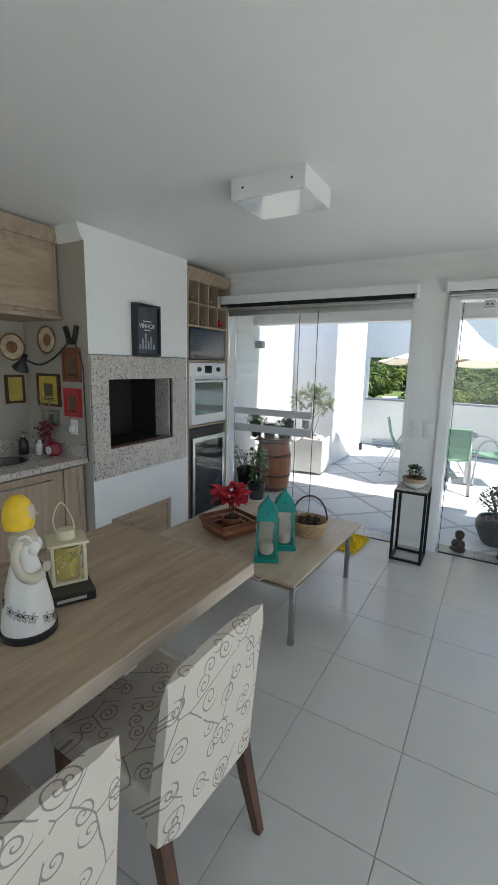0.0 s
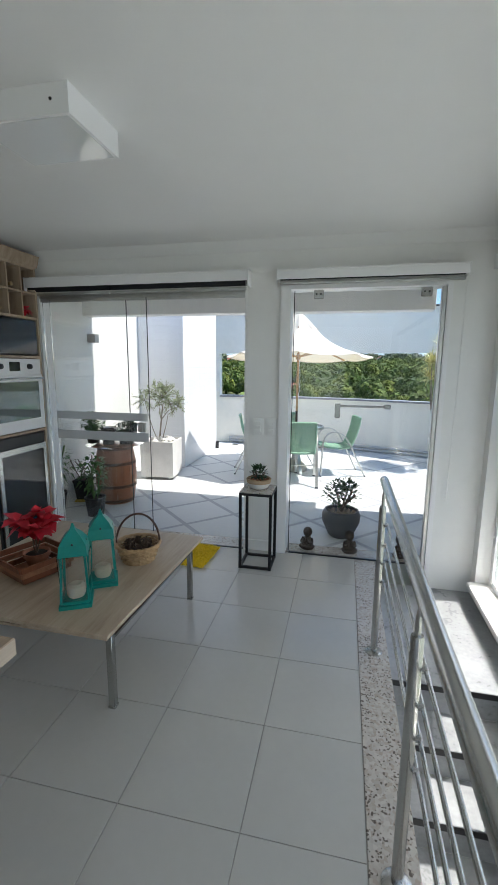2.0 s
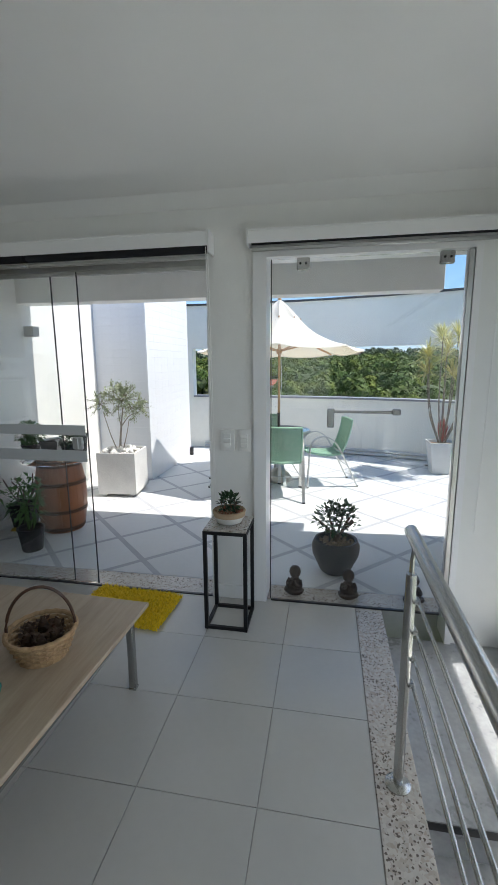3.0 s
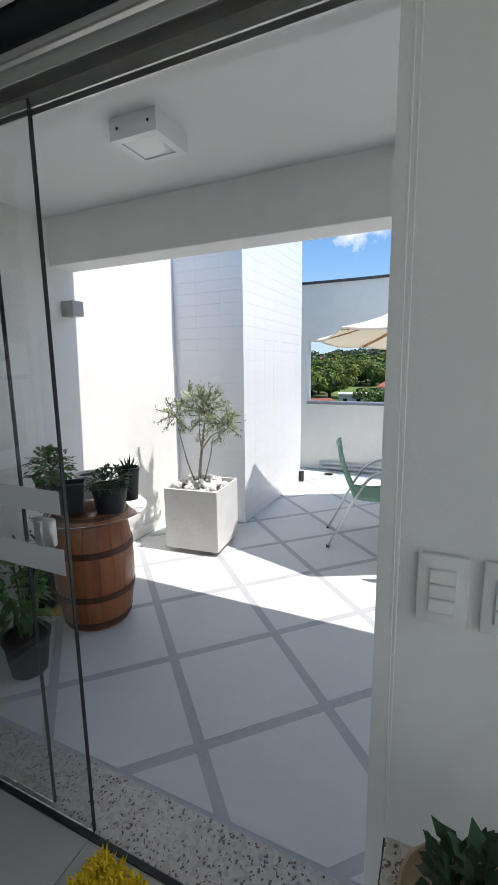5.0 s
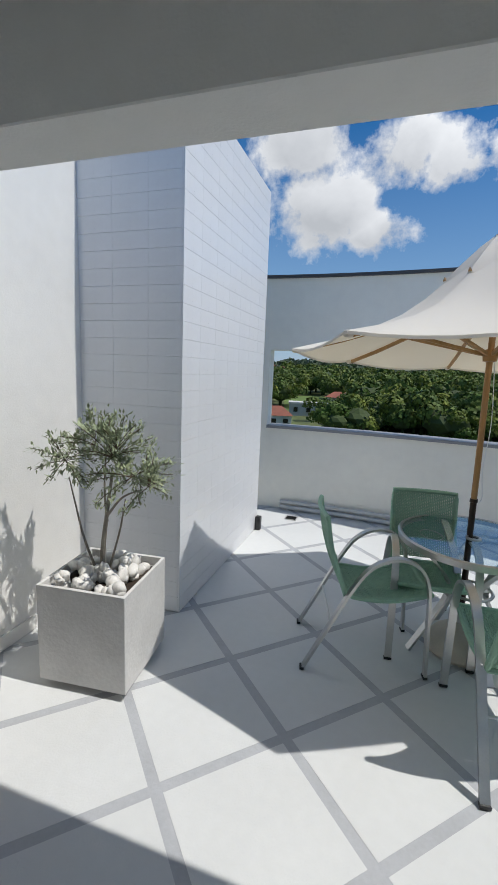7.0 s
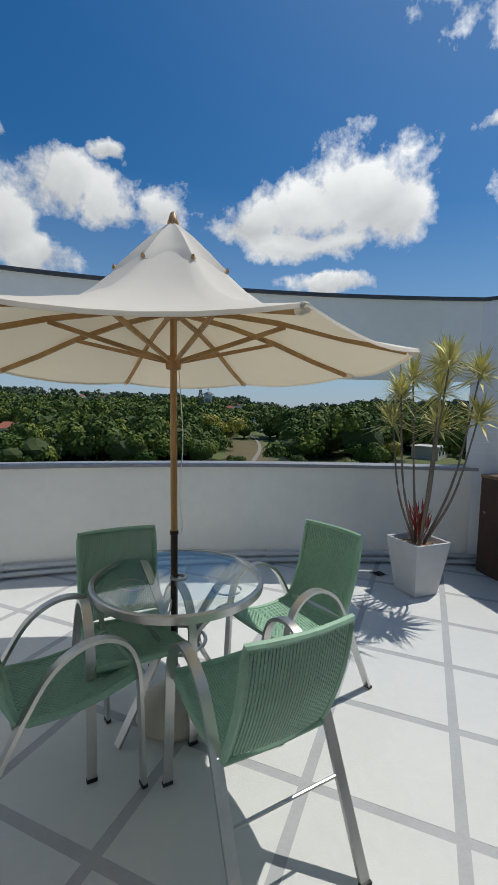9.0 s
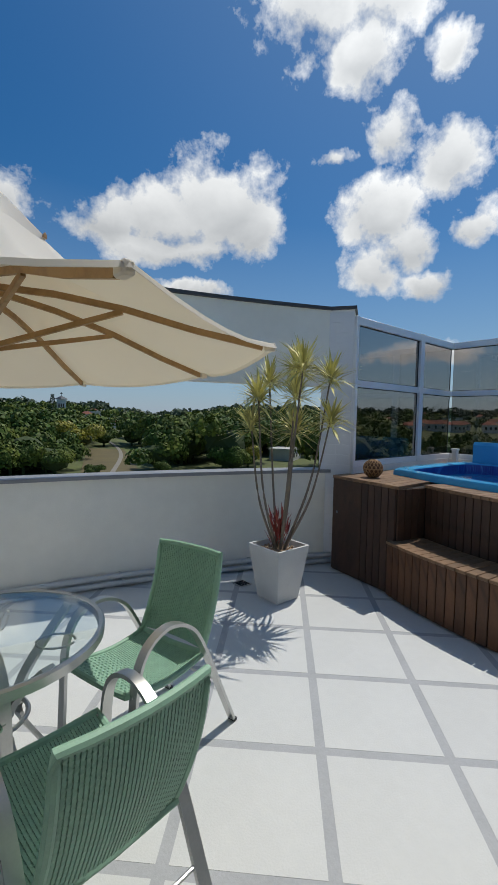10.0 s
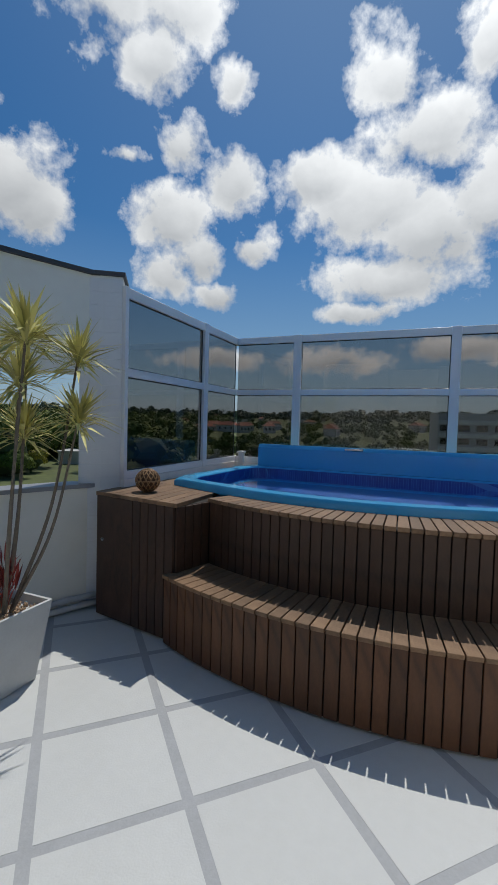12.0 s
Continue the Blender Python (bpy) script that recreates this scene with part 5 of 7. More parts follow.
figurine().matrix_world = pose(-0.072, 1.015, 0.76, 0, 0, 42) @ Matrix.Diagonal((1.06, 1.06, 1.265, 1))
bk = thing("book_box", "black lettered box lying on the dining table", "box", -0.17, 1.22, 0.76, 62)
part("cover", box(-0.07, 0.07, -0.10, 0.10, 0, 0.035, 0.003), M_BLACK, bk)
part("printed_line", box(-0.05, 0.04, -0.1015, -0.1, 0.012, 0.022), M_ALU, bk, "pale printed line")
cg = thing("candle_lantern", "cream metal tea-light house with fretwork", "lantern", -0.19, 1.235, 0.795, 62)
M_CREAM = mat("cream_lacquer", (0.62, 0.55, 0.38), 0.45, var=0.08, vscale=20)
part("base", box(-0.055, 0.055, -0.055, 0.055, 0, 0.01, 0.002), M_CREAM, cg)
part("top_plate", merge(box(-0.062, 0.062, -0.062, 0.062, 0.135, 0.145, 0.002), lathe([(0.03, 0.145), (0.028, 0.175), (0.02, 0.177)], 16)), M_CREAM, cg)
for sx in (-1, 1):
    for sy in (-1, 1):
        part("corner_post", box(sx * 0.05 - 0.005, sx * 0.05 + 0.005, sy * 0.05 - 0.005, sy * 0.05 + 0.005, 0.01, 0.135), M_CREAM, cg)
for a in range(4):
    spl = [((rng.uniform(-0.04, 0.04), -0.05, rng.uniform(0.02, 0.12)), (rng.uniform(-1, 1), 0, rng.uniform(-1, 1))) for _ in range(40)]
    part("fretwork", moved(leaves(spl, 0.02, 0.005, rng, 0, 0, 1.5), pose(0, 0, 0, 0, 0, 90 * a)), M_CREAM, cg)
part("glass_liner", lathe([(0.04, 0.012), (0.04, 0.12)], 16, False), mat("yellow_glass", (0.5, 0.42, 0.12), 0.2), cg, "yellowish glass liner")
part("hanger", tube(smooth_path([(-0.03, 0, 0.17), (-0.035, 0.0, 0.22), (-0.01, 0.0, 0.27), (0.02, 0.0, 0.22), (0.03, 0, 0.17)]), 0.0025, 6), M_CREAM, cg)

# pier stand with succulent bowl
sd = thing("plant_stand", "black iron plant stand with granite top", "stand", 0.39, 3.785, 0)
for x in (0, 0.225):
    for y in (0, 0.225):
        part("leg", box(x, x + 0.02, y, y + 0.02, 0, 0.585), M_BLACKMETAL, sd)
for z in (0.0, 0.565):
    part("ring", merge(box(0.02, 0.225, 0.001, 0.019, z + 0.001, z + 0.019), box(0.02, 0.225, 0.226, 0.244, z + 0.001, z + 0.019), box(0.001, 0.019, 0.02, 0.225, z + 0.001, z + 0.019), box(0.226, 0.244, 0.02, 0.225, z + 0.001, z + 0.019)), M_BLACKMETAL, sd)
part("top", box(0.004, 0.241, 0.004, 0.241, 0.585, 0.597, 0.002), M_GRANITE, sd, "speckled granite slab")
sb = thing("succulent_bowl", "green succulents in a white and tan bowl", "plant", 0.515, 3.905, 0.597)
part("bowl", lathe([(0.045, 0), (0.07, 0.012), (0.088, 0.045), (0.089, 0.048)], 28), mat("white_cement", (0.7, 0.69, 0.66), 0.6, var=0.05), sb, "white lower bowl")
part("bowl_rim", lathe([(0.089, 0.048), (0.094, 0.075), (0.088, 0.08), (0.084, 0.07), (0.001, 0.068)], 28), mat("tan_cement", (0.42, 0.31, 0.2), 0.8, var=0.1), sb, "tan rim band")
part("pebbles", pebbles(rng, 40, 0.075, 0.07, 0.008), M_TERRA, sb)
part("stems", merge(*[tube([(0.03 * math.cos(k), 0.03 * math.sin(k * 2), 0.07), (0.045 * math.cos(k), 0.04 * math.sin(k * 2), 0.13)], 0.003, 5) for k in range(7)]), M_TWIG, sb)
part("leaves", leaves(crown_spots(rng, 130, 0.055, (0, 0, 0.12), 0.9), 0.036, 0.011, rng, 0.05), M_LEAFDARK, sb)

# yellow shaggy rug
rg = thing("rug", "yellow shaggy chenille rug on the tiles", "rug", -0.14, 3.91, 0, -4)
part("backing", box(-0.275, 0.275, -0.175, 0.175, 0, 0.008, 0.003), mat("yellow_backing", (0.62, 0.42, 0.02), 0.9), rg)
verts, faces = [], []
for k in range(5200):
    x, y = rng.uniform(-0.285, 0.285), rng.uniform(-0.185, 0.185)
    a, l, tilt = rng.uniform(0, 6.283), rng.uniform(0.016, 0.028), rng.uniform(0.2, 1.0)
    dx, dy = math.cos(a), math.sin(a)
    b0 = len(verts)
    r = 0.0046
    for j in range(3):
        q = a + j * 2.094
        verts.append((x + r * math.cos(q), y + r * math.sin(q), 0.004))
        verts.append((x + dx * l * tilt * 0.5 + r * 0.9 * math.cos(q), y + dy * l * tilt * 0.5 + r * 0.9 * math.sin(q), 0.006 + l * 0.7))
    verts.append((x + dx * l * tilt, y + dy * l * tilt, 0.008 + l))
    for j in range(3):
        p, q = b0 + 2 * j, b0 + 2 * ((j + 1) % 3)
        faces += [(p, q, q + 1, p + 1), (p + 1, q + 1, b0 + 6)]
me = bpy.data.meshes.new("shag")
me.from_pydata(verts, [], faces)
me.materials.append(leaf_material("yellow_chenille", (0.93, 0.68, 0.03), 0.15))
pile = new("shag", me)
pile.parent = rg


# ---- porch ----
M_BARREL = wood("barrel_oak", (0.13, 0.038, 0.015), (0.36, 0.125, 0.047), (8, 8, 1.0), 0.32)
M_HOOP = mat("rusty_hoop", (0.10, 0.045, 0.025), 0.55, 0.4, var=0.3, vscale=20)
M_CONCRETE = mat("white_concrete", (0.62, 0.61, 0.59), 0.8, var=0.10, vscale=7, bump=0.6, bscale=45)
M_WHITESTONE = mat("white_pebble", (0.74, 0.72, 0.68), 0.6, var=0.15, vscale=18, bump=0.3)
rng = random.Random(11)

br = thing("barrel", "varnished oak barrel used as a plant table", "barrel", -1.335, 5.09, 0)


def barrel_r(z):
    return 0.165 + 0.04 * (1 - ((z - 0.31) / 0.31) ** 2)


NS = 18
for k in range(NS):
    bm = bmesh.new()
    a0, a1 = 2 * math.pi * k / NS + 0.004, 2 * math.pi * (k + 1) / NS - 0.004
    rows = []
    for j in range(9):
        z = 0.62 * j / 8
        r = barrel_r(z)
        rows.append([bm.verts.new((q * math.cos(a), q * math.sin(a), z)) for q, a in ((r, a0), (r + 0.0015, (a0 + a1) / 2), (r, a1), (r - 0.02, a1), (r - 0.02, a0))])
    for p, q in zip(rows, rows[1:]):
        for i in range(5):
            bm.faces.new((p[i], p[(i + 1) % 5], q[(i + 1) % 5], q[i]))
    bm.faces.new(rows[0][::-1]); bm.faces.new(rows[-1])
    bmesh.ops.recalc_face_normals(bm, faces=bm.faces[:])
    part("stave", bm, M_BARREL, br)
for z in (0.03, 0.19, 0.43, 0.59):
    part("hoop", lathe([(barrel_r(z - 0.016) + 0.001, z - 0.016), (barrel_r(z - 0.016) + 0.005, z - 0.016), (barrel_r(z + 0.016) + 0.005, z + 0.016), (barrel_r(z + 0.016) + 0.001, z + 0.016)], 36, False), M_HOOP, br)
part("head", lathe([(0.15, 0.60), (0.15, 0.605), (0.001, 0.606)], 24), M_BARREL, br)
part("bung", moved(lathe([(0.012, 0), (0.012, 0.004), (0.001, 0.004)], 12), pose(0.185 * math.cos(-1.1), 0.185 * math.sin(-1.1), 0.37, 0, 90, -63)), M_BLACK, br, "dark bung hole")
br.matrix_world = pose(-1.335, 5.09, 0) @ Matrix.Diagonal((1.06, 1.06, 1.04, 1))
gd = solid("glass_disc", lathe([(0.305, 0), (0.31, 0.004), (0.305, 0.008), (0.001, 0.008), (0.001, 0.0)], 48, False), M_GLASS, "round glass top lying on the barrel", "glass top", at=pose(-1.335, 5.09, 0.646))
gd.visible_shadow = False
ZG = 0.655


def black_pot(x, y, z, r, h, label, square=False, material=None, parent_name="potted_herb"):
    if z > 0.5:
        r, h = r * 1.12, h * 1.2
    p = thing(parent_name, label, "plant", x, y, z, rng.uniform(0, 90))
    n = 4 if square else 24
    k = 1.38 if square else 1.0
    part("pot", lathe([(r * 0.78 * k, 0), (r * k, h * 0.9), (r * 1.06 * k, h * 0.9), (r * 1.06 * k, h), (r * 0.94 * k, h), (r * 0.9 * k, h * 0.85), (0.001, h * 0.85)], n), material or M_BLACK, p, smooth=30)
    part("soil", lathe([(r * 0.9 * k, h * 0.87), (r * 0.4, h * 0.92), (0.001, h * 0.92)], n), M_SOIL, p)
    return p


p = black_pot(-1.555, 5.03, ZG, 0.07, 0.11, "bushy green basil in a black plastic pot")
part("stems", merge(*[tube([(0.02 * math.cos(k), 0.02 * math.sin(k), 0.09), (0.05 * math.cos(k * 2), 0.05 * math.sin(k * 2), 0.22 + 0.02 * (k % 3))], 0.002, 5) for k in range(12)]), M_LEAF, p)
part("leaves", leaves(crown_spots(rng, 420, 0.115, (0, 0, 0.23), 0.9), 0.042, 0.014, rng), M_LEAF, p)
p = black_pot(-1.49, 5.25, ZG, 0.075, 0.12, "white plastic pot with dry soil", material=M_WHITEPLASTIC)
p = black_pot(-1.35, 4.985, ZG, 0.058, 0.14, "square black nursery pot on the barrel", square=True)
p = black_pot(-1.19, 5.09, ZG, 0.085, 0.12, "spreading green herb in a black pot")
part("leaves", leaves(crown_spots(rng, 420, 0.12, (0, 0, 0.17), 0.6), 0.036, 0.009, rng), M_LEAFDARK, p)
p = black_pot(-1.235, 5.30, ZG, 0.055, 0.16, "small aloe in a tall black nursery pot")
part("leaves", leaves([((0, 0, 0.14), (math.cos(k), math.sin(k), 1.6)) for k in range(12)], 0.10, 0.010, rng, -0.1, 0.4, 2.0), M_LEAFDARK, p)

p = black_pot(-1.70, 5.05, 0.012, 0.10, 0.22, "thorny crown plant in a square black pot", square=True, parent_name="potted_shrub")
st2 = [tube(smooth_path([(0.02 * math.cos(k * 1.3), 0.02 * math.sin(k * 1.3), 0.18), (0.09 * math.cos(k * 1.3), 0.09 * math.sin(k * 1.3), 0.30), (0.15 * math.cos(k * 1.3 + 0.4), 0.15 * math.sin(k * 1.3 + 0.4), 0.40 + 0.03 * (k % 3))]), 0.006, 6) for k in range(7)]
part("branches", merge(*st2), mat("thorny_stem", (0.16, 0.11, 0.10), 0.85, var=0.3, vscale=40), p)
part("leaves", leaves(crown_spots(rng, 60, 0.16, (0, 0, 0.38), 0.5), 0.03, 0.009, rng), M_LEAF, p)
solid("tray_mat", box(-0.12, 0.12, -0.10, 0.10, 0, 0.012, 0.004), mat("mustard_foam", (0.5, 0.36, 0.06), 0.9, var=0.2), "mustard foam mat under a pot", "mat", at=pose(-1.67, 5.03, 0, 0, 0, 20))
p = black_pot(-1.30, 4.60, 0.0, 0.10, 0.19, "leafy green plant in a black pot by the door", parent_name="potted_shrub")
part("stems", merge(*[tube(smooth_path([(0.02 * math.cos(k * 2), 0.02 * math.sin(k * 2), 0.16), (0.05 * math.cos(k * 2), 0.05 * math.sin(k * 2), 0.38), (0.10 * math.cos(k * 2), 0.10 * math.sin(k * 2), 0.55 - 0.06 * (k % 3))]), 0.005, 6) for k in range(7)]), M_LEAF, p)
part("leaves", leaves(crown_spots(rng, 150, 0.15, (0, 0, 0.42), 1.3), 0.075, 0.018, rng, 0.4), M_LEAF, p)
p = black_pot(-1.72, 4.55, 0.0, 0.11, 0.22, "tall weedy plant in a dark pot by the wall", parent_name="potted_shrub")
part("leaves", leaves(crown_spots(rng, 170, 0.17, (0, 0, 0.5), 1.5), 0.09, 0.012, rng, 0.5), M_LEAF, p)
part("stems", merge(*[tube(smooth_path([(0.02 * math.cos(k * 2), 0.02 * math.sin(k * 2), 0.18), (0.06 * math.cos(k * 2), 0.06 * math.sin(k * 2), 0.45), (0.12 * math.cos(k * 2), 0.12 * math.sin(k * 2), 0.7)]), 0.005, 6) for k in range(6)]), M_LEAF, p)
hs = thing("garden_hose", "coiled green garden hose on the porch wall", "hose", WEST, 4.60, 0.55)
part("coil", tube([(0.03 + 0.004 * (k % 5), (0.10 + 0.012 * math.sin(k * 0.37)) * math.cos(k * 0.33), 0.17 * math.sin(k * 0.33)) for k in range(110)], 0.009, 8), mat("green_hose", (0.02, 0.10, 0.06), 0.5), hs)
part("hook", tube([(0.0, 0, 0.15), (0.06, 0, 0.15), (0.065, 0, 0.19)], 0.006, 8), M_BLACKMETAL, hs)

def frustum(b, t, z0, z1):
    bm = bmesh.new()
    lo = [bm.verts.new((x * b, y * b, z0)) for x, y in ((-1, -1), (1, -1), (1, 1), (-1, 1))]
    hi = [bm.verts.new((x * t, y * t, z1)) for x, y in ((-1, -1), (1, -1), (1, 1), (-1, 1))]
    ti = [bm.verts.new((x * (t - 0.016), y * (t - 0.016), z1)) for x, y in ((-1, -1), (1, -1), (1, 1), (-1, 1))]
    di = [bm.verts.new((x * (t - 0.02), y * (t - 0.02), z1 - 0.05)) for x, y in ((-1, -1), (1, -1), (1, 1), (-1, 1))]
    bm.faces.new(lo[::-1]); bm.faces.new(di)
    for a, c in ((lo, hi), (hi, ti), (ti, di)):
        for k in range(4):
            bm.faces.new((a[k], a[(k + 1) % 4], c[(k + 1) % 4], c[k]))
    bmesh.ops.recalc_face_normals(bm, faces=bm.faces[:])
    bmesh.ops.bevel(bm, geom=bm.edges[:], offset=0.003, segments=1, affect='EDGES')
    return bm


# concrete planter with olive tree
op = thing("olive_planter", "square white concrete planter on castors", "planter", -1.29, 6.22, 0, 6)
part("tub", moved(frustum(0.22, 0.22, 0.035, 0.51), pose(0, 0, 0)), M_CONCRETE, op)
for sx in (-0.16, 0.16):
    for sy in (-0.16, 0.16):
        part("castor", moved(lathe([(0.017, -0.01), (0.017, 0.01)], 14), pose(sx, sy, 0.017, 90)), M_ALU, op)
part("soil", box(-0.192, 0.192, -0.192, 0.192, 0.40, 0.462), M_SOIL, op)
stone_me = [mesh_data for mesh_data in (bpy.data.meshes.new("stone") for _ in range(4))]
for q in stone_me:
    bm = bmesh.new()
    bmesh.ops.create_icosphere(bm, subdivisions=2, radius=0.039)
    for v in bm.verts:
        v.co *= 1 + 0.34 * noise.noise(v.co * 34 + Vector((len(q.name), 0, 0)))
    bm.to_mesh(q); bm.free(); q.materials.append(M_WHITESTONE); q.shade_smooth()
for k in range(64):
    ob = new("stone", stone_me[k % 4])
    ob.parent = op
    ob.matrix_local = Matrix.LocRotScale((rng.uniform(-0.165, 0.165), rng.uniform(-0.165, 0.165), 0.472 + 0.02 * (k % 3)), Euler((rng.uniform(0, 6), rng.uniform(0, 6), rng.uniform(0, 6))), (1, rng.uniform(0.65, 0.9), rng.uniform(0.5, 0.8)))
ol = thing("olive_tree", "small olive tree with grey-green leaves", "tree", -1.29, 6.24, 0.45)
trunks = [[(-0.03, 0, 0), (-0.02, -0.01, 0.15), (0.0, 0.0, 0.35), (0.02, 0.02, 0.55)], [(-0.05, 0.0, 0), (-0.12, -0.02, 0.2), (-0.18, -0.01, 0.38), (-0.22, 0, 0.5)], [(-0.02, 0.02, 0), (0.05, 0.03, 0.25), (0.09, 0.02, 0.42)], [(0.0, 0.0, 0.3), (-0.05, 0.05, 0.45), (-0.06, 0.08, 0.62)], [(0.0, 0, 0.33), (0.12, -0.05, 0.45), (0.22, -0.05, 0.5)]]
part("trunk", merge(*[tube(smooth_path(t), 0.016 if k == 0 else 0.007, 8, scale=[1 - 0.6 * j / (len(smooth_path(t)) - 1) for j in range(len(smooth_path(t)))]) for k, t in enumerate(trunks)]), mat("olive_bark", (0.26, 0.23, 0.19), 0.9, var=0.3, vscale=25, bump=0.8), ol)
sp, tw_ = [], []
for c, r, n in (((0.02, 0.02, 0.62), 0.17, 17), ((-0.24, 0, 0.58), 0.13, 14), ((0.14, 0.0, 0.54), 0.16, 16), ((-0.10, 0.06, 0.66), 0.14, 9), ((0.26, -0.05, 0.52), 0.12, 8), ((0.10, -0.06, 0.68), 0.12, 8)):
    for k in range(n):
        d = Vector((rng.gauss(0, 1), rng.gauss(0, 1), rng.gauss(0.25, 0.8))).normalized()
        q = smooth_path([Vector(c), Vector(c) + d * r * 0.6 + Vector((0, 0, 0.01)), Vector(c) + d * r * 1.25])
        tw_.append(tube(q, 0.002, 4))
        for j, pt_ in enumerate(q[3:]):
            for _ in range(5):
                sp.append((pt_ + Vector((rng.gauss(0, 0.012), rng.gauss(0, 0.012), rng.gauss(0, 0.012))), (d.x + rng.uniform(-0.9, 0.9), d.y + rng.uniform(-0.9, 0.9), d.z + rng.uniform(-0.6, 0.9))))
part("twig_spray", merge(*tw_), M_TWIG, ol)
part("leaves", leaves(sp, 0.034, 0.0058, rng, 0.1, 0.1), M_OLIVE, ol)

wl = thing("wall_light", "square grey up-and-down wall light", "lamp", WEST, 5.53, 1.755)
part("housing", merge(box(0, 0.10, -0.045, 0.045, 0, 0.006), box(0.094, 0.10, -0.045, 0.045, 0.006, 0.095), box(0, 0.094, -0.045, -0.039, 0.006, 0.095), box(0, 0.094, 0.039, 0.045, 0.006, 0.095), box(0, 0.01, -0.039, 0.039, 0.006, 0.095)), mat("grey_lamp_metal", (0.42, 0.42, 0.41), 0.5), wl)
part("lens", box(0.012, 0.09, -0.036, 0.036, 0.075, 0.085), M_WHITEPLASTIC, wl, "frosted lens")

# jade plant and three small statues behind the glass door
jp = thing("jade_plant", "jade plant in a dark round tapered pot", "plant", 1.13, 4.62, 0)
part("pot", lathe([(0.09, 0), (0.11, 0.02), (0.165, 0.14), (0.17, 0.20), (0.15, 0.245), (0.135, 0.245), (0.14, 0.21), (0.001, 0.21)], 32), mat("charcoal_pot", (0.03, 0.032, 0.035), 0.55, var=0.15, vscale=10), jp)
part("pebbles", pebbles(rng, 70, 0.125, 0.213, 0.016), mat("brown_gravel", (0.28, 0.2, 0.14), 0.8, var=0.3, vscale=40), jp)
br_ = [tube(smooth_path([(0, 0, 0.21), (0.04 * math.cos(k * 1.1), 0.04 * math.sin(k * 1.1), 0.30), (0.12 * math.cos(k * 1.1), 0.12 * math.sin(k * 1.1), 0.38 + 0.03 * (k % 3))]), 0.008, 6, scale=None) for k in range(7)]
part("branches", merge(*br_), M_TWIG, jp)
part("leaves", leaves(crown_spots(rng, 330, 0.155, (0, 0, 0.40), 0.75), 0.036, 0.015, rng, 0.0, 0.3), M_LEAFDARK, jp)
M_BRONZE = mat("dark_bronze", (0.05, 0.032, 0.022), 0.45, 0.5, var=0.35, vscale=25, bump=0.4)


def statue(x, y, rz):
    bm = merge(lathe([(0.052, 0), (0.056, 0.012), (0.05, 0.02), (0.048, 0.035), (0.04, 0.07), (0.028, 0.095), (0.02, 0.105), (0.032, 0.118), (0.038, 0.14), (0.035, 0.162), (0.02, 0.178), (0.003, 0.182)], 22),
               tube(smooth_path([(0.035, 0, 0.09), (0.046, -0.02, 0.06), (0.02, -0.045, 0.07), (0.008, -0.04, 0.10)]), 0.011, 8), tube(smooth_path([(-0.035, 0, 0.09), (-0.046, -0.02, 0.06), (-0.02, -0.045, 0.07), (-0.008, -0.04, 0.10)]), 0.011, 8),
               tube(smooth_path([(0.05, 0.0, 0.022), (0.045, -0.04, 0.024), (0.0, -0.052, 0.026), (-0.045, -0.04, 0.024), (-0.05, 0.0, 0.022)]), 0.014, 8))
    solid("statue", bm, M_BRONZE, "small dark bronze seated monk statue on the sill", "statue", group="statues on the sill", at=pose(x, y, 0.002, 0, 0, rz), smooth=60)


for x, rz in ((0.865, -15), (1.205, 10), (1.60, 25)):
    statue(x, 4.275, rz)

# ---- terrace things ----
M_GREEN = mat("green_woven_cord", (0.27, 0.455, 0.335), 0.55, var=0.12, vscale=30)


def woven(w, h, nx, ny, warp):
    """A woven cord panel in its own plane, bent by warp(u, v) -> place; over and under by turns."""
    verts, faces = [], []

    def strand(points, sides, ups, half, thick):
        base = len(verts)
        for p, s, u in zip(points, sides, ups):
            verts.extend([p - s * half - u * thick, p + s * half - u * thick, p + s * half + u * thick, p - s * half + u * thick])
        for k in range(len(points) - 1):
            a = base + 4 * k
            for i in range(4):
                faces.append((a + i, a + (i + 1) % 4, a + 4 + (i + 1) % 4, a + 4 + i))

    def at(u, v, off):
        p = warp(u, v)
        e = 0.01
        pu, pv = warp(u + e, v) - p, warp(u, v + e) - p
        nrm = pu.cross(pv).normalized()
        return p + nrm * off, pu.normalized(), pv.normalized(), nrm
    for i in range(nx):
        u = (i + 0.5) / nx
        q = [at(u, j / (ny * 1.0), 0.0008 * (1 if (i + j) % 2 else -1)) for j in range(ny + 1)]
        strand([a[0] for a in q], [a[1] for a in q], [a[3] for a in q], w / nx * 0.36, 0.0042)
    for j in range(ny):
        v = (j + 0.5) / ny
        q = [at(i / (nx * 1.0), v, 0.0008 * (-1 if (i + j) % 2 else 1)) for i in range(nx + 1)]
        strand([a[0] for a in q], [a[2] for a in q], [a[3] for a in q], h / ny * 0.24, 0.0012)
    bm = bmesh.new()
    me = bpy.data.meshes.new("temporary")
    me.from_pydata([tuple(v) for v in verts], [], faces)
    bm.from_mesh(me)
    bpy.data.meshes.remove(me)
    return bm


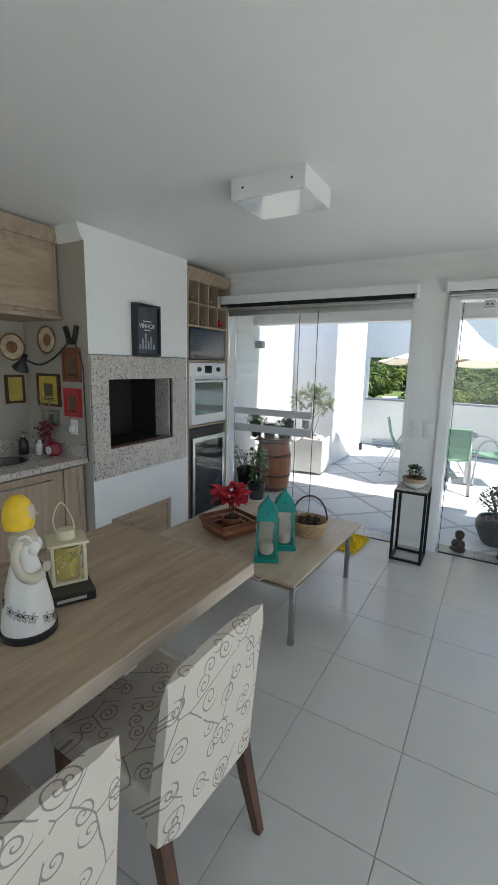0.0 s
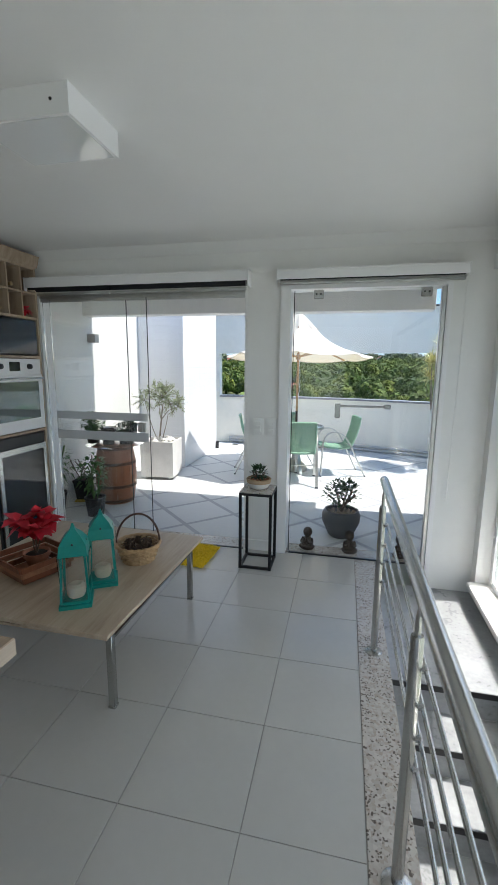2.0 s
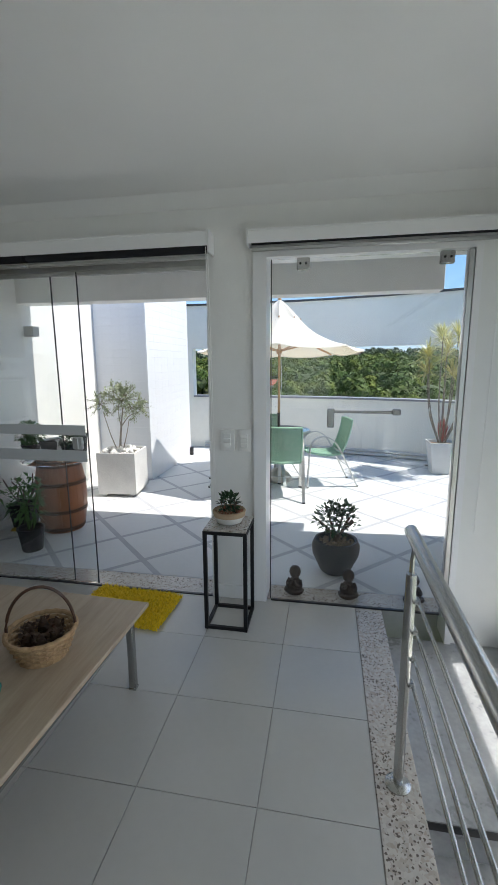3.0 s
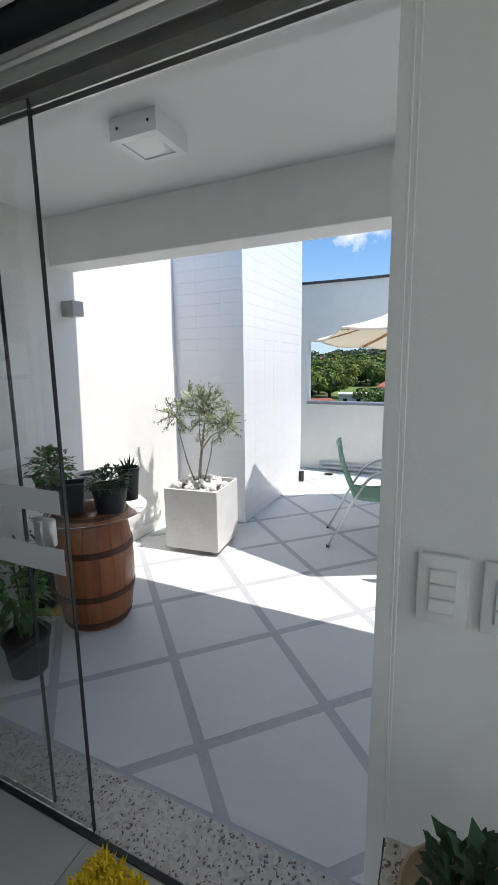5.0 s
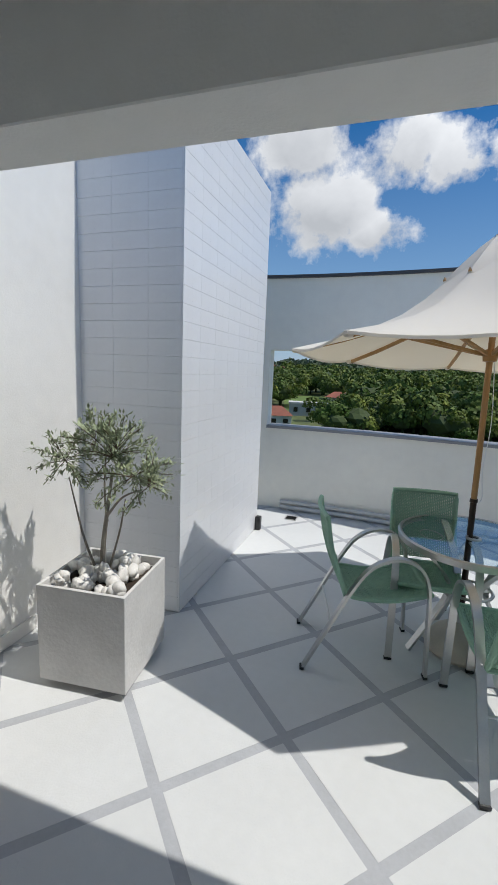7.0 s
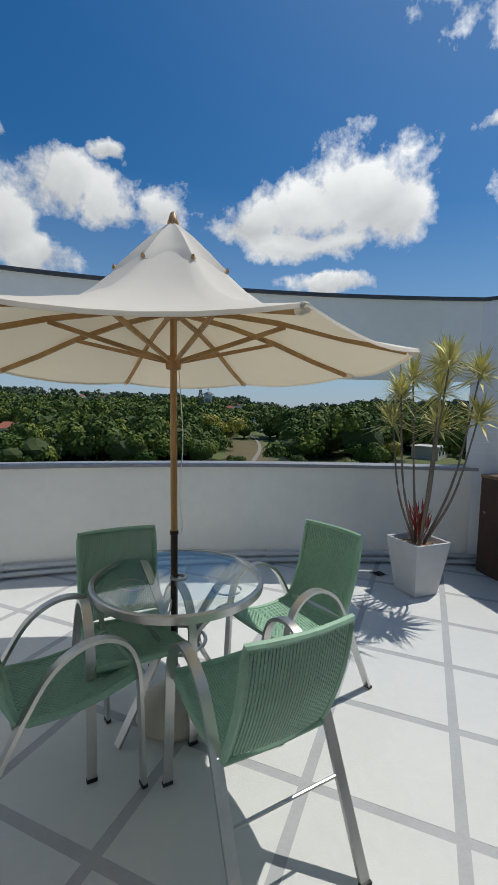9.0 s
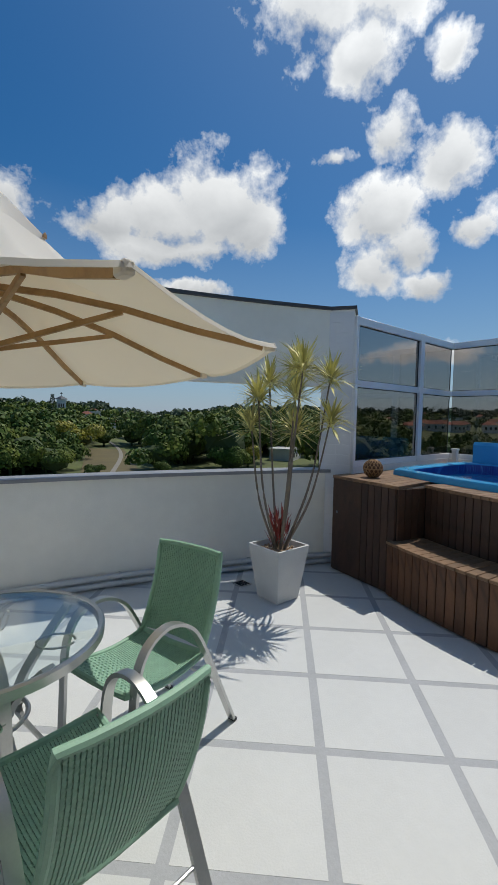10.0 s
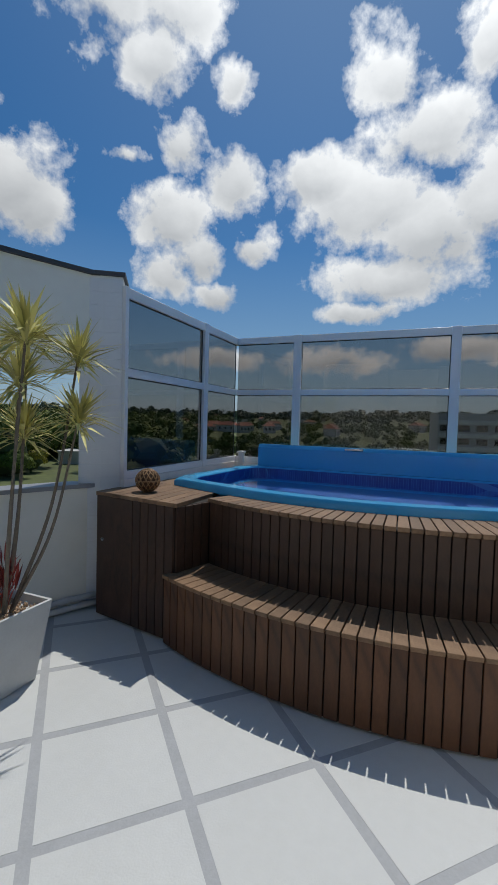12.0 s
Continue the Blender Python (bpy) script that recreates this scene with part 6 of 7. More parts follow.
def patio_chair():
    """Facing +y; side frames are single aluminium arches."""
    c = thing("patio_chair", "green woven cord patio chair with aluminium frame", "chair", group="patio chairs")
    hw = 0.205

    def back(u, v):
        return Vector(((u - 0.5) * 2 * (hw - 0.022), -0.13 - 0.115 * v - 0.02 * math.sin(3.14 * v) - 0.02 * (1 - (2 * u - 1) ** 2), 0.42 + 0.388 * v))

    def seat(u, v):
        return Vector(((u - 0.5) * 2 * (hw - 0.022), -0.13 + 0.42 * v, 0.405 + 0.035 * v - 0.03 * math.sin(3.14 * v) - 0.008 * (1 - (2 * u - 1) ** 2)))
    part("back_weave", woven(0.37, 0.43, 34, 44, back), M_GREEN, c, smooth=None)
    part("seat_weave", woven(0.37, 0.42, 34, 40, seat), M_GREEN, c, smooth=None)
    n = 12
    loop = [back(0, 1 - k / n) for k in range(n)] + [seat(0, k / n) for k in range(n)] + [seat(k / 6, 1) for k in range(6)] + [seat(1, 1 - k / n) for k in range(n)] + [back(1, k / n) for k in range(n)] + [back(1 - k / 6, 1) for k in range(6)]
    part("wrapped_frame", tube(loop, 0.013, 8, True), M_GREEN, c, "green cord-wrapped frame")
    part("cross_roll", tube([seat(0, 0), seat(0.5, 0), seat(1, 0)], 0.014, 8), M_GREEN, c, "green cord-wrapped cross bar")
    for s in (-1, 1):
        pts = smooth_path([(s * hw, -0.33, 0.0), (s * hw, -0.22, 0.22), (s * hw, -0.11, 0.44), (s * hw, -0.02, 0.57), (s * hw, 0.10, 0.625), (s * hw, 0.21, 0.59), (s * hw, 0.265, 0.48), (s * hw, 0.28, 0.25), (s * hw, 0.29, 0.0)], 5)
        part("arm_leg_band", sweep(pts, [(-0.018, -0.007), (0.018, -0.007), (0.018, 0.007), (-0.018, 0.007)], up=(0, 0, 1)), M_ALU, c, "bent aluminium arm and leg")
        part("seat_bracket", merge(tube([(s * hw, 0.272, 0.435), (s * (hw - 0.03), 0.272, 0.435)], 0.008, 8), tube([(s * hw, -0.125, 0.415), (s * (hw - 0.03), -0.125, 0.41)], 0.008, 8)), M_ALU, c)
        for y in (-0.33, 0.29):
            part("foot_cap", box(s * hw - 0.02, s * hw + 0.02, y - 0.011, y + 0.011, 0, 0.014, 0.002), M_BLACK, c)
    part("stretcher", tube([(-hw, -0.20, 0.26), (hw, -0.20, 0.26)], 0.006, 8), M_ALU, c)
    return c


pc = patio_chair()
pc.matrix_world = pose(-0.075, 6.83, 0, 0, 0, -76)
copy_thing(pc, pose(0.25, 7.10, 0, 0, 0, 186))
copy_thing(pc, pose(1.06, 6.985, 0, 0, 0, 106))
copy_thing(pc, pose(0.58, 6.41, 0, 0, 0, 7))

tb = thing("patio_table", "round glass patio table on aluminium legs", "table")
p = part("glass_top", lathe([(0.02, 0.722), (0.335, 0.722), (0.335, 0.730), (0.02, 0.730)], 56, False), mat("greenish_glass", (0.86, 0.95, 0.95), 0.0, Transmission_Weight=1.0, IOR=1.45), tb)
p.visible_shadow = False
part("rim", lathe([(0.33, 0.695), (0.35, 0.695), (0.352, 0.73), (0.345, 0.736), (0.333, 0.732)], 56, False), M_ALU, tb, "aluminium rim")
tb.matrix_world = pose(0.462, 7.03, 0, 0, 0, 20) @ Matrix.Diagonal((1.10, 1.10, 0.905, 1))
part("hole_ring", lathe([(0.024, 0.718), (0.036, 0.718), (0.036, 0.735), (0.024, 0.735)], 24, False), M_ALU, tb)
for k in range(4):
    m = pose(0, 0, 0, 0, 0, 90 * k)
    pts = smooth_path([(0.30, 0, 0.71), (0.20, 0, 0.60), (0.11, 0, 0.47), (0.10, 0, 0.36), (0.17, 0, 0.20), (0.27, 0, 0.0)], 5)
    part("leg", moved(sweep(pts, rect_section(0.038, 0.012)), m), M_ALU, tb, "curved aluminium leg")
    part("scroll", moved(tube([(0.20 + 0.06 * math.cos(j * 0.42), 0.0, 0.67 + 0.03 * math.sin(j * 0.42)) for j in range(15)], 0.004, 6), m @ pose(0, 0, 0, 0, 0, 45)), M_ALU, tb, "thin aluminium scroll")
part("brace_ring", tube([(0.115 * math.cos(6.2832 * k / 32), 0.115 * math.sin(6.2832 * k / 32), 0.40) for k in range(32)], 0.008, 8, True), M_ALU, tb)

# umbrella
M_CANVAS = mat("cream_canvas", (0.90, 0.885, 0.845), 0.85, bump=0.25, bscale=500, Transmission_Weight=0.0)
nt = M_CANVAS.node_tree
_b, _o = nt.nodes["Principled BSDF"], nt.nodes["Material Output"]
_t, _m = nt.nodes.new("ShaderNodeBsdfTranslucent"), nt.nodes.new("ShaderNodeMixShader")
_t.inputs["Color"].default_value = (0.95, 0.85, 0.66, 1)
_m.inputs[0].default_value = 0.40
nt.links.new(_b.outputs[0], _m.inputs[1]); nt.links.new(_t.outputs[0], _m.inputs[2]); nt.links.new(_m.outputs[0], _o.inputs[0])
M_UMBWOOD = wood("honey_pole_wood", (0.30, 0.15, 0.05), (0.50, 0.28, 0.11), (14, 14, 1.5), 0.4)
M_RIB = wood("honey_rib_wood", (0.28, 0.15, 0.05), (0.48, 0.28, 0.11), (6, 6, 6), 0.45)
um = thing("parasol", "cream canvas parasol with wooden ribs and vent cap", "parasol")
um.matrix_world = pose(0.45, 7.03, 0, -2.6, 0, 5) @ Matrix.Diagonal((0.955, 0.955, 0.987, 1))


def canopy(profile, n=8, sub=6, sag=0.03, scallop=0.0):
    bm = bmesh.new()
    rows = []
    for i, (r, z) in enumerate(profile):
        ring = []
        for k in range(n * sub):
            f = (k % sub) / sub
            a = 2 * math.pi * k / (n * sub)
            edge = math.cos(math.pi / n) / math.cos((f - 0.5) * 2 * math.pi / n)
            bow = 4 * f * (1 - f)
            rr = r * edge * (1 - scallop * bow)
            ring.append(bm.verts.new((rr * math.cos(a), rr * math.sin(a), z - sag * bow * r)))
        rows.append(ring)
    m = n * sub
    for a, b in zip(rows, rows[1:]):
        for k in range(m):
            bm.faces.new((a[k], a[(k + 1) % m], b[(k + 1) % m], b[k]))
    bmesh.ops.recalc_face_normals(bm, faces=bm.faces[:])
    bmesh.ops.solidify(bm, geom=bm.faces[:], thickness=0.002)
    return bm


part("canopy", canopy([(1.09, 1.652), (1.085, 1.665), (0.88, 1.712), (0.66, 1.778), (0.48, 1.86), (0.36, 1.945), (0.28, 2.02), (0.18, 2.11)], sag=0.03), M_CANVAS, um, smooth=50)
part("vent_cap", canopy([(0.275, 2.032), (0.27, 2.042), (0.19, 2.125), (0.11, 2.205), (0.025, 2.275)], sag=0.03, scallop=0.10), M_CANVAS, um, "canvas vent cap", smooth=50)
part("finial", lathe([(0.024, 2.27), (0.028, 2.282), (0.022, 2.30), (0.014, 2.325), (0.003, 2.335)], 16), M_UMBWOOD, um, "turned wooden finial")
part("pole", lathe([(0.0165, 0.86), (0.0165, 2.275)], 16), M_UMBWOOD, um)
part("lower_pole", lathe([(0.017, 0.08), (0.017, 0.86), (0.021, 0.862), (0.021, 0.88)], 16), mat("dark_brown_pole", (0.05, 0.028, 0.018), 0.4), um, "dark lower pole")
part("hub", lathe([(0.02, 1.85), (0.045, 1.855), (0.045, 1.895), (0.02, 1.90)], 16), M_UMBWOOD, um)
part("runner", lathe([(0.02, 1.62), (0.035, 1.625), (0.04, 1.665), (0.028, 1.685), (0.02, 1.685)], 16), M_UMBWOOD, um)
for k in range(8):
    a = math.radians(45 * k)
    rb = part("rib", moved(sweep([(0.04, 0, 1.88), (0.30, 0, 1.845), (0.55, 0, 1.79), (0.80, 0, 1.715), (1.04, 0, 1.655)], rect_section(0.014, 0.022)), pose(0, 0, 0, 0, 0, 45 * k)), M_RIB, um, "slim wooden rib")
    part("strut", moved(sweep([(0.035, 0, 1.66), (0.54, 0, 1.782)], rect_section(0.014, 0.018)), pose(0, 0, 0, 0, 0, 45 * k)), M_RIB, rb, "wooden strut")
    part("tip_pocket", moved(box(1.045, 1.086, -0.014, 0.014, 1.640, 1.668, 0.005), pose(0, 0, 0, 0, 0, 45 * k)), M_CANVAS, um, "stitched corner pocket")
    part("vent_loop", moved(lathe([(0.012, 0.0), (0.008, 0.012), (0.002, 0.02)], 4), pose(0, 0, 0, 0, 0, 45 * k) @ pose(0.268, 0, 2.036, 0, 12, 0)), M_RIB, um, "small tan vent loop")
part("cord", tube(smooth_path([(0.02, -0.02, 1.62), (0.035, -0.03, 1.3), (0.02, -0.025, 1.05), (0.035, -0.02, 0.9), (0.02, -0.02, 0.86)]), 0.0025, 6), M_WHITEPLASTIC, um, "pale pull cord")
part("foot", moved(lathe([(0.175, 0), (0.185, 0.02), (0.175, 0.05), (0.14, 0.095), (0.07, 0.15), (0.035, 0.165)], 36), pose(0, 0, 0, 2.6)), mat("cream_cement", (0.60, 0.55, 0.47), 0.75, var=0.1, vscale=10), um, "round cream cement foot")
part("sleeve", lathe([(0.026, 0.15), (0.026, 0.24), (0.02, 0.242)], 16), M_ALU, um)

# tapered planter with dracaena
dp = thing("tapered_planter", "tapered square pale grey planter", "planter", 2.582, 7.748, 0)


part("tub", frustum(0.115, 0.172, 0, 0.43), mat("pale_grey_planter", (0.58, 0.585, 0.58), 0.6, var=0.06, vscale=8, bump=0.2), dp)
part("gravel", pebbles(rng, 330, 0.14, 0.385, 0.011, True), mat("tan_gravel", (0.40, 0.28, 0.18), 0.8, var=0.3, vscale=40), dp, "tan gravel")
dc = thing("dracaena", "tall dracaena with spiky yellow-green leaf heads", "plant", 2.582, 7.748, 0.39)
M_DRAC = leaf_material("dracaena_leaf", (0.64, 0.59, 0.22), 0.35)
M_DRACRED = leaf_material("red_cordyline_leaf", (0.30, 0.05, 0.035), 0.4)
heads = [((x * 0.12, y * 0.12, 0), (x * 0.75, y * 0.6, z * 0.42), (x, y, z)) for x, y, z in ((-0.16, -0.36, 1.41), (0.19, -0.32, 1.35), (0.10, -0.06, 1.45), (-0.23, 0.02, 1.20), (-0.22, 0.11, 1.0), (0.17, -0.35, 1.04), (0.05, -0.10, 0.98), (0.03, 0.18, 1.34), (-0.06, -0.2, 1.22))]
for k, h in enumerate(heads):
    part("stem", tube(smooth_path(h, 8), 0.011, 8, scale=[1 - 0.03 * j for j in range(len(smooth_path(h, 8)))]), mat("ringed_grey_stem", (0.20, 0.16, 0.12), 0.85, var=0.3, vscale=60, bump=0.6, bscale=90), dc)
    top = Vector(h[-1])
    sp = []
    for j in range(105):
        a, e = rng.uniform(0, 6.283), rng.uniform(-0.35, 1.4)
        sp.append((top + Vector((0, 0, -0.08 * rng.random())), (math.cos(a) * math.cos(e), math.sin(a) * math.cos(e), math.sin(e))))
    part("leaf_head", leaves(sp, 0.25, 0.0098, rng, 0.16, 0.3, 2.6), M_DRAC, dc, "spiky yellow-green leaf head")
sp = [((rng.uniform(-0.05, 0.05), rng.uniform(-0.05, 0.05), rng.uniform(0.0, 0.22)), (rng.uniform(-0.6, 0.6), rng.uniform(-0.6, 0.6), 1.4)) for _ in range(90)]
part("red_leaves", leaves(sp, 0.17, 0.008, rng, 0.15, 0.3, 2.0), M_DRACRED, dc, "red-brown young leaves")

# pipes, drains, small box
for z, off in ((0.035, 0.06), (0.09, 0.045)):
    ob = thing("pipe", "pale plastic pipe along the parapet foot", "pipe", 0, 0, 0, group="pipes along the parapet")
    part("run", tube([(x, back_y(x) - off, z) for x in [-1.1 + 4.65 * k / 30 for k in range(31)]] + [(3.60, back_y(3.6) + 0.05 - off, z)], 0.022, 10), mat("pale_grey_pvc", (0.55, 0.56, 0.56), 0.5, var=0.05), ob)
    for x in (-0.5, 0.6, 1.7, 2.8):
        part("clip", tube([(x, back_y(x) - off - 0.026, z), (x, back_y(x) - off, z + 0.026), (x, back_y(x) - 0.001, z + 0.02)], 0.005, 6), M_ALU, ob)
for x, y in ((-0.91, 8.81), (2.53, 8.13)):
    ob = thing("floor_drain", "square metal floor drain grate", "drain", x, y, 0, group="floor drains")
    part("frame", merge(box(-0.06, 0.06, -0.06, -0.05, 0, 0.005), box(-0.06, 0.06, 0.05, 0.06, 0, 0.005), box(-0.06, -0.05, -0.05, 0.05, 0, 0.005), box(0.05, 0.06, -0.05, 0.05, 0, 0.005)), M_ALU, ob)
    for k in range(6):
        part("bar", box(-0.05, 0.05, -0.046 + k * 0.0165, -0.037 + k * 0.0165, 0.001, 0.004), M_BLACKMETAL, ob)
solid("junction_box", box(-0.025, 0.025, -0.03, 0.03, 0, 0.13, 0.008, 2), M_BLACK, "black weatherproof box at the pillar foot", "box", at=pose(PIL_X + 0.027, 8.36, 0))

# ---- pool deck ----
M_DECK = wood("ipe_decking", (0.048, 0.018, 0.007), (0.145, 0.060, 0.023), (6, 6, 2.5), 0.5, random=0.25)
# dark wood of the side block; on upper risers, shade put into the colour
M_DECKDARKSHADED = wood("dark_oiled_decking", (0.028, 0.014, 0.009), (0.085, 0.042, 0.024), (6, 6, 2.5), 0.5, random=0.2)
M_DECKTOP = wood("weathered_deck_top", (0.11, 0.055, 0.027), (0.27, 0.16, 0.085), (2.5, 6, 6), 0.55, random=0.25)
# near-black colour of the solid cores behind the board gaps
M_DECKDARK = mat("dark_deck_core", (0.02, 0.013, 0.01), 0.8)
CX, CY = 6.0, 6.0


def arc(R, t):
    return CX - R * math.cos(t), CY + R * math.sin(t)


T0, T1, NSL = 0.425, -0.76, 47
dk = thing("pool_deck", "curved dark hardwood pool deck with one step", "deck", 0, 0, 0)
ts = [T0 + (T1 - T0) * k / 40 for k in range(41)]
part("step_core", prism([arc(2.945, t) for t in ts] + [arc(2.60, t) for t in reversed(ts)], 0, 0.428), M_DECKDARK, dk, "near-black solid core of the deck")
part("deck_core", prism([arc(2.595, t) for t in ts] + [arc(2.30, t) for t in reversed(ts)], 0, 0.872), M_DECKDARK, dk, "near-black solid core of the deck")


def shared(name, mesh, parent, m):
    ob = new(name, mesh)
    ob.parent = parent
    ob.matrix_local = m
    return ob


dt = (T1 - T0) / NSL
first = {}
for k in range(NSL):
    t = T0 + dt * (k + 0.5)
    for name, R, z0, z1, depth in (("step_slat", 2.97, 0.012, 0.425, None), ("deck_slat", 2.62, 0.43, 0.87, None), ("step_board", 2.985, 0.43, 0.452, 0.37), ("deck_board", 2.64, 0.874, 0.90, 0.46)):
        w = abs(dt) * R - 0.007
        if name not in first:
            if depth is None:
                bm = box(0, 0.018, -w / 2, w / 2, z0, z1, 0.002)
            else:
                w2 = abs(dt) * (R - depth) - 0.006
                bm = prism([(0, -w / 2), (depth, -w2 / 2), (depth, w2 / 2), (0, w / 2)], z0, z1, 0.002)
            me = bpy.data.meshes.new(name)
            bm.to_mesh(me); bm.free(); me.materials.append({"deck_slat": M_DECKDARKSHADED, "step_slat": M_DECK}.get(name, M_DECKTOP))
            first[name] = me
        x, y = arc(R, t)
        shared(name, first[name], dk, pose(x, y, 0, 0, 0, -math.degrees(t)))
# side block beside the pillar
part("block_core", prism([(3.46, 7.90), (3.34, 7.18), (3.62, 7.10), (3.95, 7.2), (4.0, 7.62), (4.05, 7.84)], 0, 0.872), M_DECKDARK, dk, "near-black solid core of the deck")
def slat_row(x0, y0, x1, y1, n, z0, z1):
    d = Vector((x1 - x0, y1 - y0))
    a = math.degrees(math.atan2(d.y, d.x))
    w = d.length / n
    for k in range(n):
        ob = part("block_slat", box(0.003, w - 0.003, -0.018, 0, z0, z1, 0.002), M_DECKDARKSHADED, dk)
        ob.matrix_local = pose(x0 + d.x * k / n, y0 + d.y * k / n, 0, 0, 0, a)
slat_row(3.46, 7.90, 3.40, 7.54, 1, 0.012, 0.87)
slat_row(3.40, 7.54, 3.34, 7.18, 5, 0.012, 0.87)
slat_row(3.34, 7.18, 3.62, 7.10, 4, 0.43, 0.87)
for k in range(9):
    y0 = 7.155 + k * 0.083
    f = (y0 - 7.18) / 0.72
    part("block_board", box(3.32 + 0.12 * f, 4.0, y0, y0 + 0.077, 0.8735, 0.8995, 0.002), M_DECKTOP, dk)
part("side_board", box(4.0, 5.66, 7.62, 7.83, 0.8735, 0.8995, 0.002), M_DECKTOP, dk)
part("side_core", box(4.05, 5.66, 7.62, 7.84, 0, 0.87), M_DECKDARK, dk, "near-black solid core of the deck")
part("rear_core", box(5.46, 5.66, 3.6, 7.62, 0, 0.87), M_DECKDARK, dk, "near-black solid core of the deck")
solid("door_knob", moved(lathe([(0.008, 0), (0.012, 0.012), (0.006, 0.018)], 12), pose(3.44, 7.84, 0.56, 0, -90, 8)), M_STEEL, "small steel knob of the deck hatch", "knob")

# pool
M_POOL = mat("sky_blue_fibreglass", (0.06, 0.40, 0.72), 0.18, var=0.03, vscale=3)
def pool_tile():
    m = mat("blue_pool_mosaic", (0.01, 0.06, 0.30), 0.3)
    nt, b, obj = colour_source(m)
    bt = nt.nodes.new("ShaderNodeTexBrick")
    bt.offset = 0.0
    bt.inputs["Scale"].default_value = 22
    bt.inputs["Color1"].default_value, bt.inputs["Color2"].default_value, bt.inputs["Mortar"].default_value = (0.008, 0.05, 0.28, 1), (0.015, 0.08, 0.36, 1), (0.05, 0.2, 0.5, 1)
    bt.inputs["Brick Width"].default_value, bt.inputs["Row Height"].default_value, bt.inputs["Mortar Size"].default_value = 0.5, 0.5, 0.03
    nt.links.new(obj, bt.inputs["Vector"]); nt.links.new(bt.outputs[0], b.inputs["Base Color"])
    return m
pl = thing("pool", "sky-blue fibreglass plunge pool set in the deck", "pool", 0, 0, 0)
edge = smooth_path([(3.98, 7.60, 0), (3.82, 7.15, 0), (3.68, 6.6, 0), (3.66, 6.0, 0), (3.80, 5.35, 0), (4.12, 4.65, 0), (4.6, 4.15, 0), (5.3, 4.0, 0), (5.45, 4.4, 0), (5.45, 5.6, 0), (5.45, 6.9, 0), (5.43, 7.42, 0), (5.28, 7.60, 0), (4.7, 7.64, 0), (4.2, 7.66, 0)], 5)
pc_ = Vector((4.62, 5.95, 0))
def ringpts(k, z):
    return [Vector((pc_.x + (p.x - pc_.x) * k[0], pc_.y + (p.y - pc_.y) * k[1], z)) for p in edge]
bm = bmesh.new()
rings = []
for k, z in (((1.0, 1.0), 0.895), ((1.0, 1.0), 0.935), ((0.985, 0.99), 0.955), ((0.88, 0.93), 0.955), ((0.868, 0.9215), 0.94), ((0.84, 0.905), 0.40), ((0.80, 0.88), 0.36)):
    rings.append([bm.verts.new(p) for p in ringpts(k, z)])
for a, b in zip(rings, rings[1:]):
    for k in range(len(a)):
        bm.faces.new((a[k], a[(k + 1) % len(a)], b[(k + 1) % len(b)], b[k]))
bmesh.ops.recalc_face_normals(bm, faces=bm.faces[:])
part("shell", bm, M_POOL, pl, smooth=50)
part("floor_mosaic", prism([(p.x, p.y) for p in ringpts((0.835, 0.90), 0)], 0.355, 0.42), pool_tile(), pl, "dark blue mosaic floor")
bm = bmesh.new()
lo, hi = [bm.verts.new(p) for p in ringpts((0.8645, 0.9192), 0.938)], [bm.verts.new(p) for p in ringpts((0.845, 0.908), 0.56)]
for k in range(len(lo)):
    bm.faces.new((lo[k], lo[(k + 1) % len(lo)], hi[(k + 1) % len(lo)], hi[k]))
part("waterline_mosaic", bm, pool_tile(), pl, "dark blue mosaic lining")
M_WATER = mat("pool_water", (0.75, 0.9, 0.98), 0.02, Transmission_Weight=1.0, IOR=1.33, bump=0.5, bscale=7)
bm = bmesh.new()
bm.faces.new([bm.verts.new(p) for p in ringpts((0.862, 0.917), 0.875)])
wt = part("water", bm, M_WATER, pl, "rippled clear water", smooth=None)
wt.visible_shadow = False
prof = [(0.0, 0.0), (0.14, 0.0), (0.14, 0.21), (0.11, 0.245), (0.03, 0.245), (0.0, 0.2)]
part("headrest", sweep([(5.47, 7.44, 0.945), (5.47, 7.36, 0.945), (5.47, 4.1, 0.945)], [(-0.07 + a, b) for a, b in prof], scale=None), M_POOL, pl, "raised blue backrest")
part("spout", merge(box(5.36, 5.44, 6.32, 6.50, 1.165, 1.185, 0.004), box(5.42, 5.46, 6.34, 6.48, 1.10, 1.18)), M_STEEL, pl, "steel water spout")
bs = thing("woven_lantern", "round woven rattan lantern on the deck", "lantern", 3.60, 7.58, 0.90)
M_RATTAN = wood("rattan", (0.20, 0.10, 0.04), (0.45, 0.26, 0.12), (25, 25, 25), 0.6)
bands = []
for k in range(14):
    a = k * math.pi / 7
    for sgn in (-1, 1):
        bands.append(tube([(0.085 * math.sin(0.25 + 2.64 * j / 24) * math.cos(a + sgn * 1.6 * j / 24), 0.085 * math.sin(0.25 + 2.64 * j / 24) * math.sin(a + sgn * 1.6 * j / 24), 0.082 - 0.082 * math.cos(0.25 + 2.64 * j / 24)) for j in range(25)], 0.004, 5))
part("weave", merge(*bands), M_RATTAN, bs)
part("rings", merge(*[tube([(r * math.cos(6.2832 * j / 24), r * math.sin(6.2832 * j / 24), z) for j in range(24)], 0.005, 6, True) for r, z in ((0.025, 0.006), (0.085, 0.082), (0.024, 0.162))]), M_RATTAN, bs)
part("liner", lathe([(0.03, 0.01), (0.07, 0.04), (0.079, 0.082), (0.07, 0.125), (0.028, 0.158)], 20, False), mat("dark_inner_rattan", (0.12, 0.06, 0.03), 0.8), bs)
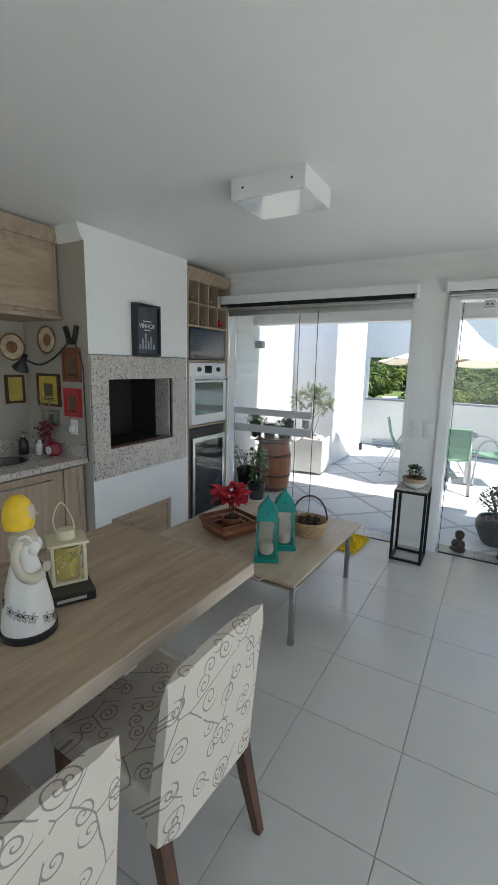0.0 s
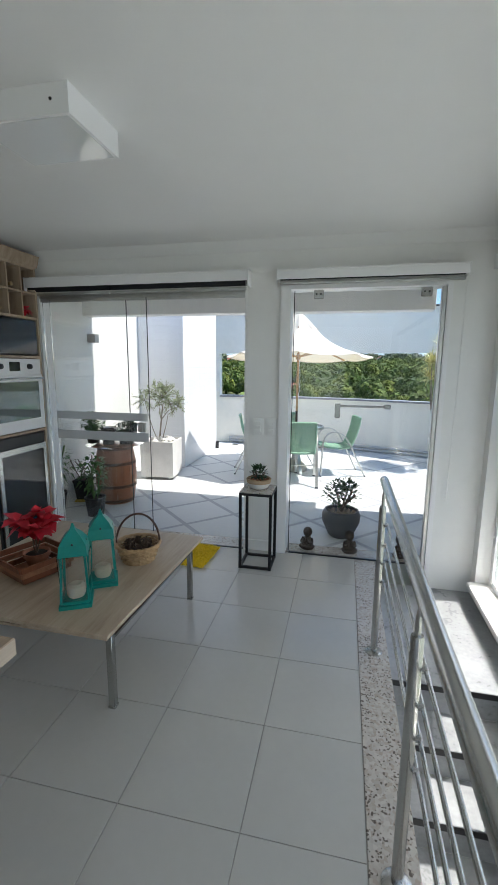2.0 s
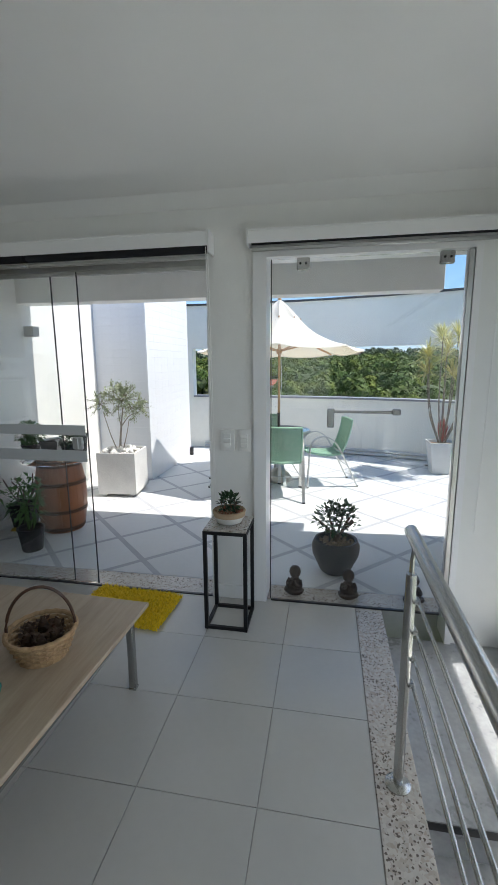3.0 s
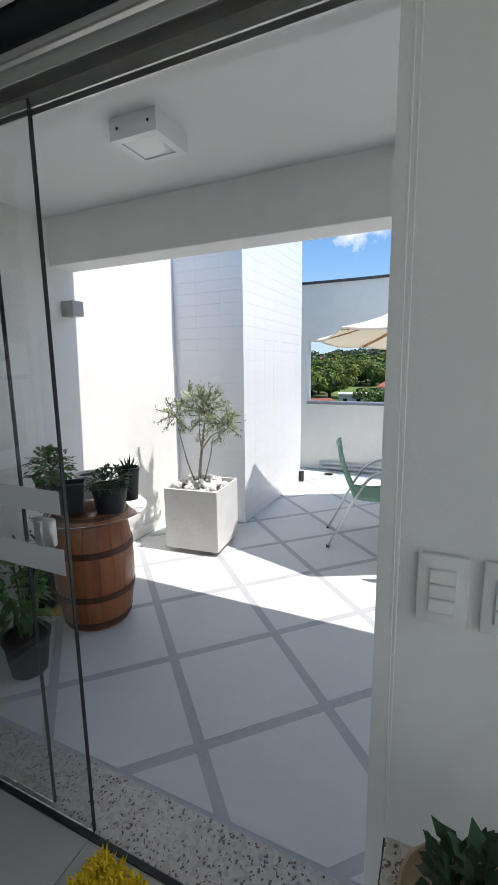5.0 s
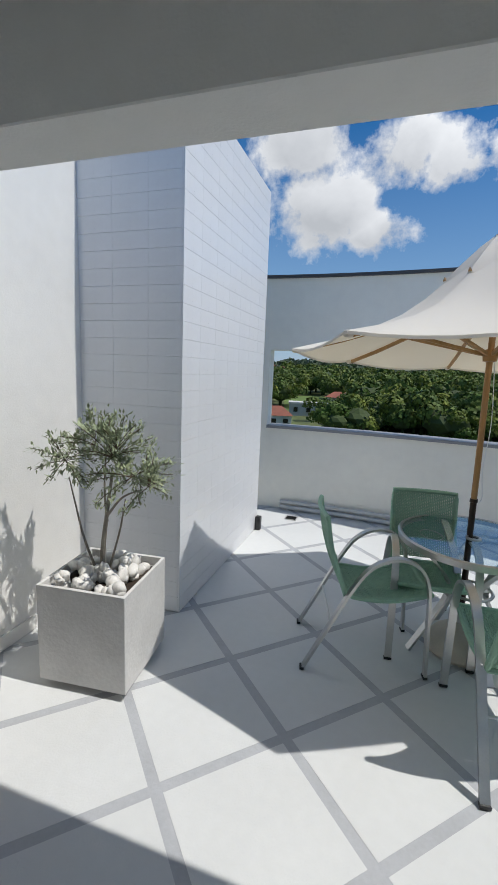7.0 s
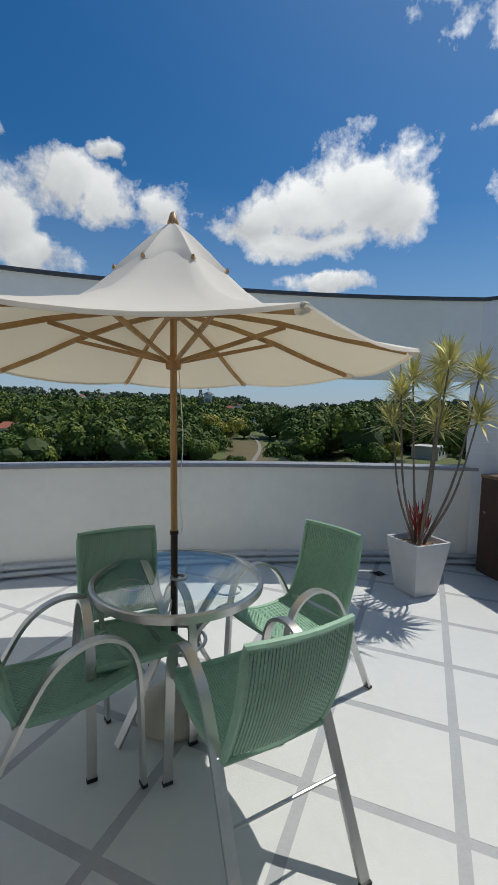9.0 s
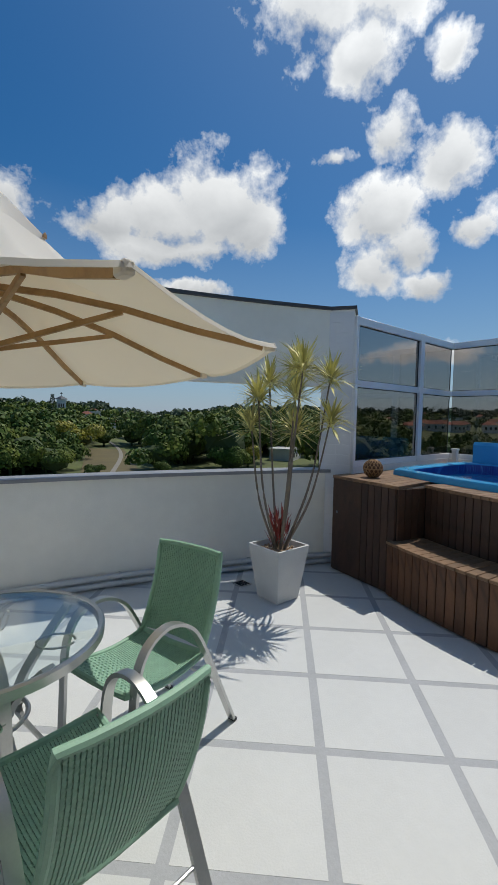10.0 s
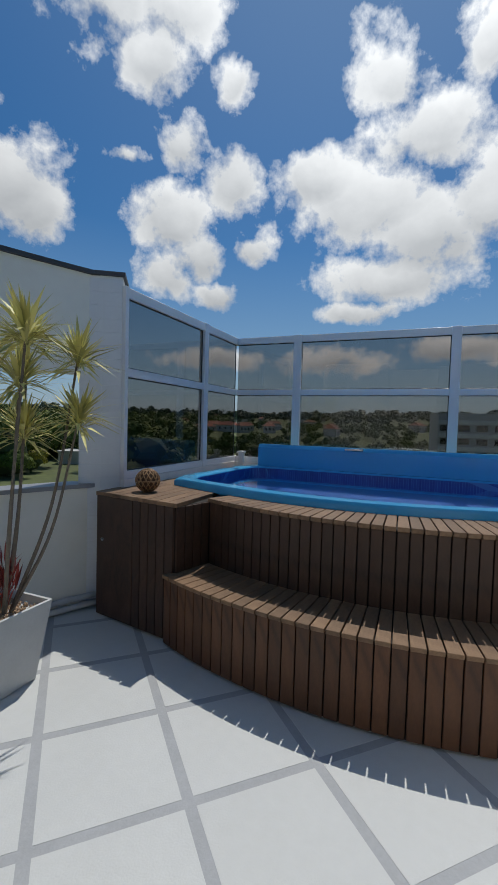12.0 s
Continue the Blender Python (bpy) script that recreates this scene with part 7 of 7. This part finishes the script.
ob = thing("deck_lamp", "small white box lamp at the glass corner", "lamp", 5.58, 7.72, 0.90)
part("body", merge(box(-0.03, 0.03, -0.03, 0.03, 0, 0.17, 0.003), box(-0.04, 0.04, -0.04, 0.04, 0.17, 0.19, 0.003)), M_WHITEPLASTIC, ob)

# glass wind screen
ws = thing("wind_screen", "white aluminium wind screen with bronze glass", "screen", 0, 0, 0)
def rail(x0, x1, y0, y1, z, h):
    part("rail", box(x0, x1, y0, y1, z, z + h, 0.003), M_WHITEMETAL, ws)
for z, h in ((0.96, 0.06), (1.74, 0.065), (2.33, 0.075)):
    rail(3.66, 5.75, 7.85, 7.91, z, h)
    rail(5.69, 5.75, 3.0, 7.85, z, h)
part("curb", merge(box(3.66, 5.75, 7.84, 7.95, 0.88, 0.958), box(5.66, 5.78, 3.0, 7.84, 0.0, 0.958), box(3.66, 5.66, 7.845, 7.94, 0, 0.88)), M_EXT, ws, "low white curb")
for x, y, wx, wy in ((4.93, 7.88, 0.085, 0.07), (5.72, 7.12, 0.07, 0.09), (5.72, 5.52, 0.07, 0.09), (5.72, 3.92, 0.07, 0.09), (3.68, 7.88, 0.04, 0.07)):
    part("post", box(x - wx / 2, x + wx / 2, y - wy / 2, y + wy / 2, 0.958, 2.41, 0.003), M_WHITEMETAL, ws)
for a, b in ((3.70, 4.888), (4.973, 5.70)):
    for z0, z1 in ((1.02, 1.74), (1.805, 2.33)):
        p = part("pane", box(a, b, 7.876, 7.884, z0, z1), M_TINT, ws)
        p.visible_shadow = False
        part("gasket", merge(box(a, b, 7.873, 7.887, z0, z0 + 0.008), box(a, b, 7.873, 7.887, z1 - 0.008, z1), box(b - 0.01, b, 7.873, 7.887, z0 + 0.008, z1 - 0.008)), M_BLACK, ws, "black gasket")
for a, b in ((7.165, 7.85), (5.565, 7.075), (3.965, 5.475), (3.02, 3.875)):
    for z0, z1 in ((1.02, 1.74), (1.805, 2.33)):
        p = part("pane", box(5.716, 5.724, a, b, z0, z1), M_TINT, ws)
        p.visible_shadow = False
        part("gasket", merge(box(5.713, 5.727, a, b, z0, z0 + 0.008), box(5.713, 5.727, a, b, z1 - 0.008, z1), box(5.713, 5.727, a, a + 0.008, z0 + 0.008, z1 - 0.008)), M_BLACK, ws, "black gasket")

# ---- distance ----
RIDGE = ((-180, 0.8), (-60, 1.0), (-16, 0.9), (-8, 1.3), (0, 1.0), (12, 0.9), (17, 0.7), (21, 0.9), (25, 0.0), (28, -0.25), (33, 0.1), (38, 0.8), (45, 0.9), (60, 0.8), (70, 0.7), (85, 1.2), (100, 1.2), (140, 0.9), (180, 0.8))


def ground_z(x, y):
    """Flat valley floor under the building; hills rise to a ridge about 900 m off, by compass bearing."""
    r, az = math.hypot(x, y - 5), math.degrees(math.atan2(x, y - 5))
    for (a0, e0), (a1, e1) in zip(RIDGE, RIDGE[1:]):
        if a0 <= az <= a1:
            f = (az - a0) / (a1 - a0)
            e = e0 + (e1 - e0) * f * f * (3 - 2 * f)
            break
    top = 1.4 + 900 * math.tan(radians(e))
    f = min(1, max(0, (r - 130) / 770))
    bumps = noise.noise(Vector((x * 0.006, y * 0.006, 0.3))) * 5 * min(1, max(0, (r - 160) / 300))
    return -13 + (top + 13) * f ** 1.25 + bumps * (1 - 0.6 * f) - max(0, r - 900) * 0.012


M_GRASS = mat("meadow", (0.105, 0.125, 0.04), 0.95, var=0.45, vscale=0.05)
verts, faces = [], []
NA, NR = 160, 46
for j in range(NR):
    r = 0.0 if j == 0 else 9.0 * 1.142 ** j
    for k in range(NA):
        a = 6.28318 * k / NA
        x, y = 1.5 + r * math.sin(a), 3 + r * math.cos(a)
        verts.append((x, y, ground_z(x, y)))
for j in range(NR - 1):
    for k in range(NA):
        faces.append((j * NA + k, j * NA + (k + 1) % NA, (j + 1) * NA + (k + 1) % NA, (j + 1) * NA + k))
me = bpy.data.meshes.new("ground")
me.from_pydata(verts, [], faces)
me.materials.append(M_GRASS)
me.shade_smooth()
tagged(new("ground", me), "green valley floor and hills to the horizon", kind="structure")


def woods(name, label, spots, material, seed, core_mat):
    """Tree crowns as clouds of small leaf clumps round cores coloured dark as crown shade; spots are (x, y, radius,
    height, clumps).
    """
    rs = np.random.default_rng(seed)
    V, F, off = [], [], 0
    for x, y, r, h, n in spots:
        z0 = ground_z(x, y)
        lobes = rs.normal(0, 0.5, (6, 3)) * np.array([r, r, r * 0.45])
        which = rs.integers(0, 6, n)
        d = rs.normal(0, 1, (n, 3))
        d /= np.linalg.norm(d, axis=1)[:, None]
        d[:, 2] = np.abs(d[:, 2]) * 1.0 - 0.25
        c = lobes[which] + d * (r * 0.55 * rs.uniform(0.8, 1.08, (n, 1)))
        c += np.array([x, y, z0 + h])
        s = r * rs.uniform(0.034, 0.068, (n, 1)) * (1800 / n) ** 0.42
        nrm = d + rs.normal(0, 0.28, (n, 3))
        nrm /= np.linalg.norm(nrm, axis=1)[:, None]
        t = np.cross(nrm, rs.normal(0, 1, (n, 3)))
        t /= np.linalg.norm(t, axis=1)[:, None]
        b = np.cross(nrm, t)
        quad = np.stack([c - t * s - b * s * 0.5, c + t * s * 0.6 - b * s, c + t * s + b * s * 0.6, c - t * s * 0.5 + b * s], 1).reshape(-1, 3)
        V.append(quad)
        F.append(np.arange(off, off + 4 * n).reshape(-1, 4))
        off += 4 * n
    me = bpy.data.meshes.new(name)
    allv = np.concatenate(V).astype(np.float32)
    nq = len(allv) // 4
    me.vertices.add(len(allv)); me.vertices.foreach_set("co", allv.ravel())
    me.loops.add(len(allv)); me.loops.foreach_set("vertex_index", np.arange(len(allv), dtype=np.int32))
    me.polygons.add(nq); me.polygons.foreach_set("loop_start", np.arange(nq, dtype=np.int32) * 4)
    me.update(calc_edges=True)
    me.materials.append(material)
    tagged(new(name, me), label, "trees", kind="stuff")
    # opaque cores, with the crowns' inner shade put into their colour, and trunks
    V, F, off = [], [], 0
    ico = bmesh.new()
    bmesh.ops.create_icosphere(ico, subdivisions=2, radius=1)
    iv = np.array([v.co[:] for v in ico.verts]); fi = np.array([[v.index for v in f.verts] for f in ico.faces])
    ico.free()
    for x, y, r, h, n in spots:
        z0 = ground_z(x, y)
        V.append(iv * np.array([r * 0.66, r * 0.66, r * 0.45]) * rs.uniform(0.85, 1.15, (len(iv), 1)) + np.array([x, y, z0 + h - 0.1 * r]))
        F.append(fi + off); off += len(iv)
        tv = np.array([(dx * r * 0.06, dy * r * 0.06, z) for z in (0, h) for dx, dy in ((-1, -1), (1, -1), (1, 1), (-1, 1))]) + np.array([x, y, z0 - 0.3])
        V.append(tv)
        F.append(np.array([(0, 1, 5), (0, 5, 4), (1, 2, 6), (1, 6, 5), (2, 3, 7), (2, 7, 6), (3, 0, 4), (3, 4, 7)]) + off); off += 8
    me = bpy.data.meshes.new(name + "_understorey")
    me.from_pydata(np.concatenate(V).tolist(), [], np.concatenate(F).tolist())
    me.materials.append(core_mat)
    tagged(new(name + "_understorey", me), "opaque crown cores coloured dark as shade, with trunks", "trees", kind="stuff")


rng = random.Random(21)
near, mid, far, yellow = [], [], [], []


def bearing(az, r):
    return r * math.sin(radians(az)), 5 + r * math.cos(radians(az))


# houses first, so that the woods leave them in view: bearing, distance, width, depth, height, turn, flat roof
HOUSES = [(-10.3, 150, 13, 7, 4.6, 12, True), (-15.0, 122, 10, 8, 3.4, 20, False), (-6.3, 190, 10, 8, 4.0, -10, False), (-14.5, 330, 12, 8, 5, 5, True), (45.5, 150, 12, 8, 4, 30, True)]
for k in range(26):
    HOUSES.append((rng.uniform(19, 33), rng.uniform(330, 640), rng.uniform(9, 15), rng.uniform(7, 10), rng.uniform(4, 6), rng.uniform(0, 180), k % 4 == 0))
for k in range(14):
    HOUSES.append((rng.uniform(-17, 12), rng.uniform(520, 820), rng.uniform(10, 18), rng.uniform(7, 10), rng.uniform(4, 7), rng.uniform(0, 180), k % 3 == 0))
for k in range(50):
    HOUSES.append((rng.uniform(52, 118), rng.uniform(330, 760), rng.uniform(9, 18), rng.uniform(8, 11), rng.uniform(4, 7), rng.uniform(0, 180), k % 3 == 0))
CLEARINGS = ((18.6, 28.5, 80, 185), (21.8, 24.6, 185, 330), (-16.5, -7.3, 80, 168), (-13.5, -8.0, 168, 235), (-8, -5, 150, 192), (15.5, 18.5, 235, 310))


def scatter(n, a0, a1, r0, r1, s0, s1, clumps, to):
    for _ in range(n):
        az, r, size, rise = rng.uniform(a0, a1), rng.uniform(r0 ** 2, r1 ** 2) ** 0.5, rng.uniform(s0, s1), rng.uniform(0.72, 1.0)
        if any(b0 < az < b1 and q0 < r < q1 for b0, b1, q0, q1 in CLEARINGS):
            continue
        if any(h[1] - 55 < r < h[1] + 12 and abs(az - h[0]) < math.degrees((h[2] * 0.5 + size * 0.6) / h[1]) for h in HOUSES[2:]):
            continue
        to.append((*bearing(az, r), size, size * rise, clumps))


scatter(520, -48, 58, 110, 270, 5.5, 9.0, 1250, near)
scatter(60, -13, 16, 108, 150, 4.0, 6.0, 1600, near)
scatter(900, -52, 64, 260, 600, 5.0, 8.5, 200, mid)
scatter(420, 58, 128, 120, 480, 3.0, 5.0, 150, mid)
scatter(1700, -58, 135, 560, 1150, 5, 10, 50, far)
for az, r, size, rise in ((32.3, 140, 9.5, 0.75), (30.5, 165, 8, 0.9), (35, 168, 8, 0.9), (16.3, 113, 4.6, 0.7), (38.3, 118, 5.5, 0.65), (22.0, 190, 5.0, 0.8), (20.8, 108, 2.2, 0.7), (29.5, 112, 2.4, 0.7)):
    near.append((*bearing(az, r), size, size * rise, 3200))
for az, r, size, rise in ((17.6, 150, 6.2, 1.15), (19.4, 158, 5.5, 1.15), (15.9, 160, 5.2, 1.1), (40.5, 125, 4.0, 0.8), (-3, 185, 5, 1.1)):
    yellow.append((*bearing(az, r), size, size * rise, 2600))
M_WOODS = leaf_material("tree_foliage", (0.10, 0.138, 0.034), 0.38)
nt, b, obj = colour_source(M_WOODS)
tn, tr, th = nt.nodes.new("ShaderNodeTexNoise"), ramp_node(nt, [(0.35, (0.55, 0.7, 0.5)), (0.5, (1.0, 1.0, 1.0)), (0.66, (1.6, 1.35, 0.9))]), nt.nodes.new("ShaderNodeMix")
tn.inputs["Scale"].default_value = 0.14
th.data_type, th.blend_type = 'RGBA', 'MULTIPLY'
th.inputs["Factor"].default_value = 1.0
nt.links.new(obj, tn.inputs["Vector"]); nt.links.new(tn.outputs["Fac"], tr.inputs[0])
nt.links.new(b.inputs["Base Color"].links[0].from_socket, th.inputs[6]); nt.links.new(tr.outputs[0], th.inputs[7])
nt.links.new(th.outputs[2], b.inputs["Base Color"])
b.inputs["Specular IOR Level"].default_value = 0.12
# core colour holds the shade inside the crowns
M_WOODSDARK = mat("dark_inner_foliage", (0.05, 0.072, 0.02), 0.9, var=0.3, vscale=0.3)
M_YELLOWTREE = leaf_material("yellow_blossom_foliage", (0.30, 0.27, 0.025), 0.45)
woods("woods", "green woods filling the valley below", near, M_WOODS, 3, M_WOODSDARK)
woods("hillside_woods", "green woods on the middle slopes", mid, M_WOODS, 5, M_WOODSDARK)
# ridge leaves are bluer: aerial haze mixed into the base colour
woods("ridge_woods", "woods along the far ridge, with distance haze in their colour", far, leaf_material("far_foliage", (0.075, 0.105, 0.05), 0.35), 6, M_WOODSDARK)
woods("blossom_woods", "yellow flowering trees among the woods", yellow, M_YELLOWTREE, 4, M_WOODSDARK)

M_ROOF = random_shade(mat("clay_roof", (0.26, 0.09, 0.055), 0.85, var=0.2, vscale=0.5), 0.3)
M_HOUSE = random_shade(mat("house_render", (0.62, 0.60, 0.56), 0.85, var=0.08, vscale=0.3), 0.2)


def far_house(x, y, w, d, h, rz, flat):
    z = ground_z(x, y)
    hs = thing("house", "white flat-roofed house among the trees" if flat else "pale house with a clay tile roof", "house", x, y, z - 0.5, rz, group="houses in the valley")
    part("wall", box(-w / 2, w / 2, -d / 2, d / 2, 0, h), M_HOUSE, hs)
    if flat:
        part("roof", box(-w / 2 - 0.3, w / 2 + 0.3, -d / 2 - 0.3, d / 2 + 0.3, h, h + 0.5), M_HOUSE, hs)
    else:
        bm = bmesh.new()
        v = [bm.verts.new(c) for c in ((-w / 2 - 0.5, -d / 2 - 0.5, h), (w / 2 + 0.5, -d / 2 - 0.5, h), (w / 2 + 0.5, d / 2 + 0.5, h), (-w / 2 - 0.5, d / 2 + 0.5, h), (-w / 2 + d * 0.3, 0, h + d * 0.3), (w / 2 - d * 0.3, 0, h + d * 0.3))]
        for f in ((0, 1, 5, 4), (1, 2, 5), (2, 3, 4, 5), (3, 0, 4), (3, 2, 1, 0)):
            bm.faces.new([v[i] for i in f])
        part("roof", bm, M_ROOF, hs)
    for side in (-1, 1):
        for k in range(3):
            part("window", box(-w / 3 + k * w / 3 - 0.7, -w / 3 + k * w / 3 + 0.7, side * (d / 2 + 0.03) - 0.05, side * (d / 2 + 0.03) + 0.05, h * 0.4, h * 0.75), M_BLACKGLASS, hs)


for az, r, w, d, h, rz, flat in HOUSES:
    far_house(*bearing(az, r), w, d, h, rz, flat)


def draped(name, label, material, outline_rows, lift):
    """A strip of ground cover that follows the valley floor; rows of (bearing, bearing, distance)."""
    vs, fs, n = [], [], 8
    for a0, a1, r in outline_rows:
        for k in range(n + 1):
            x, y = bearing(a0 + (a1 - a0) * k / n, r)
            vs.append((x, y, ground_z(x, y) + lift))
    for q in range(len(outline_rows) - 1):
        for k in range(n):
            a = q * (n + 1) + k
            fs.append((a, a + 1, a + n + 2, a + n + 1))
    me = bpy.data.meshes.new(name)
    me.from_pydata(vs, [], fs)
    me.materials.append(material)
    tagged(new(name, me), label, kind="structure")


draped("ground_field", "dry tan grass field in the valley", mat("dry_grass", (0.135, 0.11, 0.05), 0.95, var=0.3, vscale=0.12), [(18.9 + 0.15 * k, 27.2 - 0.35 * k, 84 + 12 * k) for k in range(9)], 0.12)
draped("road", "pale curving lane across the field", mat("pale_gravel_lane", (0.27, 0.25, 0.21), 0.9, var=0.15, vscale=0.3), [(23.6 + 1.6 * math.sin(k * 0.33) - 1.1 + 60 / (100 + 12 * k) * -0.6, 23.6 + 1.6 * math.sin(k * 0.33) - 1.1 + 60 / (100 + 12 * k) * 0.6, 100 + 12 * k) for k in range(18)], 0.25)
draped("pasture", "bright green pasture beside the houses", mat("green_pasture", (0.13, 0.19, 0.045), 0.95, var=0.3, vscale=0.1), [(-13.5, -8.0, 168 + 12 * k) for k in range(6)], 0.12)
tx, ty = bearing(17.1, 300)
ww = thing("church_tower", "pale church tower with tall dark openings", "tower", tx, ty, ground_z(tx, ty) - 0.5, -17)
part("shaft", box(-2.7, 2.7, -2.7, 2.7, 0, 20.5), M_HOUSE, ww)
part("belfry_roof", lathe([(4.1, 20.5), (3.2, 21.2), (0.4, 22.6)], 4), mat("dark_slate", (0.08, 0.09, 0.10), 0.7), ww, "low dark roof")
part("cross", merge(box(-0.15, 0.15, -0.15, 0.15, 22.4, 25.2), box(-0.8, 0.8, -0.14, 0.14, 24.0, 24.35)), M_BLACKMETAL, ww, "dark iron cross")
for k in range(3):
    part("opening", box(-1.75 + 1.3 * k, -0.95 + 1.3 * k, -2.76, -2.69, 12.5, 17.8), M_BLACKGLASS, ww, "tall dark opening")
cx_, cy_ = bearing(16.1, 294)
cyp = thing("cypress", "tall narrow dark cypress beside the tower", "tree", cx_, cy_, ground_z(cx_, cy_) - 0.3)
part("trunk", lathe([(0.35, 0), (0.2, 6), (0.05, 20)], 8), M_TWIG, cyp)
part("crown", leaves([((w * math.cos(q), w * math.sin(q), z), (math.cos(q), math.sin(q), 0.9)) for q, z, w in ((rng.uniform(0, 6.283), z, (0.5 + 2.0 * math.sin(3.14 * min(1, (z - 1.5) / 22) ** 0.7)) * rng.uniform(0.75, 1.05)) for z in (rng.uniform(1.5, 23) for _ in range(1500)))], 0.9, 0.28, rng), M_LEAFDARK, cyp)

ap = thing("apartment_building", "pale apartment block beyond the wind screen", "building", 124, -3, ground_z(124, -3) - 0.5, 8)
part("wall", box(-7, 7, -8, 8, 0, 18.7), M_HOUSE, ap)
for fl in range(5):
    part("balcony_band", box(-7.6, -7.0, -8, 8, 3.2 + fl * 3.2, 4.2 + fl * 3.2), M_EXT, ap, "white balcony band")
    for k in range(4):
        part("window", box(-7.06, -6.99, -7 + k * 4, -4.5 + k * 4, 1.5 + fl * 3.2, 3.0 + fl * 3.2), M_BLACKGLASS, ap)

# ---- pieces of floors and walls ----
me = bpy.data.meshes.new("tile")
PT = 0.4375
bm = box(-PT / 2 + 0.0013, PT / 2 - 0.0013, -PT / 2 + 0.0013, PT / 2 - 0.0013, -0.0058, 0.0, 0.0008)
bm.to_mesh(me); bm.free(); me.materials.append(M_TILE)
floor_ob = bpy.data.objects["floor"]
for i in range(-6, 2):
    for j in range(-11, 5):
        x0, y0 = 0.405 + i * PT, 1.966 + j * PT
        x1, y1 = min(x0 + PT, 1.244), min(y0 + PT, 4.172)
        x0, y0 = max(x0, -2.1), max(y0, -2.94)
        if x1 - x0 < 0.03 or y1 - y0 < 0.03:
            continue
        if x1 - x0 > PT - 0.001 and y1 - y0 > PT - 0.001:
            ob = new("tile", me)
        else:
            ob = mesh_ob("tile", box(-(x1 - x0) / 2 + 0.0013, (x1 - x0) / 2 - 0.0013, -(y1 - y0) / 2 + 0.0013, (y1 - y0) / 2 - 0.0013, -0.0058, 0.0, 0.0008), M_TILE)
        ob.parent = floor_ob
        ob.matrix_local = pose((x0 + x1) / 2, (y0 + y1) / 2, 0)

slab_ob = bpy.data.objects["ground_slab"]
P, U0, V0, S = 0.547, 2.99, 3.45, 0.2515
me = bpy.data.meshes.new("slab")
bm = box(-S, S, -S, S, -0.0038, -0.0030)
bm.to_mesh(me); bm.free(); me.materials.append(M_SLAB)
LIMITS = [((WEST, 0), (1, 0)), ((0, GY1 + 0.055), (0, 1)), ((5.66, 0), (-1, 0)), ((-0.5, 9.12), (-0.02, -1)), ((1.0, 8.95), (-0.15, -1)), ((2.2, 8.62), (-0.32, -1)), ((3.6, 8.10), (-0.45, -1))]
for i in range(-3, 16):
    for j in range(-9, 14):
        u, v = U0 + P * (i + 0.5), V0 + P * (j + 0.5)
        x, y = (u - v) * 0.5 ** 0.5, (u + v) * 0.5 ** 0.5
        keep, cut = True, False
        for (px, py), (nx, ny) in LIMITS:
            ln = math.hypot(nx, ny)
            dist = ((x - px) * nx + (y - py) * ny) / ln
            if dist < -S * 1.41:
                keep = False
            elif dist < S * 1.415:
                cut = True
        if x > 4.0 and y > 4.6:
            keep = False
        if not keep:
            continue
        if not cut:
            ob = new("slab", me)
            ob.matrix_local = pose(x, y, 0, 0, 0, 45)
        else:
            bm = moved(box(-S, S, -S, S, -0.0038, -0.0030), pose(x, y, 0, 0, 0, 45))
            for (px, py), (nx, ny) in LIMITS:
                g = bm.verts[:] + bm.edges[:] + bm.faces[:]
                r = bmesh.ops.bisect_plane(bm, geom=g, plane_co=(px, py, 0), plane_no=(-nx, -ny, 0), clear_outer=True)
                ed = [e for e in r["geom_cut"] if isinstance(e, bmesh.types.BMEdge)]
                if ed:
                    bmesh.ops.edgeloop_fill(bm, edges=ed)
            if not bm.faces:
                bm.free()
                continue
            ob = mesh_ob("slab", bm, M_SLAB)
        ob.parent = slab_ob

# glazed wall tiles of the terrace pillar
M_PTILE = random_shade(mat("white_glazed_tile", (0.74, 0.75, 0.77), 0.3, var=0.03, vscale=5, bump=0.05), 0.008)
pil = bpy.data.objects["pillar_core"]
TH, TW = 0.098, 0.236
tile_mesh = {}


def wall_tile(w, m, wall=None):
    key = round(w, 3)
    if key not in tile_mesh:
        q = bpy.data.meshes.new("wall_tile")
        b = box(0.0001, w - 0.0001, -0.010, 0, 0.0005, TH - 0.0005, 0.0007)
        b.to_mesh(q); b.free(); q.materials.append(M_PTILE)
        tile_mesh[key] = q
    ob = new("wall_tile", tile_mesh[key])
    ob.parent = wall or pil
    ob.matrix_local = m


for r in range(31):
    x = WEST
    while x < PIL_X - 0.02:
        w = min(TW, PIL_X - 0.012 - x)
        wall_tile(w, pose(x, PIL_Y0 + 0.012, r * TH))
        x += TW
    y = PIL_Y0 + 0.003
    while y < PIL_Y1 - 0.02:
        w = min(TW, PIL_Y1 - y)
        wall_tile(w, pose(PIL_X - 0.012, y, r * TH, 0, 0, 90))
        y += TW

# the same tiles on the end pillar beside the pool
end_pillar = bpy.data.objects["pillar_east"]
for r in range(25):
    for k, w in ((0, 0.15), (1, 0.139)):
        wall_tile(w, pm @ pose(0.15 * k, 0, r * TH), end_pillar)
    for k in range(2):
        wall_tile(0.16, pm @ pose(0, 0.32 - 0.16 * k, r * TH, 0, 0, -90), end_pillar)
